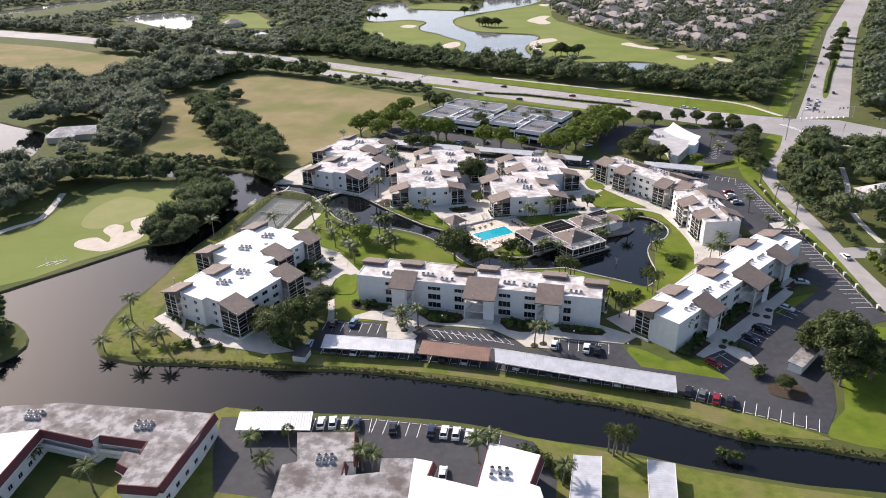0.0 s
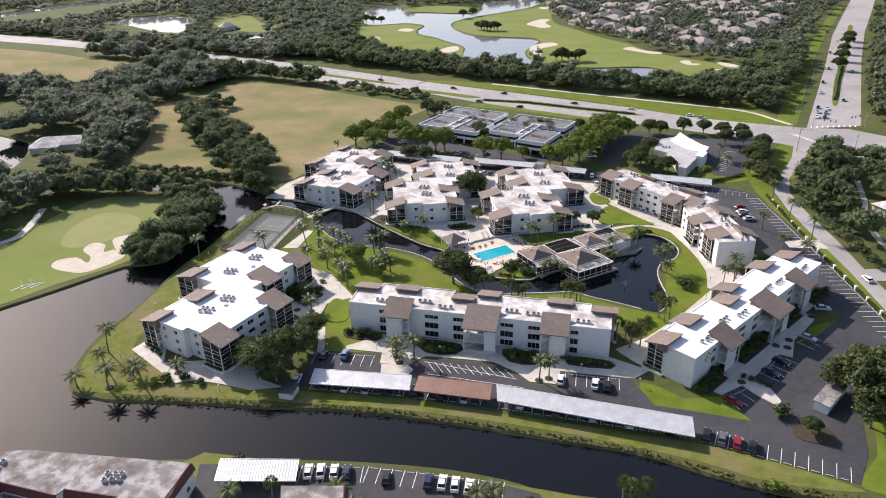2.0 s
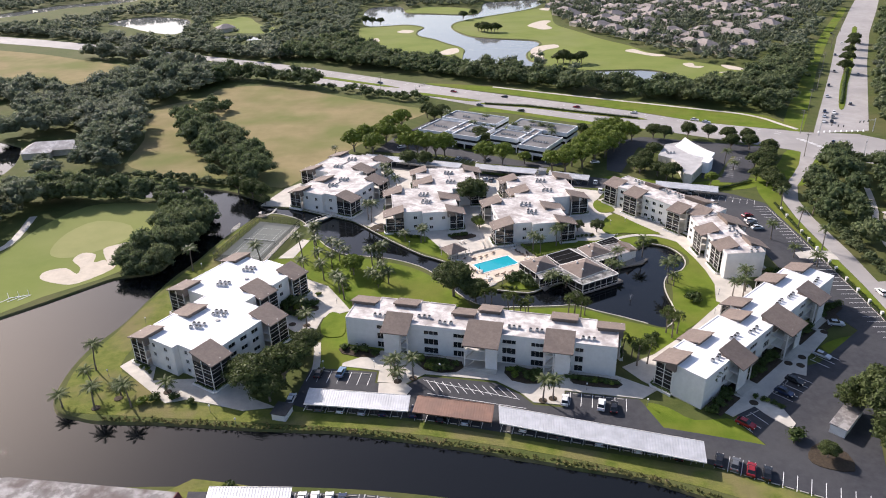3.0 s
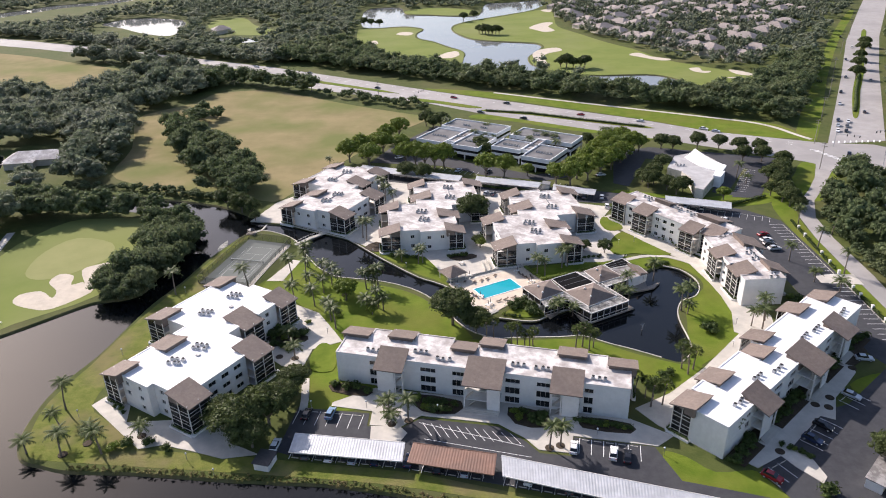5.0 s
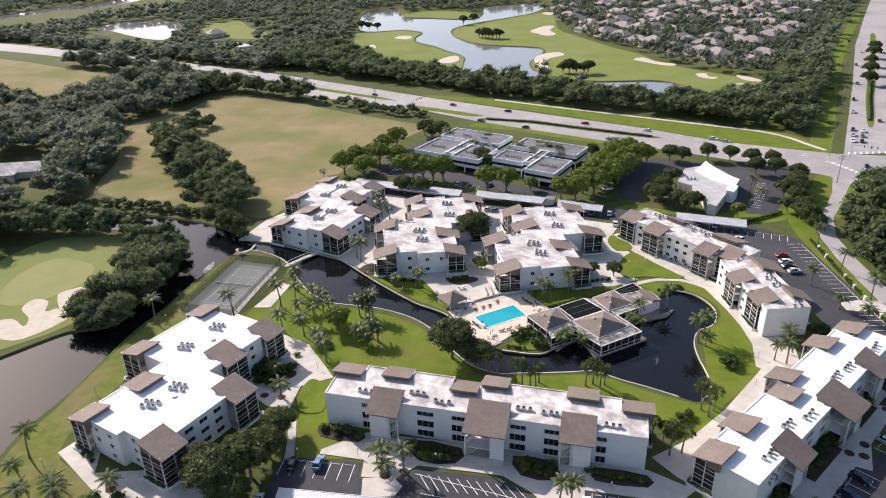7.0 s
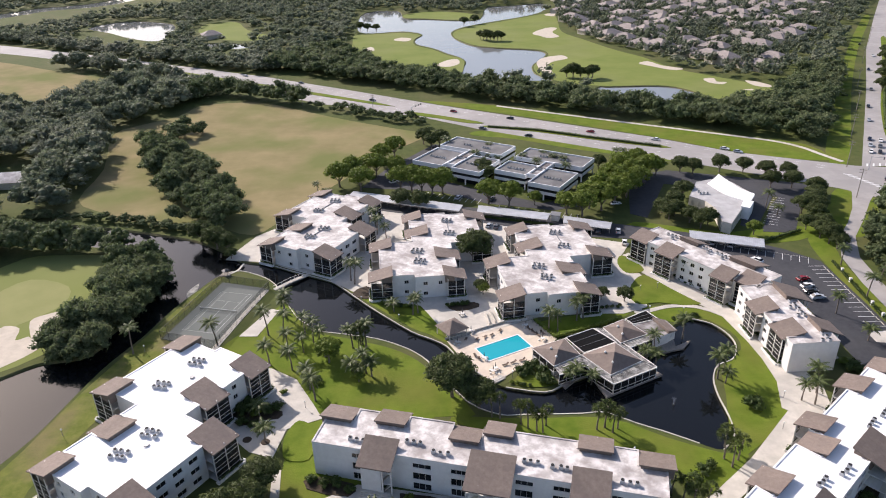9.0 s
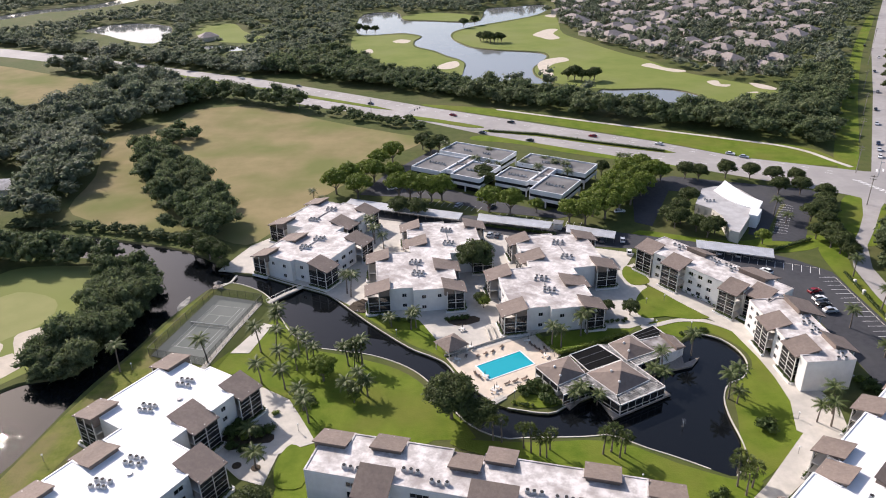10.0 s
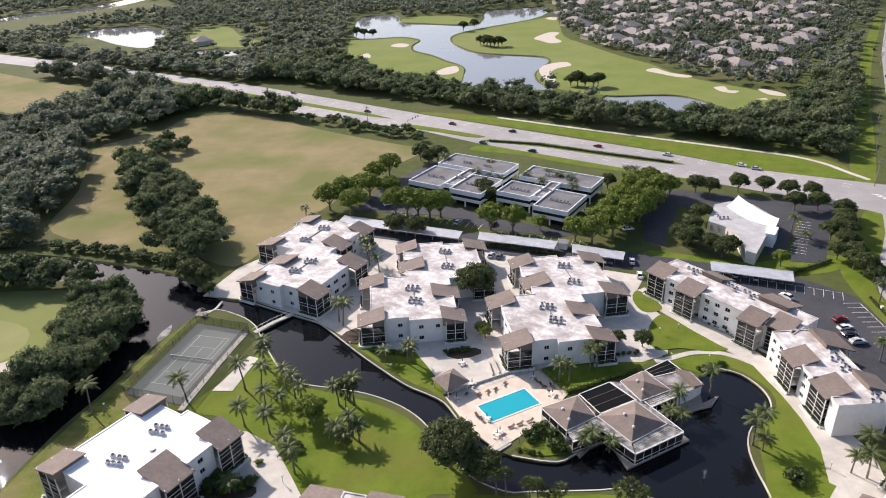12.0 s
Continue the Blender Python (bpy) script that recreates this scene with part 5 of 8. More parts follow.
bridge((-66.4, 277.4), (-57.2, 288), 1.6, "narrow pale footbridge to the canal side building")
bridge((-0.5, 222.5), (7.5, 229.5), 1.9, "narrow pale footbridge to the pool terrace")
dk = thing("dock", pose(0, 0, 0), "small timber dock with a dark roof", "dock")
bm = bmesh.new()
hexa(bm, [(-88.2, 286.8, -0.3), (-84.2, 286.8, -0.3), (-85.0, 289.6, -0.3), (-87.8, 289.6, -0.3)], [(-88.2, 286.8, 0.2), (-84.2, 286.8, 0.2), (-85.0, 289.6, 0.2), (-87.8, 289.6, 0.2)])
part("platform", bm, WOOD, dk)
bm = bmesh.new()
bmesh.ops.create_cone(bm, cap_ends=True, segments=4, radius1=1.6, radius2=0.1, depth=0.6, matrix=pose(-86.2, 288.2, 2.0, rz=10))
part("roof", bm, DARK, dk)
for x in (-87.0, -85.4):
    for y in (287.5, 288.9):
        po = new("post", box_mesh("dock_post", 0.12, 0.12, 1.6, WOOD))
        po.parent, po.location = dk, (x, y, 0.15)
ribbon("gangway", [(-85.2, 288.6), (-83.8, 290.2), (-82.8, 292.3), (-82.4, 296.5)], 0.7, 0.15, CONCRETE, 0.15, 4, "pale narrow gangway", "", dk, "")
sheet("algae", [(-93.9, 282.8), (-92.6, 276), (-92.8, 271), (-93.7, 266.3), (-95.5, 268.3), (-94.4, 272), (-95.8, 276.4), (-95.0, 281)], -0.585, surf("pale_algae", (0.16, 0.16, 0.14), (0.34, 0.33, 0.30), 0.9, 0.9, 0.2, (0.05, 0.055, 0.05), 0.5, 0.8), 4, 0.01, None, "pale algae scum floating by the bank", "algae")

# tennis court
tc = sheet("tennis_court", [(-85.6, 282.6), (-68.6, 278.0), (-75.3, 243.0), (-92.6, 247.8)], 0.1, COURT, 0, 0.2, None, "worn grey green tennis court with white lines", "tennis court", "")
tl = Vector((-83.8, 276.1))
ca = 78.6
ux, uy = Vector((math.cos(radians(ca - 90)), math.sin(radians(ca - 90)))), Vector((-math.cos(radians(ca)), -math.sin(radians(ca))))


def court_line(a, b, c, d):
    p, q = tl + ux * a + uy * b, tl + ux * c + uy * d
    bm = bmesh.new()
    beam(bm, (p.x, p.y, 0.105), (q.x, q.y, 0.105), 0.09, 0.012)
    part("court_line", bm, COURTP, tc)


for ln in ((0, 0, 10.97, 0), (0, 23.77, 10.97, 23.77), (0, 0, 0, 23.77), (10.97, 0, 10.97, 23.77), (1.37, 0, 1.37, 23.77), (9.6, 0, 9.6, 23.77), (1.37, 5.49, 9.6, 5.49), (1.37, 18.28, 9.6, 18.28), (5.49, 5.49, 5.49, 18.28)):
    court_line(*ln)
net = thing("tennis_net", pose(0, 0, 0), "dark tennis net across the court", "net")
p, q = tl + ux * -0.9 + uy * 11.9, tl + ux * 11.9 + uy * 11.9
bm = bmesh.new()
beam(bm, (p.x, p.y, 0.6), (q.x, q.y, 0.6), 0.02, 0.8)
part("netting", bm, CHAIN, net)
bm = bmesh.new()
beam(bm, (p.x, p.y, 1.07), (q.x, q.y, 1.07), 0.05, 0.08)
part("tape", bm, PAINT, net, "white net band")
for c in (p, q):
    po = new("post", box_mesh("net_post", 0.1, 0.1, 1.05, GREY))
    po.parent, po.location = net, (c.x, c.y, 0.1)
fence("court_fence", [(-85.9, 282.9), (-68.3, 278.2), (-75.1, 242.6), (-93, 247.6), (-85.9, 282.9)], 3.0, 3.2, DARK, "tall chain link fence round the tennis court", "", 2, CHAIN)


# ---- carports ----
def carport(quad, h, mat, bays, label):
    """A ribbed metal roof on posts over the plan quad (two long sides: 0-1 and 3-2)."""
    t = thing("carport", pose(0, 0, 0), label, "carport", "carports")
    a, b, c, d = (Vector(p) for p in quad)
    bm = bmesh.new()
    n = max(8, int((b - a).length / 0.32))
    prev = None
    for i in range(n + 1):
        z = h + (0.035 if i % 2 else 0.0)
        s = i / n
        p, q = d + (c - d) * s, a + (b - a) * s
        row = [bm.verts.new((p.x, p.y, z)), bm.verts.new((q.x, q.y, z + 0.35)), bm.verts.new((q.x, q.y, z + 0.23)), bm.verts.new((p.x, p.y, z - 0.12))]
        if prev:
            for k in range(4):
                bm.faces.new((prev[k], row[k], row[(k + 1) % 4], prev[(k + 1) % 4]))
        prev = row
    rf = part("roof", bm, mat, t)
    bm = bmesh.new()
    beam(bm, (d.x, d.y, h), (c.x, c.y, h), 0.12, 0.3)
    beam(bm, (a.x, a.y, h + 0.3), (b.x, b.y, h + 0.3), 0.12, 0.3)
    part("fascia", bm, TRIM if mat is METAL else mat, t)
    for i in range(bays + 1):
        s = i / bays
        for e in (0.25, 0.8):
            p = (d + (c - d) * s) * (1 - e) + (a + (b - a) * s) * e
            p = p + ((c - d).normalized() * (0.3 if i == 0 else -0.3 if i == bays else 0))
            po = new("post", box_mesh("carport_post", 0.14, 0.14, h, GREY))
            po.parent, po.location = t, (p.x, p.y, 0)
    return t


carport([(-42, 169), (-15.8, 166), (-16, 160.2), (-42.2, 163)], 2.6, METAL, 9, "long white ribbed metal carport over parked cars")
carport([(-14, 166), (5, 162.4), (4.2, 156.2), (-15, 160)], 2.6, METALB, 7, "brown ribbed metal carport over parked cars")
carport([(6, 162), (51.6, 149.4), (50.4, 143), (6, 156)], 2.6, METAL, 16, "very long white ribbed metal carport over parked cars")
carport([(-56.4, 135), (-38.6, 134.9), (-38.1, 128.8), (-55.8, 128.6)], 2.6, METAL, 6, "white ribbed metal carport by the canal")
carport([(28, 120.2), (25.2, 104.4), (18.7, 104.4), (22.1, 121.1)], 2.6, METAL, 5, "pale ribbed metal carport on the lawn")
carport([(43.3, 118.2), (40.1, 102.5), (34.5, 102.4), (37.8, 119.8)], 2.6, METAL, 5, "pale ribbed metal carport on the lawn")
carport([(2.4, 343), (31, 334), (29, 328.4), (1.6, 337)], 2.6, METAL, 9, "pale metal carport behind the white buildings")
carport([(-52, 360), (-4, 343.4), (-5.6, 337.8), (-54, 354)], 2.6, METAL, 14, "long pale metal carport at the field edge")
carport([(36, 331.6), (53.6, 324.6), (52, 319.4), (35, 325.4)], 2.6, METAL, 6, "pale metal carport beside the drive")
carport([(81, 317), (105.6, 309), (103.6, 302.8), (79.6, 311)], 2.6, METAL, 8, "white ribbed metal carport by the hedge")


# ---- cars ----
def car_mesh(colour):
    def make():
        m = surf("car_paint", colour, tuple(min(1, c * 1.08) for c in colour), 3, 0.25, spec=0.6)
        prof = [(-2.25, 0.35), (-2.25, 0.8), (-2.1, 0.95), (-1.3, 1.0), (1.0, 0.98), (2.0, 0.82), (2.3, 0.62), (2.3, 0.35)]
        bm = bmesh.new()
        sides = [[bm.verts.new((x, y * (0.94 if z > 0.9 else 1.0), z)) for x, z in prof] for y in (-0.9, 0.9)]
        for i in range(len(prof)):
            k = (i + 1) % len(prof)
            bm.faces.new((sides[0][i], sides[0][k], sides[1][k], sides[1][i]))
        bm.faces.new(sides[0]), bm.faces.new(sides[1][::-1])
        r = [bm.verts.new((x, y, 1.46)) for x, y in ((-1.25, -0.62), (0.1, -0.62), (0.1, 0.62), (-1.25, 0.62))]
        r2 = [bm.verts.new((x, y, 1.42)) for x, y in ((-1.35, -0.66), (0.25, -0.66), (0.25, 0.66), (-1.35, 0.66))]
        bm.faces.new(r)
        for i in range(4):
            bm.faces.new((r2[i], r2[(i + 1) % 4], r[(i + 1) % 4], r[i]))
        return mesh_of(bm, "body", m)
    return shared(("car", colour), make)


def cabin_mesh():
    def make():
        bm = bmesh.new()
        hexa(bm, [(-1.95, -0.8, 0.95), (1.05, -0.8, 0.95), (1.05, 0.8, 0.95), (-1.95, 0.8, 0.95)], [(-1.33, -0.65, 1.43), (0.22, -0.65, 1.43), (0.22, 0.65, 1.43), (-1.33, 0.65, 1.43)])
        return mesh_of(bm, "glass", GLASS)
    return shared("cabin", make)


def wheel_mesh():
    def make():
        bm = bmesh.new()
        bmesh.ops.create_cone(bm, cap_ends=True, segments=14, radius1=0.33, radius2=0.33, depth=0.22, matrix=pose(0, 0, 0, rx=90))
        return mesh_of(bm, "wheel", RUBBER)
    return shared("wheel", make)


def rim_mesh():
    def make():
        bm = bmesh.new()
        bmesh.ops.create_cone(bm, cap_ends=True, segments=12, radius1=0.2, radius2=0.2, depth=0.23, matrix=pose(0, 0, 0, rx=90))
        return mesh_of(bm, "rim", METAL)
    return shared("rim", make)


def light_mesh(name, mat):
    return box_mesh(name, 0.08, 0.34, 0.14, mat)


TAIL = surf("tail_lamp", (0.25, 0.01, 0.01), (0.3, 0.02, 0.02), 5, 0.3)
CARS = {"white": (0.72, 0.72, 0.70), "silver": (0.42, 0.45, 0.48), "black": (0.012, 0.012, 0.014), "navy": (0.015, 0.025, 0.06), "red": (0.22, 0.012, 0.018), "grey": (0.10, 0.105, 0.11), "blue": (0.16, 0.25, 0.36)}


def car(x, y, heading, colour, where="parked on dark asphalt", z=0.08, group="parked cars", tall=1.0):
    t = thing("car", pose(x, y, z, rz=heading), f"{colour} car {where}", "car", group)
    bd = new("body", car_mesh(CARS[colour]))
    bd.parent, bd.scale = t, (1, 1, tall)
    g = new("glass", cabin_mesh())
    g.parent, g.scale = t, (1, 1, tall)
    for px in (-1.4, 1.42):
        for py in (-0.82, 0.82):
            w = new("wheel", wheel_mesh())
            w.parent, w.location = t, (px, py, 0.33)
            r = new("rim", rim_mesh())
            r.parent = w
    for py in (-0.65, 0.65):
        h = new("headlight", light_mesh("headlight", TRIM))
        h.parent, h.location = t, (2.26, py, 0.6 * tall)
        h = new("tail_light", light_mesh("tail_light", TAIL))
        h.parent, h.location = t, (-2.23, py, 0.72 * tall)
    return t


rng = random.Random(4)
def park(*stalls_taken):
    for x, y, a, c in stalls_taken:
        car(x, y, a + rng.uniform(-2, 2), c, tall=rng.choice((1.0, 1.0, 1.15, 1.22)))


park((-36.6, 133.7, 95, "white"), (-33.8, 133.7, 95, "white"), (-30.8, 133.7, 95, "white"), (-28, 133.3, 93, "navy"), (-19.1, 131.9, 90, "black"), (-9.8, 130.8, 85, "navy"), (-6.8, 130.6, 84, "white"), (-4, 130, 83, "white"), (-1, 129.4, 82, "white"), (-6.7, 117, 85, "white"), (-54, 131.9, 92, "silver"), (-40, 133.8, 95, "black"))
park((54.2, 146, 66, "black"), (57.3, 144.7, 66, "grey"), (60.3, 143.3, 66, "red"), (63.2, 142, 66, "black"), (64.4, 158.4, -42, "red"), (78.2, 170.5, -46, "navy"), (82.7, 175.2, -46, "black"), (94.9, 186.9, -46, "silver"), (106, 202.9, -10, "silver"), (-41.5, 178.8, 83, "black"), (-35.6, 179, 83, "blue"), (22.9, 167.3, 77, "white"))
park((31.6, 165.3, 77, "white"), (34.5, 164.3, 77, "black"), (98.9, 296.7, 120, "white"), (109.0, 283.4, 20, "red"), (108.4, 278.6, 15, "white"), (108.0, 275.0, 10, "black"), (108.4, 271.0, 8, "silver"), (56.1, 311.8, 80, "white"), (55.7, 322, 80, "silver"), (6.4, 327.9, 72, "silver"), (9.4, 326.9, 72, "grey"), (-46.6, 167.6, 84, "white"))
park((-27.6, 163.6, 84, "silver"), (-33, 164.3, 84, "white"), (-22.4, 163.2, 84, "navy"), (-38.6, 165, 84, "grey"), (-2, 159.8, 79, "silver"), (-8, 160.6, 79, "black"), (12, 157.4, 75, "white"), (20.5, 155, 75, "grey"), (29, 152.6, 75, "silver"), (37.4, 150.4, 75, "white"), (46, 148, 75, "black"), (-14.8, 162.6, 82, "navy"))
park((88, 311.6, 70, "silver"), (94, 309.6, 70, "white"), (44, 323.6, 70, "white"), (48.4, 322.2, 70, "grey"), (-24, 364, 60, "white"), (-6, 358, 60, "silver"), (8, 356, 60, "grey"), (50, 362, 30, "white"), (54, 369, 30, "silver"), (-36, 378, 30, "white"), (60, 350, 10, "white"))
for x, y, a, c in [(31.2, 448.4, 149, "black"), (65.8, 454.7, 149, "red"), (-64.8, 531.7, -33, "navy"), (-10.9, 501.2, -31, "red"), (23, 484, 149, "black"), (97.7, 439.6, 150, "white"), (128.6, 422.4, -29, "white"), (133.6, 417.3, -29, "silver"), (-123.8, 585.5, -33, "grey"), (-173.7, 613.9, 147, "white"), (6.3, 463.5, -30, "grey"), (128.6, 221.4, 92, "white")]:
    car(x, y, a, c, "on the pale concrete road", 0.07, "cars on the road")
for i, (x, y) in enumerate(((198, 415.6), (202.9, 425.8), (202, 414.6), (206.8, 423.7), (207.7, 436), (211.7, 433), (225.3, 471.8), (239.9, 501.5), (263.2, 544.3), (292.4, 605.7), (321.7, 656.8), (275.2, 534.2), (336.1, 707.7), (230.4, 452.5), (185.4, 376.7))):
    car(x, y, 244 if i < 11 else 64, ("white", "silver", "black", "grey", "navy")[i % 5], "waiting at the crossroads" if i < 6 else "on the pale avenue", 0.08, "cars on the avenue")


# ---- painted lines and wheel stops ----
def stalls(p, q, depth, step, wheel_stop=True, first=0):
    """White stall lines from p to q, reaching depth metres to the left of that line, with wheel stops at their heads."""
    a, b = Vector(p), Vector(q)
    d = (b - a).normalized()
    s = Vector((-d.y, d.x))
    n = int((b - a).length / step)
    ang = math.degrees(math.atan2(d.y, d.x))
    for i in range(n + 1):
        c = a + d * step * i + s * depth / 2
        o = new("stall_line", box_mesh("stall_line", 0.13, abs(depth), 0.012, PAINT))
        o.parent, o.matrix_local = lot, pose(c.x, c.y, 0.072, rz=ang)
        if wheel_stop and i < n:
            c = a + d * step * (i + 0.5) + s * (0.5 if depth > 0 else -0.5)
            o = new("wheel_stop", box_mesh("wheel_stop", 1.7, 0.16, 0.13, CONCRETE))
            o.parent, o.matrix_local = lot, pose(c.x, c.y, 0.07, rz=ang)


stalls((52.6, 144.2), (81.6, 131), 5.2, 2.76)
stalls((-42.6, 163.6), (-15.6, 160.4), 5.2, 2.76)
stalls((-14.6, 160), (4.4, 156.6), 5.2, 2.76)
stalls((6.2, 155.8), (51, 145.2), 5.2, 2.76)
stalls((-43.8, 181.2), (-27, 179.2), -5.4, 2.76)
stalls((24.8, 171), (40.4, 168.2), -5.2, 2.76)
stalls((121.6, 188), (121.8, 246), 5.6, 2.76)
stalls((121.4, 252), (120.6, 296), 5.6, 2.76)
stalls((118, 300), (82, 315), 5.2, 2.76)
stalls((-44, 136.2), (-24, 136.0), -5.0, 2.76)
stalls((-23.4, 136.0), (8, 131.2), -5.0, 2.76)
stalls((62.6, 160.4), (71, 165.4), -5.2, 2.76)
stalls((75.6, 171), (84, 179), -5.2, 2.76)
stalls((91.2, 185.6), (95.8, 189.4), -5.2, 2.76)
stalls((10, 345), (44, 334), 5.0, 2.76, False)
stalls((-34, 366), (4, 351), 5.0, 2.76, False)
stalls((113.6, 330), (127.6, 357.6), -5.2, 2.76, False)
stalls((44, 356), (58, 381), -5.0, 2.76, False)
for i in range(11):
    p = Vector((-12.5, 174.6)) + Vector((2.1, -0.36)) * i
    bm = bmesh.new()
    beam(bm, (p.x, p.y + 1.8, 0.075), (p.x + 2.4, p.y - 3.0 + i * 0.1, 0.075), 0.12, 0.012)
    part("hatch_line", bm, PAINT, lot)
for a, b in (((-13.4, 176.4), (11.6, 168.2)), ((-12, 170.6), (13, 164.6))):
    bm = bmesh.new()
    beam(bm, (*a, 0.076), (*b, 0.076), 0.12, 0.012)
    part("hatch_line", bm, PAINT, lot)


# ---- rooftop air conditioners ----
def ac_unit():
    t = thing("air_conditioner", pose(0, 0, 0), "grey rooftop air conditioner with a round fan", "air conditioner", "rooftop air conditioners")
    bm = bmesh.new()
    box(bm, -0.42, 0.42, -0.42, 0.42, 0.15, 0.8)
    part("casing", bm, METAL, t)
    bm = bmesh.new()
    bmesh.ops.create_cone(bm, cap_ends=True, segments=14, radius1=0.38, radius2=0.36, depth=0.12, matrix=pose(0, 0, 0.84))
    part("fan_guard", bm, RUBBER, t, "dark round fan guard")
    bm = bmesh.new()
    hexa(bm, [(-0.46, -0.36, 0), (0.46, -0.36, 0), (0.46, 0.36, 0), (-0.46, 0.36, 0)], [(-0.4, -0.34, 0.2), (0.4, -0.34, 0.2), (0.4, 0.34, 0.2), (-0.4, 0.34, 0.2)])
    part("stand", bm, METAL, t)
    return t


ac0 = ac_unit()
ac_first = True


def ac_group(base, cx, cy, z, n=6, ang=0):
    """A cluster of units on a roof. base: pose of the building."""
    global ac_first
    for k in range(n):
        u, v = (k % 3 - 1) * 1.5, (k // 3 - 0.5) * 1.75
        m = base @ pose(cx, cy, z, rz=ang) @ pose(u + random.uniform(-0.2, 0.2), v + random.uniform(-0.2, 0.2), 0, rz=random.uniform(-6, 6))
        if ac_first:
            ac0.matrix_basis, ac_first = m, False
        else:
            copy_thing(ac0, m)


for x, y, a, f, h in ((-73.9, 204.0, -29.5, 1, 9.2), (-56.7, 317.8, -26.7, 1, 7.8), (-14.9, 297.8, 8.1, -1, 7.8), (25.2, 286.5, 10.6, -1, 7.8)):
    b = pose(x, y, 0, rz=a)
    for u, v in ((5.0, -14.6), (5.4, -6.8), (-7.2, 6.2), (-7.4, 17.4)):
        ac_group(b, u * f, v, h - 0.12, 6, 20 * f)
for x, y, a in ((-36, 193.5, -12.1), (55.7, 164.3, 43.8)):
    for u, v in ((9.5, 3.4), (22, 5.2), (28.5, 3.2), (47.5, 5.0), (53.5, 4.4), (67.5, 3.2)):
        ac_group(pose(x, y, 0, rz=a), u, v, 9.08, 3)
for x, y, a, us in ((112.3, 247.4, 127.8, (47.5, 53, 67)), (95.3, 237.5, 95.6, (-2.5, 10, 14.5))):
    for u in us:
        ac_group(pose(x, y, 0, rz=a), u, 3.6, 9.08, 4)

def roof_hatch(m, r, label):
    t = thing("roof_vent", m, label, "roof vent", "roof vents")
    bm = bmesh.new()
    bmesh.ops.create_cone(bm, cap_ends=True, segments=14, radius1=r, radius2=r * 0.85, depth=0.35, matrix=pose(0, 0, 0.17))
    part("cap", bm, GREY, t)
    bm = bmesh.new()
    bmesh.ops.create_cone(bm, cap_ends=True, segments=14, radius1=r * 1.25, radius2=r * 1.25, depth=0.1, matrix=pose(0, 0, 0.05))
    part("flange", bm, ROOFW, t)


for u, v in ((7.6, -9.6), (-3.4, 12.4)):
    roof_hatch(pose(-73.9, 204, 0, rz=-29.5) @ pose(u, v, 9.08), 0.7, "round grey roof vent on a white roof")
for x, y, a, f in ((-56.7, 317.8, -26.7, 1), (-14.9, 297.8, 8.1, -1), (25.2, 286.5, 10.6, -1)):
    for s, (u, v) in ((1, (5.2, -11)), (-1, (-7.3, 12))):
        t = thing("roof_pipe", pose(x, y, 0, rz=a) @ pose(u * f, v, 7.68), "grey pipe run along a weathered roof", "pipe", "roof pipes")
        bm = bmesh.new()
        beam(bm, (0, -6.5, 0.15), (0, 7.5, 0.15), 0.25, 0.2)
        part("pipe", bm, GREY, t)
        bm = bmesh.new()
        for k in range(5):
            box(bm, -0.3, 0.3, -6 + k * 3.2, -5.8 + k * 3.2, 0, 0.08)
        part("bracket", bm, DARK, t)


# ---- offices, bank and red roofed buildings ----
BAND = surf("white_office_band", (0.72, 0.72, 0.72), (0.78, 0.78, 0.78), 0.5, 0.7)


def office(x, y, ang, blocks, label):
    """Two storey offices: white bands, a dark glass band and a recessed ground floor behind columns."""
    t = thing("office_building", pose(x, y, 0, rz=ang), label, "office building", "office buildings")
    for u0, u1, v0, v1, roof in blocks:
        bm = bmesh.new()
        box(bm, u0, u1, v0, v1, 2.7, 4.0)
        part("lower_band", bm, BAND, t, "white concrete band")
        bm = bmesh.new()
        box(bm, u0 + 0.2, u1 - 0.2, v0 + 0.2, v1 - 0.2, 4.0, 5.3)
        part("window_band", bm, GLASS, t, "dark ribbon window")
        for k in range(int((u1 - u0) / 2.4)):
            for v in (v0 + 0.16, v1 - 0.16):
                mu = new("mullion", box_mesh("mullion", 0.08, 0.08, 1.3, DARK))
                mu.parent, mu.location = t, (u0 + 1.2 + k * 2.4, v, 4.0)
        bm = bmesh.new()
        for a, b, c, d in ((u0, u1, v0, v0 + 0.35), (u0, u1, v1 - 0.35, v1), (u0, u0 + 0.35, v0 + 0.35, v1 - 0.35), (u1 - 0.35, u1, v0 + 0.35, v1 - 0.35)):
            box(bm, a, b, c, d, 5.3, 7.3)
        part("parapet", bm, BAND, t, "white concrete parapet")
        bm = bmesh.new()
        box(bm, u0 + 0.35, u1 - 0.35, v0 + 0.35, v1 - 0.35, 5.3, 6.7)
        part("roof", bm, roof, t, "grey flat roof")
        bm = bmesh.new()
        box(bm, u0 + 2.2, u1 - 2.2, v0 + 2.2, v1 - 2.2, 0, 2.7)
        part("ground_floor", bm, GLASS, t, "dark recessed ground floor")
        for uu in (u0 + 0.4, (u0 + u1) / 2, u1 - 0.4):
            for vv in (v0 + 0.4, v1 - 0.4):
                po = new("column", box_mesh("office_column", 0.5, 0.5, 2.7, BAND))
                po.parent, po.location = t, (uu, vv, 0)
        for k in range(2):
            ac_group(t.matrix_basis, u0 + (u1 - u0) * (0.35 + 0.3 * k), (v0 + v1) / 2, 6.7, 3)
    return t


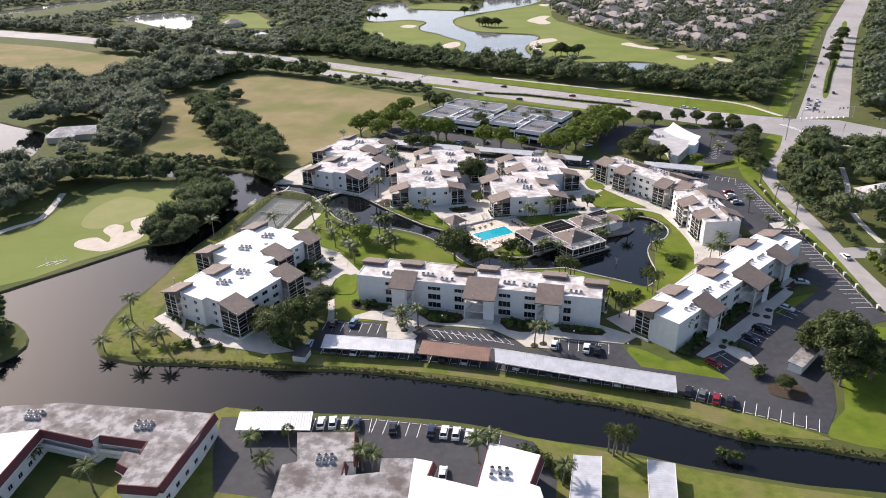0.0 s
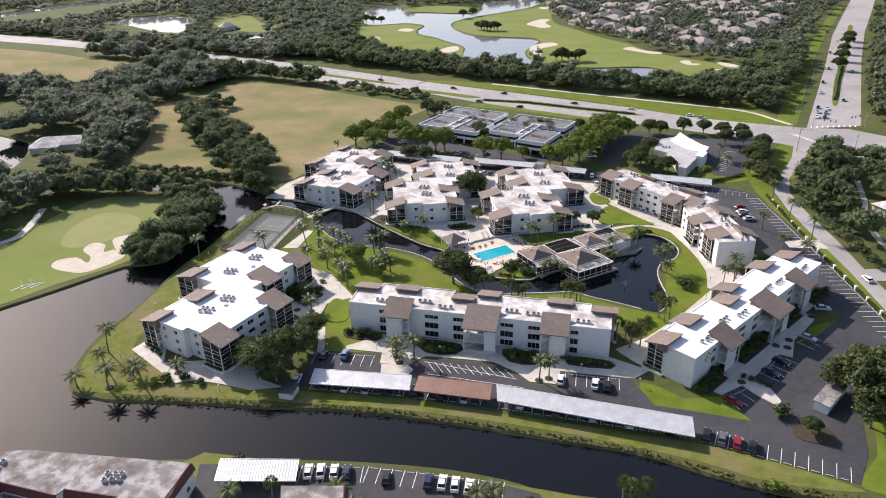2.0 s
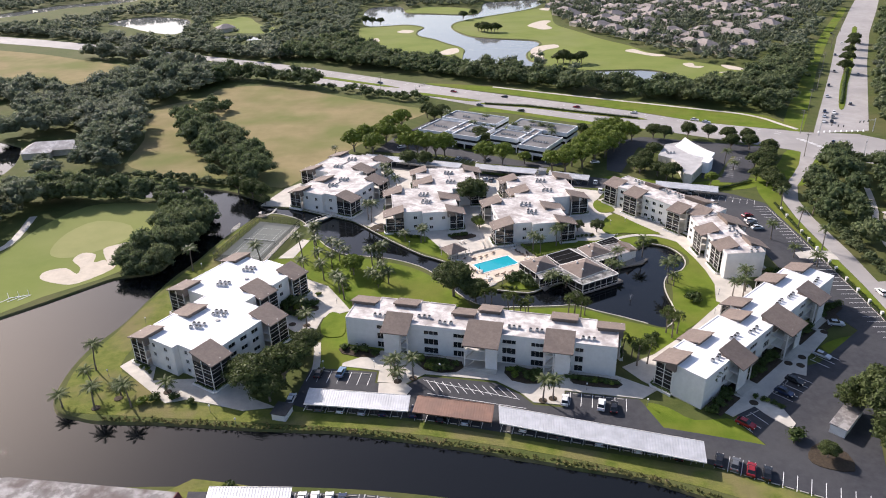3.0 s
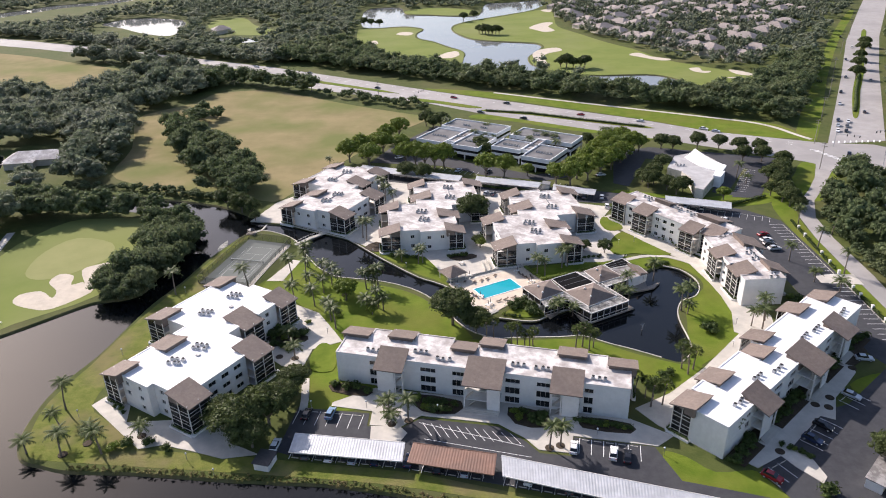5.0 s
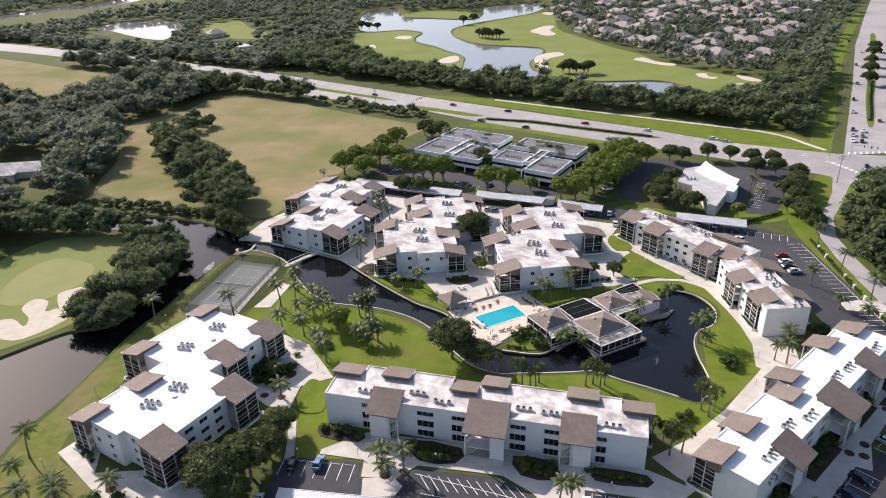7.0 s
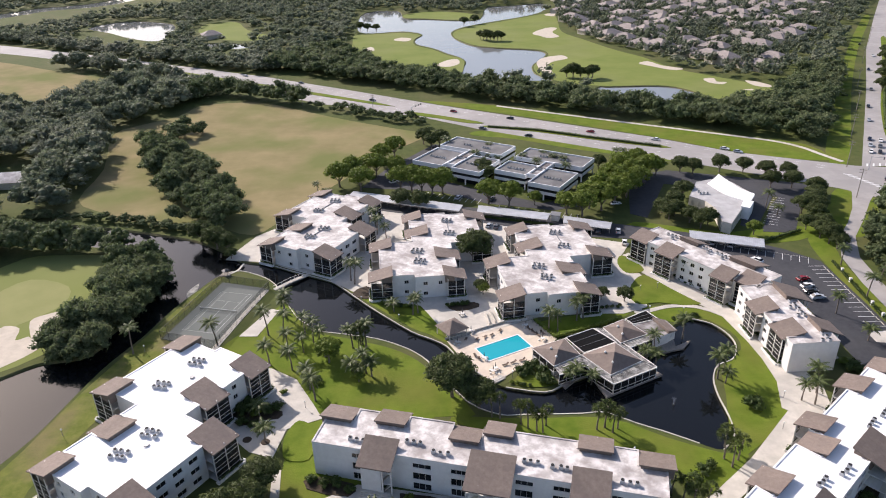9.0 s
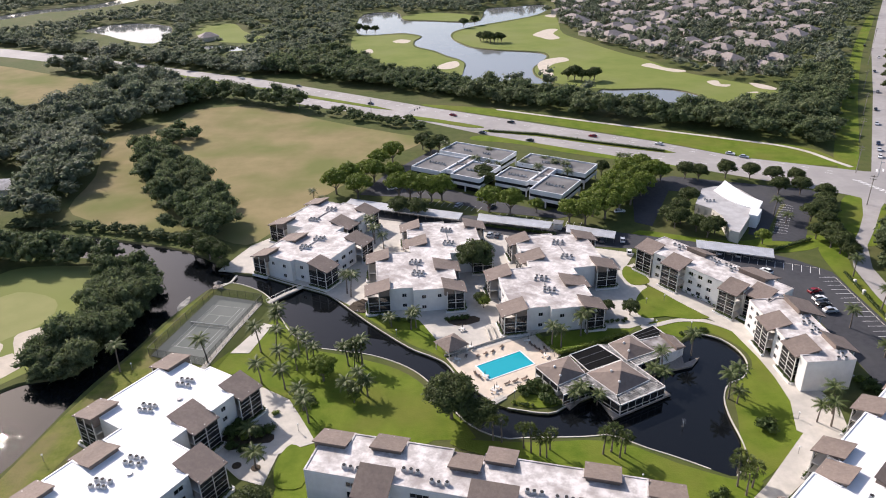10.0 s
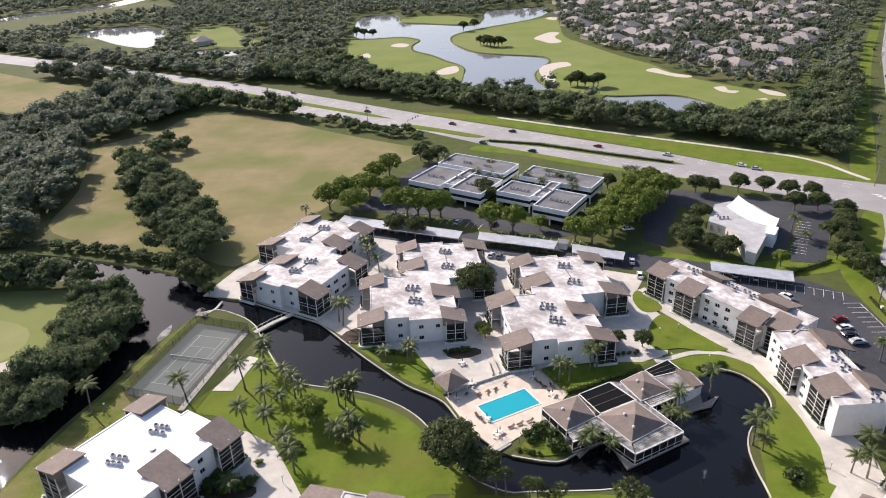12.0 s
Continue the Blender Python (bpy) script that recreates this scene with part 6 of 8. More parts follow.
office(-28, 389, -30, [(0, 16, 0, 22, ROOFG), (21, 36, 0, 20, ROOFG), (-1, 33, 26, 42, ROOFG), (16, 21, 4, 26, ROOFS)], "white banded two storey office building with dark windows")
office(10, 375, -30, [(0, 15.5, 0, 14, ROOFG), (20, 34.8, -7.2, 13.2, ROOFG), (0, 33.6, 21, 36, ROOFG), (15.5, 20, 2, 21, ROOFS)], "white banded two storey office building with gravel roofs")

bank = thing("bank_building", pose(0, 0, 0), "pale bank building with a white curved sail roof", "bank building")
o = [(89.5, 348), (94.4, 342.4), (96.1, 334.5), (94.6, 322), (97.2, 319.6), (107.5, 336.5), (116, 349), (112, 364), (104, 367.5), (97, 364.5)]
bm = bmesh.new()
for k in range(len(o)):
    a, b = o[k], o[(k + 1) % len(o)]
    ln = math.dist(a, b)
    wall_face(bm, a, b, 0, 4.5, [(s, s + 1.5, 0.8, 3.2) for s in np.arange(1.2, ln - 2.0, 3.0).tolist()] if ln > 6 else [])
part("wall", bm, surf("cream_stucco", (0.56, 0.52, 0.44), (0.64, 0.60, 0.51), 0.6, 0.85, 0.05, (0.48, 0.44, 0.37), 0.2, 0.5), bank, "cream stucco wall")
bm = bmesh.new()
flat_top(bm, o, 4.4)
part("roof", bm, surf("pale_gravel_roof", (0.36, 0.35, 0.34), (0.46, 0.45, 0.44), 0.3, 0.85, 0.06, (0.27, 0.26, 0.25), 0.12, 0.6), bank, "pale grey flat roof")
bm = bmesh.new()
rows = []
low_edge = curve([(101, 362), (103.4, 352), (106.6, 345.6), (111.6, 340.6)], 4, False)
high_edge = curve([(107, 367), (109.8, 359), (112.2, 353), (115.6, 347)], 4, False)
for i, (p, q) in enumerate(zip(low_edge, high_edge)):
    s = i / (len(low_edge) - 1)
    crest = 7.2 - 4.0 * s + 2.4 * s * s
    row = []
    for j in range(6):
        w = j / 5
        c = Vector(p) * (1 - w) + Vector(q) * w
        row.append(bm.verts.new((c.x, c.y, 4.7 + (crest - 4.7) * w ** 1.6)))
    rows.append(row)
for a, b in zip(rows, rows[1:]):
    for j in range(5):
        bm.faces.new((a[j], a[j + 1], b[j + 1], b[j]))
ex = bmesh.ops.extrude_face_region(bm, geom=bm.faces[:])
for v in ex["geom"]:
    if isinstance(v, bmesh.types.BMVert):
        v.co.z = 4.35
part("sail_roof", bm, ROOFW, bank, "white curved sail roof")
bm = bmesh.new()
hexa(bm, [(108.7, 333.1, 0), (112.8, 340, 0), (109.4, 342, 0), (105.9, 335.1, 0)], [(108.7, 333.1, 5.2), (112.8, 340, 5.2), (109.4, 342, 5.2), (105.9, 335.1, 5.2)])
part("tower", bm, ROOFW, bank, "small white tower")
ac_group(pose(96, 351, 0), 0, 0, 4.4, 4)


def courtyard_building(name_label, bodies, eaves, walk_sides, roofs):
    """A two storey building with a maroon mansard along some of its eaves and open galleries."""
    t = thing("apartment_building", pose(0, 0, 0), name_label, "apartment building", "red roofed buildings")
    for o, rm in zip(bodies, roofs):
        bm = bmesh.new()
        n = len(o)
        for k in range(n):
            a, b = o[k], o[(k + 1) % n]
            ln = math.dist(a, b)
            hs = [(s, s + 1.5, z, z + 1.4) for s in np.arange(1.6, ln - 2.4, 3.6).tolist() for z in (0.9, 3.9)] if ln > 5 else []
            wall_face(bm, a, b, 0, 6.2, hs)
            d = (Vector(b) - Vector(a)).normalized()
            for s0, s1, za, zb in hs:
                fm, pm = window_meshes(s1 - s0, zb - za, 1)
                q = Vector(a) + d * s0
                w = new("window", fm)
                w.parent, w.matrix_local = t, pose(q.x - d.y * 0.1, q.y + d.x * 0.1, za, rz=math.degrees(math.atan2(d.y, d.x)))
                pn = new("pane", pm)
                pn.parent = w
        wl = new("wall", mesh_of(bm, "wall", WALL, tidy=False))
        wl.parent = t
        bm = bmesh.new()
        f = bm.faces.new([bm.verts.new((*p, 6.55)) for p in o])
        ex = bmesh.ops.extrude_face_region(bm, geom=[f])
        for v in ex["geom"]:
            if isinstance(v, bmesh.types.BMVert):
                v.co.z = 6.2
        part("roof", bm, rm, t, "stained flat roof" if rm is ROOFS else "white flat roof")
    for a, b in eaves:
        a, b = Vector(a), Vector(b)
        d = (b - a).normalized()
        s = Vector((d.y, -d.x))
        bm = bmesh.new()
        hexa(bm, [(*(a + s * 0.02), 5.0), (*(b + s * 0.02), 5.0), (*(b + s * 1.0), 5.0), (*(a + s * 1.0), 5.0)], [(*(a + s * 0.02), 6.7), (*(b + s * 0.02), 6.7), (*(b + s * 0.25), 6.7), (*(a + s * 0.25), 6.7)])
        part("mansard", bm, RED, t, "maroon shingled mansard")
        bm = bmesh.new()
        beam(bm, (*(a + s * 1.0), 4.95), (*(b + s * 1.0), 4.95), 0.12, 0.16)
        part("gutter", bm, TRIM, t)
    for a, b in walk_sides:
        a, b = Vector(a), Vector(b)
        d = (b - a).normalized()
        s = Vector((d.y, -d.x))
        bm = bmesh.new()
        hexa(bm, [(*a, 2.8), (*b, 2.8), (*(b + s * 1.6), 2.8), (*(a + s * 1.6), 2.8)], [(*a, 3.0), (*b, 3.0), (*(b + s * 1.6), 3.0), (*(a + s * 1.6), 3.0)])
        part("gallery", bm, CONCRETE, t)
        bm = bmesh.new()
        beam(bm, (*(a + s * 1.55), 3.5), (*(b + s * 1.55), 3.5), 0.1, 1.0)
        part("gallery_rail", bm, TRIM, t)
    return t


courtyard_building("two storey courtyard building with maroon mansard and stained roof",
                   [[(-111.9, 121.6), (-99, 124.1), (-85.1, 120.5), (-84.1, 122.2), (-72.2, 120.2), (-61.5, 121.3), (-60.6, 129.8), (-98.1, 133.7), (-113, 132.2)], [(-73.1, 107.3), (-64.5, 106.6), (-61.5, 121.3), (-72.2, 120.2), (-72.2, 116.1), (-76.1, 117.1), (-76.1, 113.6), (-73.1, 112)], [(-113.7, 99.5), (-99.8, 101.6), (-99, 124.1), (-111.9, 121.6)]],
                   [((-99, 124.1), (-85.1, 120.5)), ((-84.1, 122.2), (-72.2, 120.2)), ((-72.2, 120.2), (-72.2, 116.1)), ((-64.5, 106.6), (-60.6, 129.8)), ((-73.1, 107.3), (-64.5, 106.6)), ((-76.1, 113.6), (-73.1, 112)), ((-99.8, 101.6), (-99, 124.1))], [((-99, 124.1), (-85.1, 120.5)), ((-84.1, 122.2), (-72.2, 120.2))], [ROOFS, ROOFS, ROOFW])
courtyard_building("two storey building with maroon mansard, grey and white roofs",
                   [[(-40.2, 93.8), (-13.4, 94), (-12.6, 115.4), (-19.6, 115.4), (-19.5, 111.3), (-26.5, 110.2), (-27.5, 114.3), (-25.5, 114.3), (-26.6, 123.5), (-39.5, 123.4), (-37.4, 114.3), (-40.4, 113.2)], [(-13.4, 94), (15.4, 92.1), (13.3, 107.4), (11.3, 108.4), (14.2, 116.6), (3.2, 120.6), (0.4, 107.3), (-9.6, 110.4), (-8.6, 114.4), (-12.6, 115.4)]],
                   [((-25.5, 114.3), (-26.6, 123.5)), ((-27.5, 110.4), (-27.5, 114.3)), ((-9.6, 110.4), (-8.6, 114.4)), ((0.4, 107.3), (3.2, 120.6)), ((11.3, 108.4), (14.2, 116.6))], [], [ROOFS, ROOFW])
ac_group(pose(-31.5, 114.8, 0), 0, 0, 6.55, 6)
ac_group(pose(5.3, 111, 0), 0, 0, 6.55, 6)
ac_group(pose(-75.2, 125.3, 0), 0, 0, 6.55, 6)
ac_group(pose(-103, 128.8, 0), 0, 0, 6.55, 6)


def house(x, y, ang, w, d, h, label, mat=None, group="houses by the golf course"):
    t = thing("house", pose(x, y, 0, rz=ang), label, "house", group)
    bm = bmesh.new()
    for u0, u1, v0, v1 in ((-w / 2, w / 2, -d / 2, d / 2), (-w / 2 + 1, 0, -d / 2 - 4, -d / 2)):
        for a, b in (((u0, v0), (u1, v0)), ((u1, v0), (u1, v1)), ((u1, v1), (u0, v1)), ((u0, v1), (u0, v0))):
            ln = math.dist(a, b)
            wall_face(bm, a, b, 0, h, [(s, s + 1.4, 0.9, 2.2) for s in np.arange(1.2, ln - 2, 3.2).tolist()])
    part("wall", bm, surf_cream, t)
    for u0, u1, v0, v1 in ((-w / 2 - 0.7, w / 2 + 0.7, -d / 2 - 0.7, d / 2 + 0.7), (-w / 2 + 0.4, 0.6, -d / 2 - 4.6, -d / 2 + 2)):
        bm = bmesh.new()
        k = min(u1 - u0, v1 - v0) / 2 * 0.95
        r = [bm.verts.new(p) for p in ((u0, v0, h), (u1, v0, h), (u1, v1, h), (u0, v1, h))]
        if u1 - u0 > v1 - v0:
            a, b = bm.verts.new((u0 + k, (v0 + v1) / 2, h + k * 0.5)), bm.verts.new((u1 - k, (v0 + v1) / 2, h + k * 0.5))
            fs = ((r[0], r[1], b, a), (r[1], r[2], b), (r[2], r[3], a, b), (r[3], r[0], a))
        else:
            a, b = bm.verts.new(((u0 + u1) / 2, v0 + k, h + k * 0.5)), bm.verts.new(((u0 + u1) / 2, v1 - k, h + k * 0.5))
            fs = ((r[0], r[1], a), (r[1], r[2], b, a), (r[2], r[3], b), (r[3], r[0], a, b))
        for f in fs:
            bm.faces.new(f)
        bm.faces.new(r[::-1])
        part("roof", bm, mat or TILE, t, "tiled hip roof")
    return t


surf_cream = surf("cream_house_wall", (0.50, 0.44, 0.35), (0.60, 0.54, 0.44), 0.6, 0.85)
HOUSES = []
hr = random.Random(12)
HOUSE_ZONE = [(114, 757), (199, 605), (220, 614), (265, 685), (338, 803), (430, 968), (460, 1110), (122, 1110), (100, 870)]
for row in range(11):
    for i in range(-20, 9):
        u, v = i * 24 + hr.uniform(-6, 6) + (row % 2) * 9, 10 + row * 33 + hr.uniform(-7, 7)
        x, y = 122 + 0.489 * u + 0.872 * v, 756 - 0.872 * u + 0.489 * v
        if inside((x, y), HOUSE_ZONE) and (row == 0 or hr.random() < 0.8):
            HOUSES.append((x, y, -61 + hr.choice((0, 0, 90)) + hr.uniform(-14, 14)))
for x, y, a in HOUSES:
    house(x, y, a, hr.uniform(19, 24), hr.uniform(14, 17), hr.choice((3.6, 3.6, 5.6)), "cream house with a terracotta hip roof among trees")
house(-221, 378, 10, 30, 12, 3.4, "long low white roofed house among trees", ROOFD, "houses among trees")
house(-262, 800, 30, 18, 14, 4, "terracotta roofed clubhouse by a small lake", None, "houses among trees")
house(168, 275, 20, 16, 12, 3.6, "cream house beside the side road", ROOFD, "houses among trees")
house(205, 300, 40, 18, 12, 3.6, "cream house among trees by the crossroads", None, "houses among trees")

# ---- lamps, poles and signals ----
def garden_lamp():
    t = thing("garden_lamp", pose(0, 0, 0), "short white garden lamp with a round globe", "lamp", "garden lamps")
    bm = bmesh.new()
    tube(bm, [(0, 0, 0), (0, 0, 1.9)], [0.06, 0.05])
    part("pole", bm, GREY, t)
    bm = bmesh.new()
    bmesh.ops.create_uvsphere(bm, u_segments=12, v_segments=8, radius=0.24, matrix=pose(0, 0, 2.1))
    part("globe", bm, PAINT, t, "white globe", True)
    return t


gl0 = garden_lamp()
for i, (x, y) in enumerate(((-59, 229), (-43, 216), (-68, 236), (-100, 205), (-95, 241), (-99, 178), (-41, 182), (-80, 174), (-42.6, 186), (-27, 182), (-9, 180.5), (29, 172), (43, 165.6), (73, 209), (78, 221), (76, 198), (54, 263), (36, 200), (-23, 258), (-36, 269), (64, 262), (54, 276), (60, 278), (-58, 158), (10, 229), (-66, 163), (-20, 205.5), (6, 206))):
    if i:
        copy_thing(gl0, pose(x, y, 0.05))
    else:
        gl0.matrix_basis = pose(x, y, 0.05)


def utility_pole():
    t = thing("utility_pole", pose(0, 0, 0), "tall wooden utility pole with cross arms", "utility pole", "utility poles")
    bm = bmesh.new()
    tube(bm, [(0, 0, 0), (0, 0, 13)], [0.2, 0.13])
    part("pole", bm, WOOD, t)
    for z in (12.2, 11.0):
        bm = bmesh.new()
        box(bm, -1.3, 1.3, -0.08, 0.08, z, z + 0.15)
        part("cross_arm", bm, WOOD, t)
        for x in (-1.1, -0.5, 0.5, 1.1):
            ins = new("insulator", box_mesh("insulator", 0.12, 0.12, 0.22, GREY))
            ins.parent, ins.location = t, (x, 0, z + 0.15)
    return t


up0 = utility_pole()
poles = [(176, 394), (200, 440), (228, 492), (258, 552), (300, 630), (350, 720), (162, 356), (-171, 556), (-60, 496), (-110, 524), (-260, 628), (207, 352)]
for i, (x, y) in enumerate(poles):
    if i:
        copy_thing(up0, pose(x, y, 0, rz=-28 + 10 * (i % 2)))
    else:
        up0.matrix_basis = pose(x, y, 0, rz=-28)


def signal_mast():
    t = thing("traffic_signal", pose(0, 0, 0), "grey mast arm traffic signal at the crossroads", "traffic signal", "traffic signals")
    bm = bmesh.new()
    tube(bm, [(0, 0, 0), (0, 0, 7.2)], [0.2, 0.14])
    part("mast", bm, METAL, t)
    bm = bmesh.new()
    tube(bm, [(0, 0, 6.4), (6, 0, 6.9), (11, 0, 7.1)], [0.12, 0.09, 0.06])
    part("arm", bm, METAL, t)
    for x in (5, 8, 10.5):
        h = new("signal_head", box_mesh("signal_head", 0.4, 0.35, 1.1, DARK))
        h.parent, h.location = t, (x, 0, 5.9)
    return t


ts0 = signal_mast()
for i, (x, y, a) in enumerate(((184, 390, -30), (215, 396, 200), (188, 352, 60), (222, 366, 150), (-36, 488, 60))):
    if i:
        copy_thing(ts0, pose(x, y, 0, rz=a))
    else:
        ts0.matrix_basis = pose(x, y, 0, rz=a)

# crossing stripes and lane lines on the highway
marks = tagged(new("road_marking", None), "white lane lines and crossing stripes", "road marking", "", "structure")
for i in range(9):
    p = Vector((172, 384)) + Vector((1.0, -2.6)) * i
    o = new("stripe", box_mesh("stripe", 4.0, 0.7, 0.012, PAINT))
    o.parent, o.matrix_local = marks, pose(p.x, p.y, 0.07, rz=-30)
    p = Vector((187, 397)) + Vector((3.0, 0.1)) * i
    o = new("stripe", box_mesh("stripe", 4.0, 0.7, 0.012, PAINT))
    o.parent, o.matrix_local = marks, pose(p.x, p.y, 0.07, rz=62)
for off in (6.5, 10.2, 25, 28.8):
    for i in range(34):
        s = i / 33
        p = Vector((150, 372)) * (1 - s) + Vector((-140, 556)) * s + Vector((0.53, 0.85)) * (off + 1.0)
        o = new("lane_line", box_mesh("lane_line", 3.2, 0.16, 0.012, PAINT))
        o.parent, o.matrix_local = marks, pose(p.x, p.y, 0.056, rz=-32.4)

# refuse enclosure and small sheds
def shed(x, y, ang, w, d, h, label, roof):
    t = thing("shed", pose(x, y, 0, rz=ang), label, "shed", "sheds")
    bm = bmesh.new()
    for a, b in (((-w / 2, -d / 2), (w / 2, -d / 2)), ((w / 2, -d / 2), (w / 2, d / 2)), ((w / 2, d / 2), (-w / 2, d / 2)), ((-w / 2, d / 2), (-w / 2, -d / 2))):
        wall_face(bm, a, b, 0, h, [(0.6, 1.6, 0.1, min(2.1, h - 0.2))] if a[1] < b[1] else [])
    part("wall", bm, WALL, t)
    bm = bmesh.new()
    hexa(bm, [(-w / 2 - 0.3, -d / 2 - 0.3, h), (w / 2 + 0.3, -d / 2 - 0.3, h), (w / 2 + 0.3, d / 2 + 0.3, h), (-w / 2 - 0.3, d / 2 + 0.3, h)], [(-w / 2 - 0.3, -d / 2 - 0.3, h + 0.15), (w / 2 + 0.3, -d / 2 - 0.3, h + 0.15), (w / 2 + 0.3, d / 2 + 0.3, h + 0.3), (-w / 2 - 0.3, d / 2 + 0.3, h + 0.3)])
    part("roof", bm, roof, t)


shed(-47.4, 161.8, -12, 3.6, 4.2, 2.0, "white walled refuse enclosure beside the carport", DARK)
shed(88.2, 159.4, 46, 12, 3.4, 2.5, "pale utility building under a large tree", ROOFS)
shed(33.2, 334.6, -18, 3.2, 3.2, 2.4, "small pale shed between the carports", GREY)

mk = thing("practice_frame", pose(-150, 222, 0.05, rz=20), "white practice frame of posts on the fairway", "golf frame")
for k in range(3):
    po = new("post", box_mesh("frame_post", 0.16, 0.16, 2.0, PAINT))
    po.parent, po.location = mk, (k * 3.0 - 3, 0, 0)
    br = new("ground_bar", box_mesh("ground_bar", 0.22, 4.4, 0.1, PAINT))
    br.parent, br.matrix_local = mk, pose(k * 3.0 - 4.2, -1.4, 0, rz=-55)
bm = bmesh.new()
box(bm, -3.4, 3.4, -0.1, 0.1, 0.0, 0.14)
part("base_bar", bm, PAINT, mk)

ft = thing("fountain", pose(62 - 12, 219, -0.6), "small water jet in the pond", "fountain")
SPRAY = surf("spray", (0.5, 0.52, 0.55), (0.6, 0.62, 0.65), 3, 0.4, through_light=0.5)
for k in range(5):
    bm = bmesh.new()
    a = k * 1.257
    tube(bm, [(0, 0, 0), (0.12 * math.cos(a), 0.12 * math.sin(a), 1.6), (0.4 * math.cos(a), 0.4 * math.sin(a), 2.2), (0.75 * math.cos(a), 0.75 * math.sin(a), 1.2)], [0.04, 0.035, 0.03, 0.01], 5)
    part("jet", bm, SPRAY, ft)
bm = bmesh.new()
bmesh.ops.create_cone(bm, cap_ends=True, segments=12, radius1=0.4, radius2=0.3, depth=0.2, matrix=pose(0, 0, 0.05))
part("float", bm, DARK, ft)


def gate_pillar():
    t = thing("pillar", pose(0, 0, 0), "short white stucco pillar in a clipped hedge", "pillar", "hedge pillars")
    bm = bmesh.new()
    box(bm, -0.35, 0.35, -0.35, 0.35, 0, 1.3)
    part("shaft", bm, WALL, t)
    bm = bmesh.new()
    hexa(bm, [(-0.45, -0.45, 1.3), (0.45, -0.45, 1.3), (0.45, 0.45, 1.3), (-0.45, 0.45, 1.3)], [(-0.38, -0.38, 1.5), (0.38, -0.38, 1.5), (0.38, 0.38, 1.5), (-0.38, 0.38, 1.5)])
    part("cap", bm, TRIM, t)
    return t


gp0 = gate_pillar()
for i, (x, y) in enumerate(((124.4, 289), (123.8, 282), (123.2, 267), (122.8, 260), (122.4, 252.5), (121.9, 242), (121.8, 237), (121.8, 229.6), (121.8, 222.2), (121.8, 215.2), (121.8, 208), (121.8, 200), (121.8, 187))):
    if i:
        copy_thing(gp0, pose(x, y, 0.04))
    else:
        gp0.matrix_basis = pose(x, y, 0.04)


# ---- trees ----
def crown_lobes(rs, n, R, H, low, fat=1.0):
    """Lobes spread over a dome of radius R between the heights low and H."""
    out = [(0, 0, low + (H - low) * 0.5, R * 0.62)]
    for i in range(n):
        a, t = i * 2.4 + rs.uniform(-0.4, 0.4), math.sqrt((i + 0.6) / n)
        rad = R * 0.78 * t * rs.uniform(0.85, 1.12)
        z = low + (H - low) * (0.28 + 0.62 * math.sqrt(max(0, 1 - t * t * 0.92))) * rs.uniform(0.86, 1.06)
        out.append((rad * math.cos(a), rad * math.sin(a), z, R * rs.uniform(0.20, 0.34) * fat))
    return out


def broad_tree(seed, R, H, mat, label, leaves=4700, leaf=0.375, n=48):
    rs = np.random.RandomState(seed)
    t = thing("tree", pose(0, 0, 0), label, "tree", "trees")
    low = H * 0.2
    lobes = crown_lobes(rs, n, R, H * 0.95, low, 0.8)
    cr = new("crown", mesh_from("crown", *lobes_cloud(rs, lobes, leaves, leaf), mat))
    cr.parent = t
    bm = bmesh.new()
    tube(bm, [(0, 0, -0.1), (0.1, 0.05, H * 0.2), (0.2, -0.1, H * 0.45)], [0.05 * R + 0.1, 0.04 * R + 0.06, 0.1])
    for k in range(5):
        a = k * 1.257 + seed
        tube(bm, [(0.1, 0, H * 0.2), (R * 0.3 * math.cos(a), R * 0.3 * math.sin(a), H * 0.42), (R * 0.6 * math.cos(a), R * 0.6 * math.sin(a), H * 0.6)], [0.03 * R, 0.02 * R, 0.04], 5)
    part("trunk", bm, BARK, t)
    return t


def frond(vs, ts, base, az, up, ln, droop, rs, width=0.75):
    """One feather frond with drooping leaflets."""
    n = 9
    pts = []
    for i in range(n + 1):
        s = i / n
        r = ln * s
        pts.append(np.array(base) + np.array([math.cos(az) * r * math.cos(up * (1 - s)), math.sin(az) * r * math.cos(up * (1 - s)), ln * (math.sin(up) * s * 0.9 - droop * s * s)]))
    side = np.array([-math.sin(az), math.cos(az), 0])
    for i in range(n):
        w = width * math.sin(0.35 + 2.6 * (i + 1) / (n + 1)) * rs.uniform(0.85, 1.15)
        for sg in (-1, 1):
            k = len(vs)
            tip = (pts[i] + pts[i + 1]) / 2 + side * sg * w + (pts[i + 1] - pts[i]) * 0.7 - np.array([0, 0, w * 0.45])
            vs += [pts[i], pts[i + 1], tip]
            ts.append((k, k + 1, k + 2))


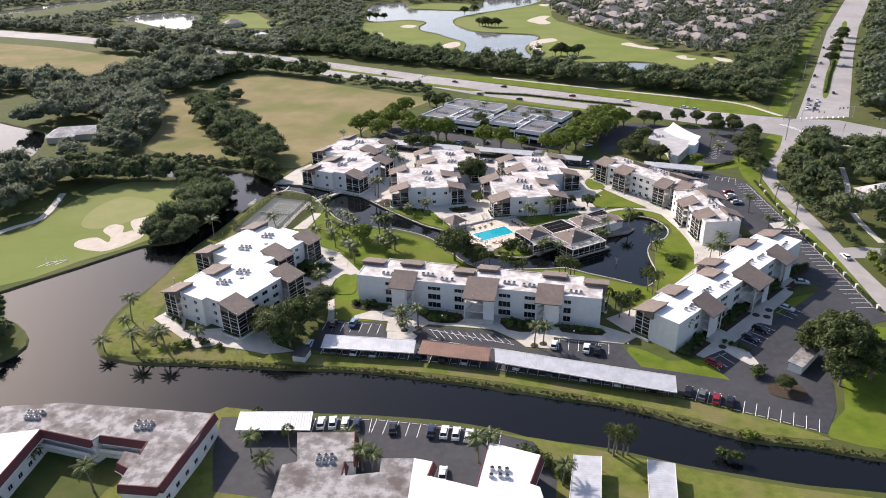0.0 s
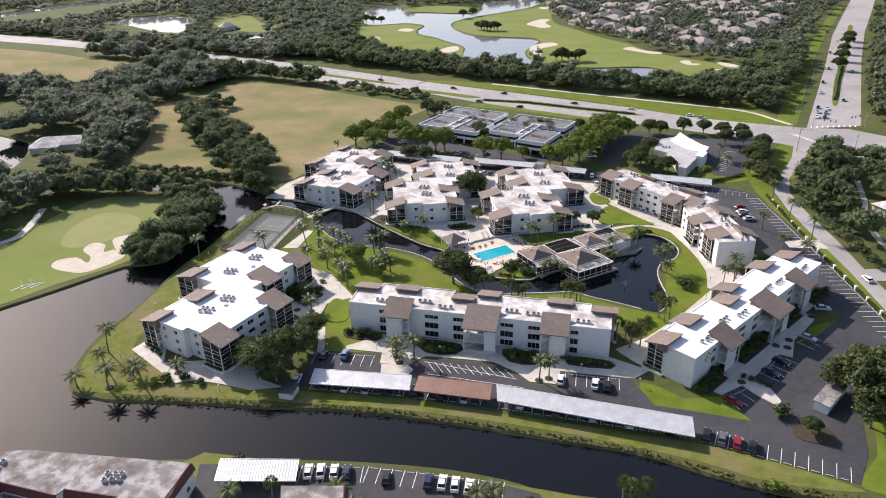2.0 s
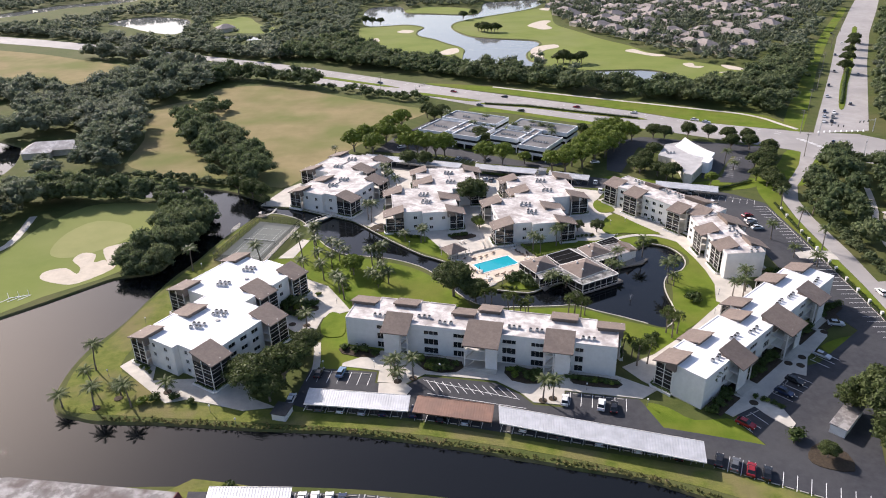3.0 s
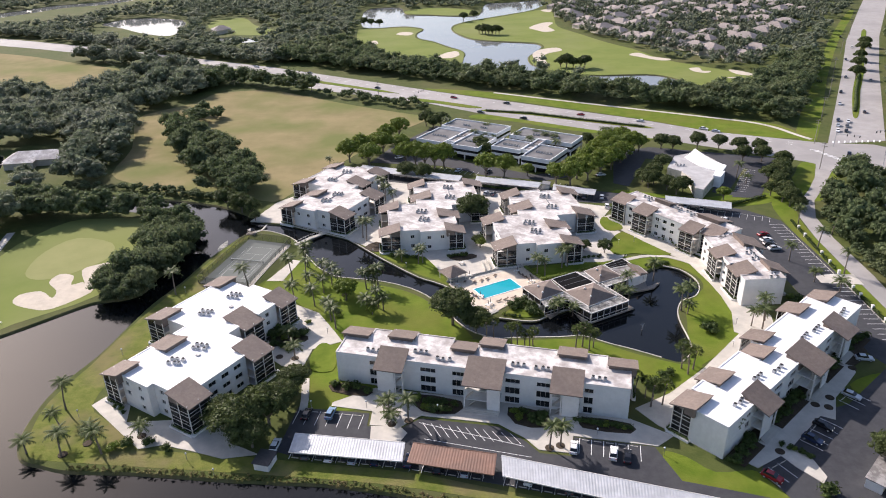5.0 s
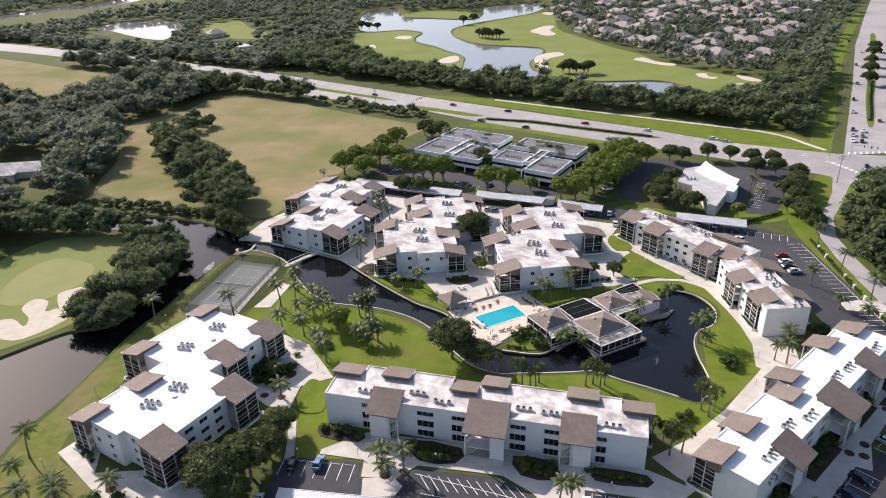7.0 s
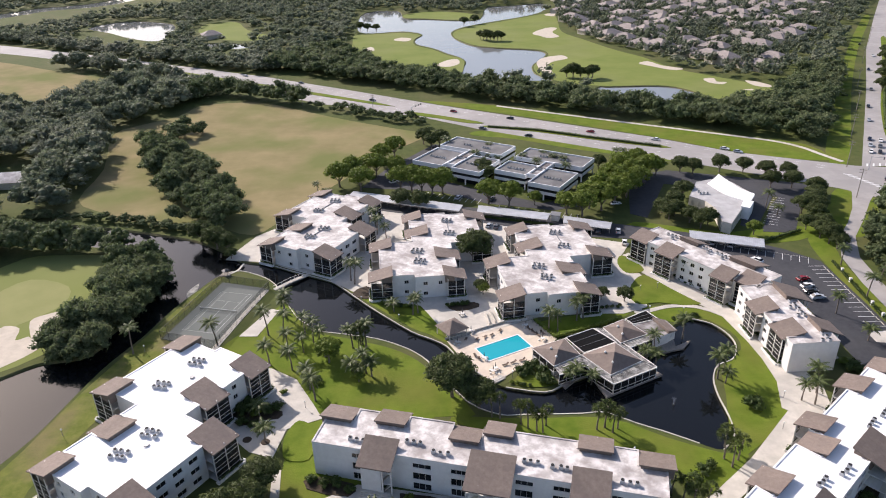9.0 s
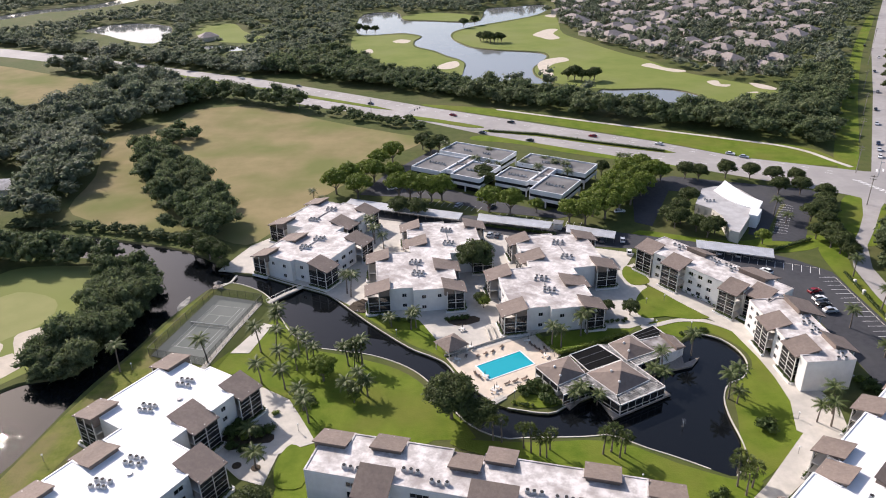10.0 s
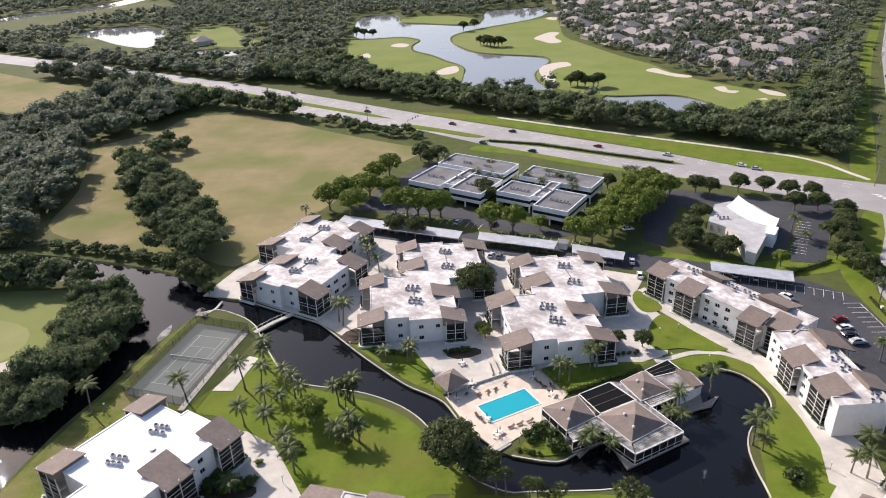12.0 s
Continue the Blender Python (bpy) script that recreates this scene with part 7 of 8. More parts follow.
def palm(seed, h, label, kind="feather", lean=0.4):
    rs = np.random.RandomState(seed)
    t = thing("palm_tree", pose(0, 0, 0), label, "palm tree", "palm trees")
    bm = bmesh.new()
    tube(bm, [(0, 0, -0.1), (lean * 0.2, 0, h * 0.4), (lean * 0.6, 0.1, h * 0.75), (lean, 0.1, h)], [0.24, 0.17, 0.15, 0.17], 7)
    part("trunk", bm, BARK, t)
    vs, ts = [], []
    top = (lean, 0.1, h)
    if kind == "feather":
        for i in range(20):
            frond(vs, ts, top, i * 2.4, (1.05, 0.55, 0.1)[i % 3], rs.uniform(2.1, 2.8), 0.55, rs, 0.72)
    else:
        for i in range(44):
            az, up = i * 2.4, rs.uniform(-0.7, 1.3)
            c = np.array(top) + np.array([math.cos(az) * math.cos(up), math.sin(az) * math.cos(up), math.sin(up) * 0.85]) * rs.uniform(0.8, 1.35)
            d = c - np.array(top)
            d /= np.linalg.norm(d)
            s1 = np.cross(d, rs.normal(size=3))
            s1 /= np.linalg.norm(s1)
            s2 = np.cross(d, s1)
            for k in range(7):
                a = (k - 3) * 0.42
                q = len(vs)
                tip = c + (d * math.cos(a) + s1 * math.sin(a)) * rs.uniform(0.8, 1.15) - np.array([0, 0, 0.25])
                vs += [c - s2 * 0.08, c + (d * math.cos(a) + s1 * math.sin(a)) * 0.5 + s1 * 0.12, tip]
                ts.append((q, q + 1, q + 2))
    cr = new("fronds", mesh_from("fronds", np.array(vs), np.array(ts), PALM))
    cr.parent = t
    return t


def shrub(seed, R, H, mat, label):
    rs = np.random.RandomState(seed)
    t = thing("shrub", pose(0, 0, 0), label, "shrub", "shrubs")
    lobes = [(rs.uniform(-0.5, 0.5) * R, rs.uniform(-0.5, 0.5) * R, H * rs.uniform(0.3, 0.62), R * rs.uniform(0.32, 0.5)) for _ in range(7)]
    cr = new("foliage", mesh_from("foliage", *lobes_cloud(rs, lobes, 300, 0.2), mat))
    cr.parent = t
    bm = bmesh.new()
    tube(bm, [(0, 0, -0.05), (0, 0, H * 0.4)], [0.1, 0.05], 5)
    part("stem", bm, BARK, t)
    return t


tr = random.Random(7)
USED = set()


def plant(proto, x, y, size=1.0, z=0.04, tall=None):
    """Stand a copy of a plant at x, y; the first call places the plant itself."""
    m = pose(x, y, z, rz=tr.uniform(0, 360))
    if proto.name not in USED:
        USED.add(proto.name)
        proto.matrix_basis = m
        ob = proto
    else:
        ob = copy_thing(proto, m)
    s = size * tr.uniform(0.92, 1.08)
    ob.scale = (s, s, s * (tall or tr.uniform(0.92, 1.08)))
    return ob


oaks = [broad_tree(s, 6.0, 10.0, LEAF, "large dark green spreading oak tree") for s in (1, 2, 3)]
brights = [broad_tree(s, 4.2, 7.6, LEAFB, "bright green round street tree", 3400, 0.3, 36) for s in (11, 12, 13)]
palms = [palm(s, h, "slender coconut palm with arching fronds", "feather", l) for s, h, l in ((31, 6.0, 0.5), (32, 6.9, 0.9), (33, 3.8, 0.3))]
sabals = [palm(s, h, "cabbage palm with a round head of fan leaves", "fan", l) for s, h, l in ((41, 5.2, 0.3), (42, 6.2, 0.5))]
shrubs = [shrub(s, 1.5, 1.7, SHRUB, "dense rounded dark green shrub") for s in (51, 52)]
shrubs.append(shrub(53, 1.3, 1.3, LEAFB, "low bright green shrub in a mulched bed"))

# big single trees
for x, y, s in ((-56, 170, 1.15), (-50, 175, 1.1), (-60, 174.5, 0.95), (-48, 182, 0.85), (-46.5, 189, 0.8), (-52, 167.5, 0.8), (-6, 221, 1.35), (1, 217, 0.85), (0, 297, 1.2), (2, 303, 0.95), (94.5, 157.5, 1.6), (102, 152, 1.25), (93, 149.5, 0.95), (101, 162, 1.1), (91.5, 164, 0.8), (78.6, 147.6, 0.42), (47.6, 269.4, 0.5), (40.5, 270.5, 0.45), (2, 276, 0.42), (-104, 315, 0.9), (-96, 309, 0.9), (-91, 306, 0.75), (-150, 186, 0.75), (-146, 180, 0.7), (-88, 300.5, 0.45)):
    plant(oaks[tr.randrange(3)], x, y, s)
for x, y, s in ((-40.6, 236.1, 1.0), (-42.2, 238.6, 0.8), (-31, 227, 0.55), (3, 274, 0.55), (108, 126, 0.9), (104, 132, 1.0), (114, 120, 0.9)):
    plant(brights[tr.randrange(3)], x, y, s)
# office and street trees
for x, y in ((-60.3, 373), (-55.2, 379.2), (-49.4, 390.3), (-49.9, 368), (-44.7, 404.5), (-39.1, 414.2), (-36.3, 386.6), (-32.1, 367.5), (-22.5, 364.3), (-13.2, 364.1), (-45.1, 386.8), (-27, 366), (-17.6, 363)):
    plant(brights[tr.randrange(3)], x, y, tr.uniform(1.4, 1.75))
for x, y in ((6.8, 351.3), (15.3, 348.4), (38.3, 339.8), (44.3, 337.7)):
    plant(brights[tr.randrange(3)], x, y, tr.uniform(1.35, 1.5))
plant(brights[0], 26, 350.4, 0.8)
for x, y in ((-22.3, 345), (-30.2, 347.8), (-25.6, 436.1), (-16.9, 431.5), (-21, 428), (60, 394), (4.4, 384), (6, 378)):
    plant(oaks[tr.randrange(3)], x, y, tr.uniform(0.75, 0.95))
for x, y in ((53, 343.6), (60, 351), (66, 358), (61, 368), (72.6, 368), (80, 380), (85, 385), (69, 383.6), (76.5, 389), (54, 354), (48.3, 346), (66, 374), (57, 361), (72, 377), (79, 386), (64, 364)):
    plant(brights[tr.randrange(3)], x, y, tr.uniform(1.35, 1.7))
for x, y in ((81.3, 338), (85.3, 330.8), (91.5, 328.4), (89.7, 358), (82.8, 345.5), (78, 334), (88, 325.6), (77, 341)):
    plant(oaks[tr.randrange(3)], x, y, tr.uniform(0.7, 0.85))
plant(brights[1], 105.9, 319.3, 0.85)
for x, y in ((102.2, 386), (115.2, 389), (125.5, 387.3), (133.9, 383), (143.4, 381.6), (130.8, 368.3), (139.8, 368), (146.3, 360.3), (139.5, 346), (132, 339.5), (134, 332.3), (132, 322.4), (127, 323.4), (130, 311), (131, 306.8), (143, 353), (137, 339), (129, 316), (97, 389)):
    plant(oaks[tr.randrange(3)], x, y, tr.uniform(0.68, 0.85))
for x, y in ((25, 394), (34, 401), (38, 394), (43, 390), (8, 414), (-12, 420)):
    plant(palms[tr.randrange(2)], x, y, tr.uniform(1.0, 1.2))
for x, y in ((70.4, 595.7), (74.8, 593.7), (79.4, 589.9), (85.2, 589.5), (88.8, 592.6), (9.7, 765.8), (13, 762), (15.8, 759), (19, 757), (22.4, 755.6), (26, 757), (29.2, 757.8), (-6.4, 851), (5.4, 869), (-114, 825), (-106, 824), (-97, 823), (285, 572), (300, 600), (268, 540), (318, 632), (332, 658)):
    plant(oaks[tr.randrange(3)], x, y, tr.uniform(0.8, 1.1))
# palms
def palm_row(*spots):
    for x, y, k in spots:
        plant(palms[k], x, y, tr.uniform(0.98, 1.2))


palm_row((-61.2, 249.6, 1), (-56.7, 249.6, 1), (-59.1, 260.4, 1), (-58, 259.3, 0), (-50.2, 249.6, 0), (-53.2, 240.8, 0), (-48.8, 240.8, 0), (-57.1, 235, 0), (-50.1, 232.3, 0), (-35.1, 243.5, 1), (-31.3, 243.5, 1), (-33, 245, 0), (-43.4, 223.8, 0), (-41.1, 219.1, 0), (-31.3, 228.4, 2), (-27.9, 229.6, 2), (-29.6, 231, 0), (-33, 230, 2), (-74.9, 244.4, 1), (-47, 246, 0), (-44.6, 243.4, 0))
palm_row((-96, 164, 0), (-100, 172, 1), (-87, 165, 0), (-104, 181, 1), (-105, 165, 2), (-92, 170, 2), (-98, 240, 1), (-25, 263, 2), (-19, 261.5, 0), (-17.5, 262.5, 0), (22, 252.5, 1), (24.6, 252, 0), (31, 258, 0), (33, 259, 1), (64, 229, 1), (66, 231, 0), (65.4, 227, 2), (60, 248, 0), (-21, 178.5, 0), (-20, 175.6, 2), (-16, 177, 0), (-22.4, 180, 2), (17.4, 167.6, 0), (20, 168.4, 0), (82, 220, 0), (87, 223, 1))
palm_row((84.6, 218.4, 0), (59.9, 170, 1), (64.8, 178.6, 0), (88.9, 193.6, 1), (85.9, 190.5, 0), (-37, 321, 1), (-40, 281, 1), (-41.6, 283.4, 0), (-68, 362, 0), (-64, 360, 2), (-38, 325.5, 1), (-33, 316, 0), (75.6, 290.4, 0), (70, 283, 1), (117, 240, 2), (112, 247, 2), (110, 262, 0), (50, 240.6, 0), (49.3, 235.3, 2), (47.1, 236.4, 2), (24.9, 226.4, 2), (26.5, 228.3, 2), (30.5, 226.4, 2), (-80, 171, 2), (-54, 213, 2), (-50, 203.4, 2), (120, 345, 0), (122, 338, 2))
palm_row((-28.6, 124, 2), (-24.5, 118.4, 0), (-22.1, 116.8, 0), (1.2, 121.1, 0), (4.8, 122.3, 1), (-50.4, 122.3, 0), (-46.4, 118.3, 2), (19.1, 114.6, 0), (-82, 111.9, 0), (-100, 120, 2), (8, 400, 1), (12, 396, 0), (30, 388, 1), (36, 384, 0), (42, 380, 1), (1, 400, 0), (70, 402, 1), (72.4, 401, 0), (126.4, 294, 1), (123.6, 271.3, 1), (124.2, 252.6, 1), (134.6, 284, 1))
for x, y in ((4, 213), (6, 212.4), (11, 210.4), (12.6, 209), (14.6, 208), (16, 207.4), (17, 210), (29, 208.6), (31, 209.4), (34, 209), (32.6, 207.6), (41, 187.4), (43.4, 186.4), (45, 185), (47, 183.4), (44, 182.6), (57, 196.4), (56, 199), (58.6, 201.6), (57.4, 203), (59, 198.6), (-35, 243), (-33, 241.6), (-31, 243.4), (-32.4, 245), (93.7, 207.9), (96.1, 210), (55, 174.4), (-42.5, 125.5), (30.5, 125), (32.3, 124.6), (34.6, 124), (33.4, 123.4), (31.4, 123.6)):
    plant(sabals[tr.randrange(2)], x, y, tr.uniform(0.92, 1.14))
# shrubs and planting beds
beds = [((-36, 190.6), (-28, 188.6), 1.5), ((-14, 184.6), (-5, 182.6), 1.5), ((-12, 182), (-6, 181), 1.4), ((10, 180.2), (17, 178.6), 1.3), ((11, 177.6), (16, 176.2), 1.6), ((28, 176.6), (36, 174.8), 1.1), ((15, 231), (20, 227.4), 1.0), ((9.6, 226.6), (14, 225.6), 0.7), ((12, 230), (15, 231.6), 0.9), ((60, 258.6), (68, 261), 0.9), ((-60, 222), (-55, 216), 1.5), ((-57, 210), (-52, 207), 1.4), ((34, 263.6), (46, 266), 0.9), ((62, 191), (66, 195), 1.2), ((68, 178), (76, 186), 1.6), ((84, 194), (90, 199), 1.5), ((100, 236), (103, 228), 1.8), ((52, 196), (46, 190), 1.6), ((-29, 268), (-20, 266), 0.9), ((-8, 266), (-2, 267.6), 1.0), ((92, 260), (98, 252), 1.3), ((68, 285), (76, 274), 0.9), ((82, 252), (84, 240), 0.9), ((75.3, 165), (70.3, 169), 1.0), ((-94, 184), (-88, 180), 0.8), ((-44, 230), (-41, 226), 0.9), ((104.3, 133.5), (114.3, 117.2), 1.4)]
for a, b, s in beds:
    if s:
        for p in line_up(a, b, 1.7 * s):
            plant(shrubs[tr.choice((0, 1, 0, 1, 2))], p.x + tr.uniform(-0.5, 0.5), p.y + tr.uniform(-0.5, 0.5), s * tr.uniform(0.7, 1.0))
for x, y, s in ((69, 217, 2.0), (70.6, 218.6, 1.6), (12.6, 230.4, 1.5), (14.2, 232.6, 1.5), (16.3, 233.6, 1.6), (17.6, 228.0, 1.6), (20.1, 226.6, 1.4), (18.8, 231.2, 1.7), (-60.6, 215.6, 1.6), (-58, 213.6, 1.7), (-55, 213.6, 1.6), (-52.4, 214.4, 1.5), (-50, 216, 1.4), (-57.6, 216.4, 1.7), (-85, 166.5, 1.6), (-82, 168, 1.3), (-77, 168.4, 1.2), (-72, 166.4, 1.2), (-50, 222, 1.0), (70, 240, 1.0), (74.3, 153.7, 2.0), (55.8, 123.6, 1.5), (58.4, 122.6, 1.4), (12.1, 122.7, 2.2), (16.1, 120.7, 2.0), (19.1, 117.7, 2.0), (-52.5, 136.2, 1.6), (63.4, 129.6, 1.6)):
    if s:
        plant(shrubs[tr.randrange(3)], x, y, s)


for u0, u1 in ((1.6, 10.6), (20.2, 33.8), (45.8, 55.2), (65.0, 74.0)):
    for p in line_up(along(DRIVE_FRONT, u0, -2.2), along(DRIVE_FRONT, u1, -2.2), 2.9):
        plant(shrubs[tr.randrange(2)], p.x + tr.uniform(-0.7, 0.7), p.y + tr.uniform(-0.7, 0.7), tr.uniform(1.2, 1.7))


def hedge(name, pts, w, h, mat, label):
    """A clipped hedge: a knobbly row of lobes with leaf tufts."""
    rs = np.random.RandomState(len(pts) * 7 + int(abs(pts[0][0])))
    t = thing(name, pose(0, 0, 0), label, "hedge", "hedges")
    lobes = []
    for a, b in zip(pts, pts[1:]):
        for p in line_up(a, b, w * 0.6):
            lobes.append((p.x, p.y, h * 0.5, w * rs.uniform(0.5, 0.62)))
    cr = new("foliage", mesh_from("foliage", *lobes_cloud(rs, lobes, len(lobes) * 40, 0.2, h / w), mat))
    cr.parent = t


hedge("hedge", [(18.4, 257.6), (23.6, 248.6), (32, 252.4), (43, 258)], 1.7, 1.2, LEAFB, "clipped yellow green hedge beside the clubhouse")
hedge("hedge", [(122.0, 186), (121.9, 246)], 1.0, 0.9, SHRUB, "clipped hedge between parking stalls and verge")
hedge("hedge", [(122.6, 256), (124.6, 296)], 1.0, 0.9, SHRUB, "clipped hedge between parking stalls and road")
hedge("hedge", [(106, 312), (124, 322)], 1.6, 1.3, SHRUB, "dark hedge behind the carport")
hedge("hedge", [(24.6, 177.2), (37.4, 174.4)], 1.8, 1.3, SHRUB, "clipped hedge below a white wall")
hedge("hedge", [(0, 338), (31, 327.8)], 1.4, 1.4, SHRUB, "dark hedge behind the white buildings")
hedge("hedge", [(226, 455), (233, 468), (253, 508), (277, 553.4)], 2.6, 1.6, SHRUB, "clipped green hedge on the avenue median")
hedge("hedge", [(10, 467), (36, 459.6), (64, 444.6), (97, 428)], 2.0, 1.4, SHRUB, "low planting along the highway median")


# ---- woods ----
def blocked(x, y, r):
    for q in ((x, y), (x + r, y), (x - r, y), (x, y + r), (x, y - r)):
        if any(b[0] <= q[0] <= b[2] and b[1] <= q[1] <= b[3] and inside(q, o) for b, o in BOUNDS):
            return True
    return False


BOUNDS = [((min(p[0] for p in o), min(p[1] for p in o), max(p[0] for p in o), max(p[1] for p in o)), o) for o in OPEN]


def wood(label, zone, step, size, tall, n_lobes, leaves, leaf, seed, margin=3.0, mat=WOODS_HAZED, keep=1.0, avoid=(), sink=0.0):
    """A wood as one mass: many crowns of uneven size over the zone, with gaps where the ground is open."""
    rs = np.random.RandomState(seed)
    protos = []
    for k in range(7):
        lobes = crown_lobes(rs, n_lobes, 1.0, 1.7, 0.2, 1.3 if n_lobes < 12 else 1.05)
        protos.append(lobes_cloud(rs, lobes, leaves, leaf))
    V, T, k = [], [], 0
    x0, x1 = min(p[0] for p in zone), max(p[0] for p in zone)
    y0, y1 = min(p[1] for p in zone), max(p[1] for p in zone)
    for gx in np.arange(x0, x1, step):
        for gy in np.arange(y0, y1, step):
            x, y = gx + rs.uniform(-0.45, 0.45) * step, gy + rs.uniform(-0.45, 0.45) * step
            if rs.rand() > keep or not inside((x, y), zone) or (margin >= 0 and blocked(x, y, margin)):
                continue
            if any(math.hypot(x - h[0], y - h[1]) < h[2] for h in avoid):
                continue
            pv, pt = protos[rs.randint(7)]
            a, s = rs.uniform(0, 6.283), size * rs.uniform(0.62, 1.3)
            c, n = math.cos(a), math.sin(a)
            v = pv * np.array([s, s, s * tall * rs.uniform(0.8, 1.2)])
            V.append(np.stack([v[:, 0] * c - v[:, 1] * n + x, v[:, 0] * n + v[:, 1] * c + y, v[:, 2] - sink], axis=1))
            T.append(pt + k)
            k += len(pv)
    return tagged(new("woodland", mesh_from("woodland", np.concatenate(V), np.concatenate(T), mat)), label, "woodland", "", "stuff")


near_h = [(x, y, 9.0) for x, y, a in HOUSES]
house_zone = [(106, 757), (199, 597), (226, 604), (278, 672), (355, 788), (470, 1010), (490, 1120), (112, 1120), (97, 868)]
wood("dense dark wood on the lake shore", [(-124, 241), (-117, 234), (-109.6, 235), (-106.6, 241.6), (-106.6, 249), (-103.8, 258), (-103.4, 276), (-105.6, 286.6), (-110.6, 295), (-120, 300), (-127, 298), (-125, 284), (-120, 268), (-123, 254)], 3.5, 4.5, 1.1, 16, 720, 0.095, 1, -1, WOODN, sink=1.3)
wood("clump of trees in the dry field", [(-176, 434), (-162, 430), (-136, 403), (-112, 368), (-94, 334), (-94, 321), (-106, 323), (-122, 343), (-144, 372), (-162, 401)], 5.4, 5.2, 1.05, 16, 700, 0.095, 2, -1, WOODN)
wood("small clump of bushes in the dry field", [(-176, 458), (-170, 474), (-153, 464), (-149, 451), (-162, 444)], 6.0, 4.8, 0.9, 14, 560, 0.085, 13, -1, WOODN)
wood("row of trees along the field edge", [(-178, 548), (-142, 537), (-118, 520), (-106, 514), (-110, 527), (-136, 546), (-168, 562), (-196, 566), (-200, 540), (-184, 524)], 5.6, 5.8, 1.0, 10, 340, 0.09, 3, -1, WOODN, keep=0.95)
wood("row of bushes along the field edge", [(-106, 524), (-40, 489), (-20, 478), (-30, 466), (-94, 505)], 5.5, 3.3, 0.9, 8, 260, 0.1, 14, -1, WOODN, keep=0.9)
wood("row of trees between green and channel", [(-190, 300), (-170, 302.4), (-150, 304), (-134, 303), (-127, 300), (-128, 306), (-142, 309), (-158, 312), (-190, 317)], 3.6, 5.0, 1.05, 20, 600, 0.08, 4, -1, WOODN)
wood("low bushes on the far channel bank", [(-188, 336), (-170, 336), (-150, 333.4), (-136, 329.6), (-119, 324.4), (-106, 319.6), (-97, 313), (-92, 315), (-100, 325), (-118, 330), (-136, 334), (-152, 338), (-188, 343)], 2.4, 1.9, 0.9, 10, 160, 0.12, 17, -1, WOODN)
wood("single round tree on the field edge", [(-126, 331), (-119, 331), (-119, 337), (-126, 337)], 3.0, 4.2, 1.05, 20, 600, 0.08, 18, -1, WOODN)
w_lake = [(-232, 345, 13), (-238, 322, 15), (-255, 305, 18), (-280, 295, 20), (-224, 330, 9), (-285, 430, 22), (-315, 460, 25), (-300, 445, 20), (-221, 378, 17), (-213, 364, 13), (-204, 352, 8), (-230, 398, 14)]
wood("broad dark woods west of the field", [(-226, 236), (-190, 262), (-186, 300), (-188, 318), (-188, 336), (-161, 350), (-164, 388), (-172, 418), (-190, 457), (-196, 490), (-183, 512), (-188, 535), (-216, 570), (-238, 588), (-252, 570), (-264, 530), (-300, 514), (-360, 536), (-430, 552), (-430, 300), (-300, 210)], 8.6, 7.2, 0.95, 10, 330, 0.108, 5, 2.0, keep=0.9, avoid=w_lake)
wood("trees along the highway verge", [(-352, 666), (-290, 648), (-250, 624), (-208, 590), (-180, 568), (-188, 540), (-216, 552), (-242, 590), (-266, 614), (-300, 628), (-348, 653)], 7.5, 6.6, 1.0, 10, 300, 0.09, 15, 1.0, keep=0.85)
wood("belt of trees between highway and golf course", [(-159, 632), (-85, 586), (-21, 546), (32, 514), (75, 492), (140, 456), (168, 442), (178, 428), (196, 446), (246, 540), (268, 584), (236, 590), (205, 532), (160, 503), (100, 500), (60, 535), (30, 556), (0, 574), (-60, 620), (-110, 700), (-150, 690)], 6.3, 6.2, 0.9, 6, 260, 0.11, 6, 1.2, WOODN)
river_side = [(x + 0.5 * d, y - 0.86 * d, 44) for x, y in ((-482, 1150), (-508, 1110), (-532, 1085), (-556, 1020), (-560, 1000), (-580, 975)) for d in (0, 40, 85)]
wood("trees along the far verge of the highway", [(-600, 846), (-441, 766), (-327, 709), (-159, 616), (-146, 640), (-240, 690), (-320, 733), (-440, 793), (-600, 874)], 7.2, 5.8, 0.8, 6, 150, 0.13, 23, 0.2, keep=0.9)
BOUNDS.append(((97, 597, 490, 1120), house_zone))
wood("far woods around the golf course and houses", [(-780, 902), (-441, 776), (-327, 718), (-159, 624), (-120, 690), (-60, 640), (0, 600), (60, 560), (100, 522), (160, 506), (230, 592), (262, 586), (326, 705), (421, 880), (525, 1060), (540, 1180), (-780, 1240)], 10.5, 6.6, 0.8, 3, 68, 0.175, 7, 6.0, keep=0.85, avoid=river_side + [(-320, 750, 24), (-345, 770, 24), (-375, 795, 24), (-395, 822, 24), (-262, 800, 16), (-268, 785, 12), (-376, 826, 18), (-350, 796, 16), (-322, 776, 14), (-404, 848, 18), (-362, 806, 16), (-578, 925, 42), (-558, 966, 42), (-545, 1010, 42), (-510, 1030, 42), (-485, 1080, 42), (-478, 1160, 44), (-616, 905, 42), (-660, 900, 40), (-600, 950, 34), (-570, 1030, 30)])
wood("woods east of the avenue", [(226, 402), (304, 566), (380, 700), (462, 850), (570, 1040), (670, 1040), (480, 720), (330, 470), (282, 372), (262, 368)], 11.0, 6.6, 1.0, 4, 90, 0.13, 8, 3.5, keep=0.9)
BOUNDS.pop()
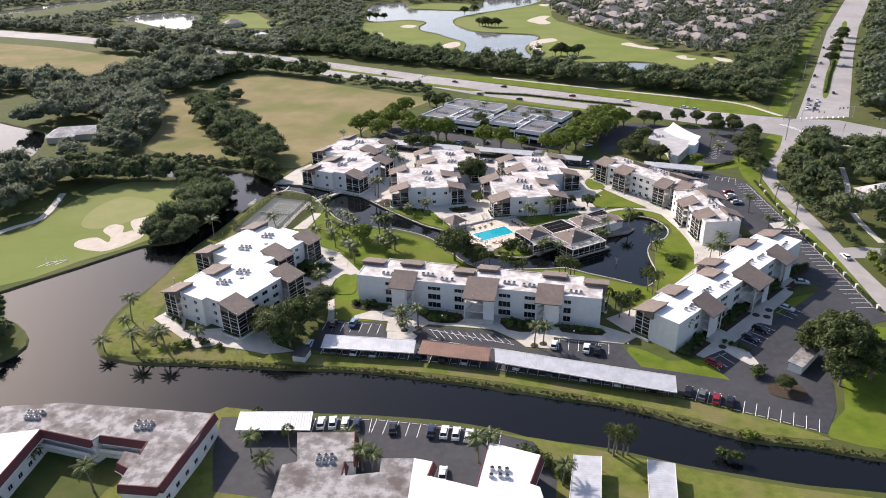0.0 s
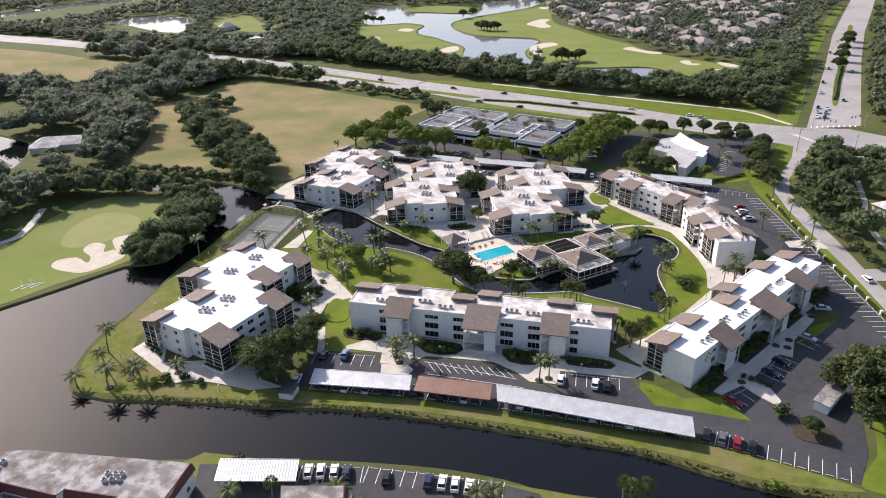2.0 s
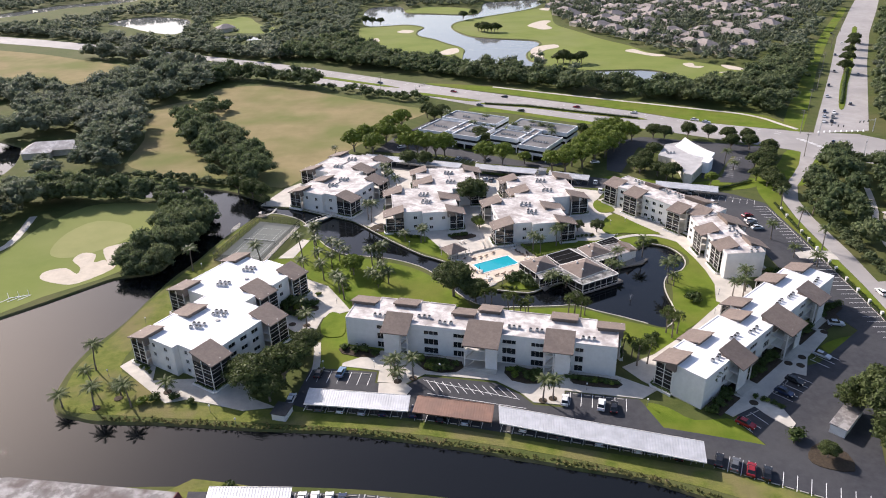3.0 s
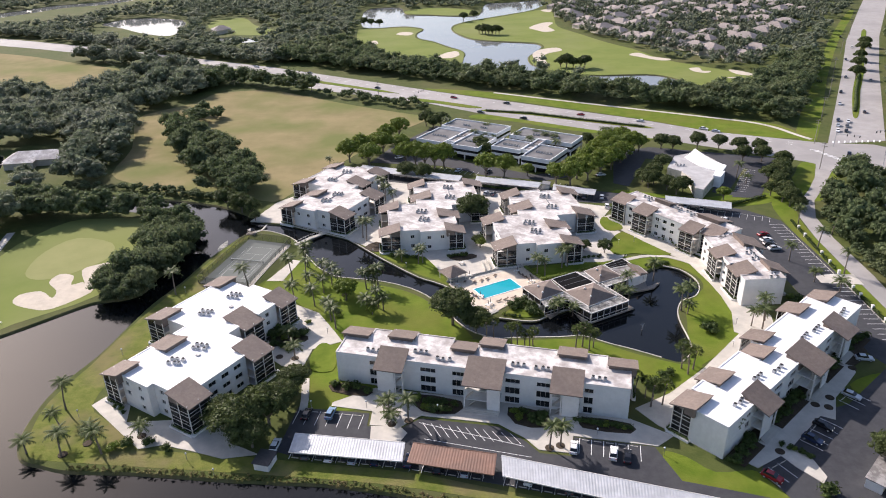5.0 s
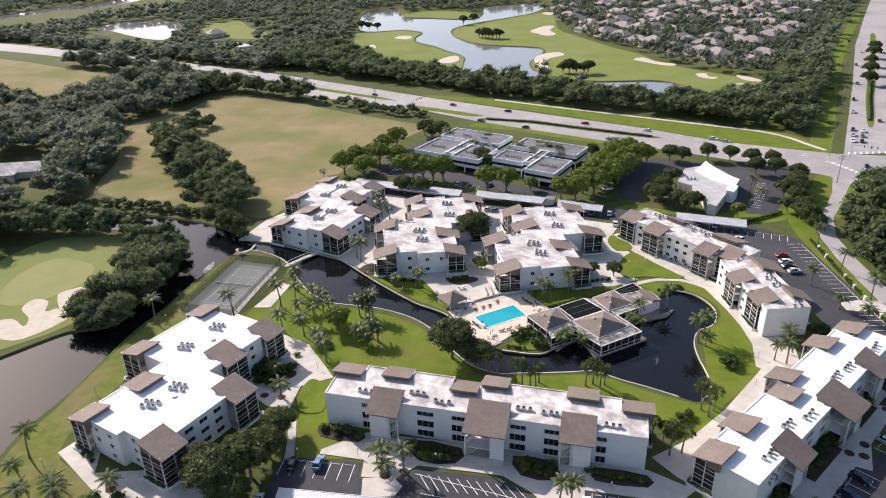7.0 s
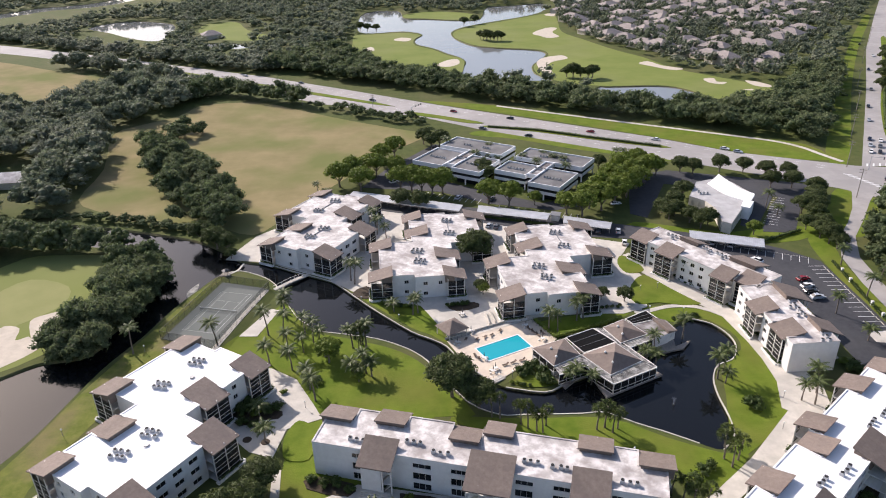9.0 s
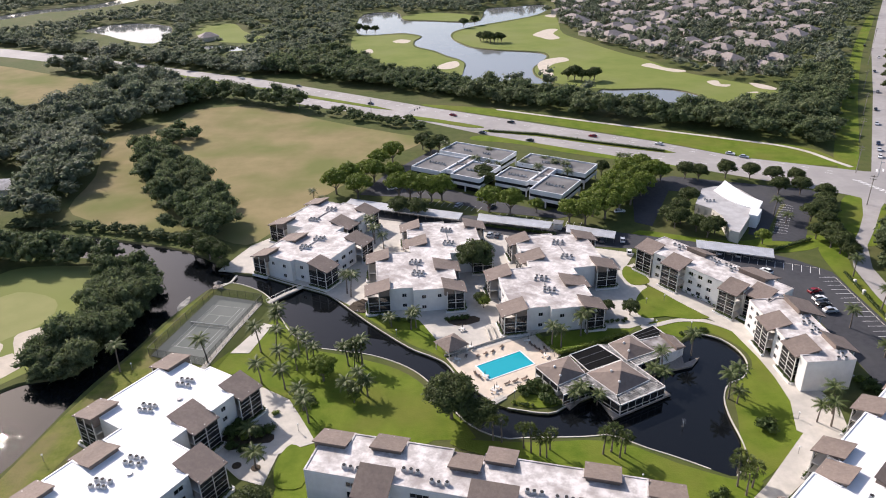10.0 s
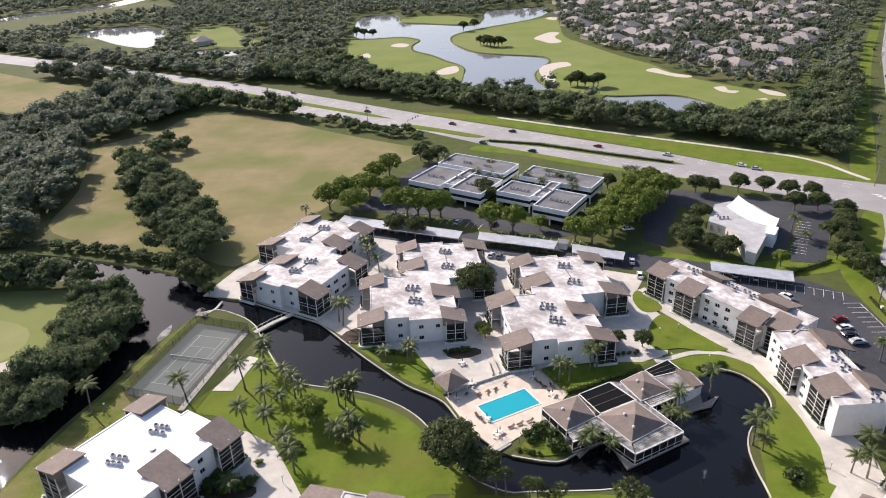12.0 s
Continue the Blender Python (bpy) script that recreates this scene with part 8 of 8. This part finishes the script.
wood("trees along the avenue", [(220, 402), (308, 574), (380, 712), (440, 822), (456, 816), (396, 706), (326, 568), (242, 396)], 7.0, 5.6, 1.0, 8, 240, 0.09, 16, 0.5, WOODN, keep=0.9)
wood("garden trees among the houses", house_zone, 8.0, 4.2, 1.15, 4, 56, 0.19, 12, 1.0, keep=0.9, avoid=near_h)
wood("trees east of the side road", [(135, 236), (136, 262), (136.6, 281), (139.6, 299), (147, 316), (158, 332), (169, 350), (196, 352), (236, 320), (250, 300), (250, 150), (136, 150), (134, 196), (134, 219)], 6.4, 4.9, 1.05, 10, 290, 0.124, 9, 0.3, WOODN, keep=0.97, avoid=[(168, 275, 9), (205, 300, 11)] + [(x - 0.3 * d, y - 0.95 * d, 4.6) for x, y in curve(walkway_e, 3, False) for d in (0, 7)])
wood("bright bushes along the side road", [(133.6, 200), (134, 221), (137.5, 221), (137.5, 200)], 2.6, 2.2, 1.0, 12, 240, 0.1, 21, -1, LEAFB, sink=0.4)
wood("bushes along the side road", [(133.4, 231), (134.6, 252), (135.6, 282), (137.6, 299), (144.6, 316), (155.6, 332), (161, 331), (149, 313), (142, 298), (139, 281), (138, 252), (137, 231)], 2.8, 2.3, 1.0, 12, 240, 0.1, 22, -1, WOODN, sink=0.4)
TUFT = surf("bank_tufts", (0.095, 0.105, 0.032), (0.175, 0.165, 0.062), 0.35, 0.85, 0.4, (0.200, 0.150, 0.085), 0.12, 0.7, vary=0.4, island=True, through_light=0.3, spec=0.1)
bank_top = [(-92, 159.5), (-76, 159), (-52, 157), (-33, 156), (-20, 154)] + shore_canal_north[:8]
wood("rough tufted grass along the canal bank", [(x, y - 0.5) for x, y in bank_top] + [(x, y + 1.5) for x, y in bank_top[::-1]], 1.0, 0.62, 0.7, 2, 24, 0.30, 24, -1, TUFT, sink=0.25)
wood("dark trees on a point of the lake shore", [(-156, 150), (-138, 158), (-133, 166), (-140, 176), (-156, 184)], 5.0, 4.6, 1.0, 18, 600, 0.085, 10, 0.2, WOODN)
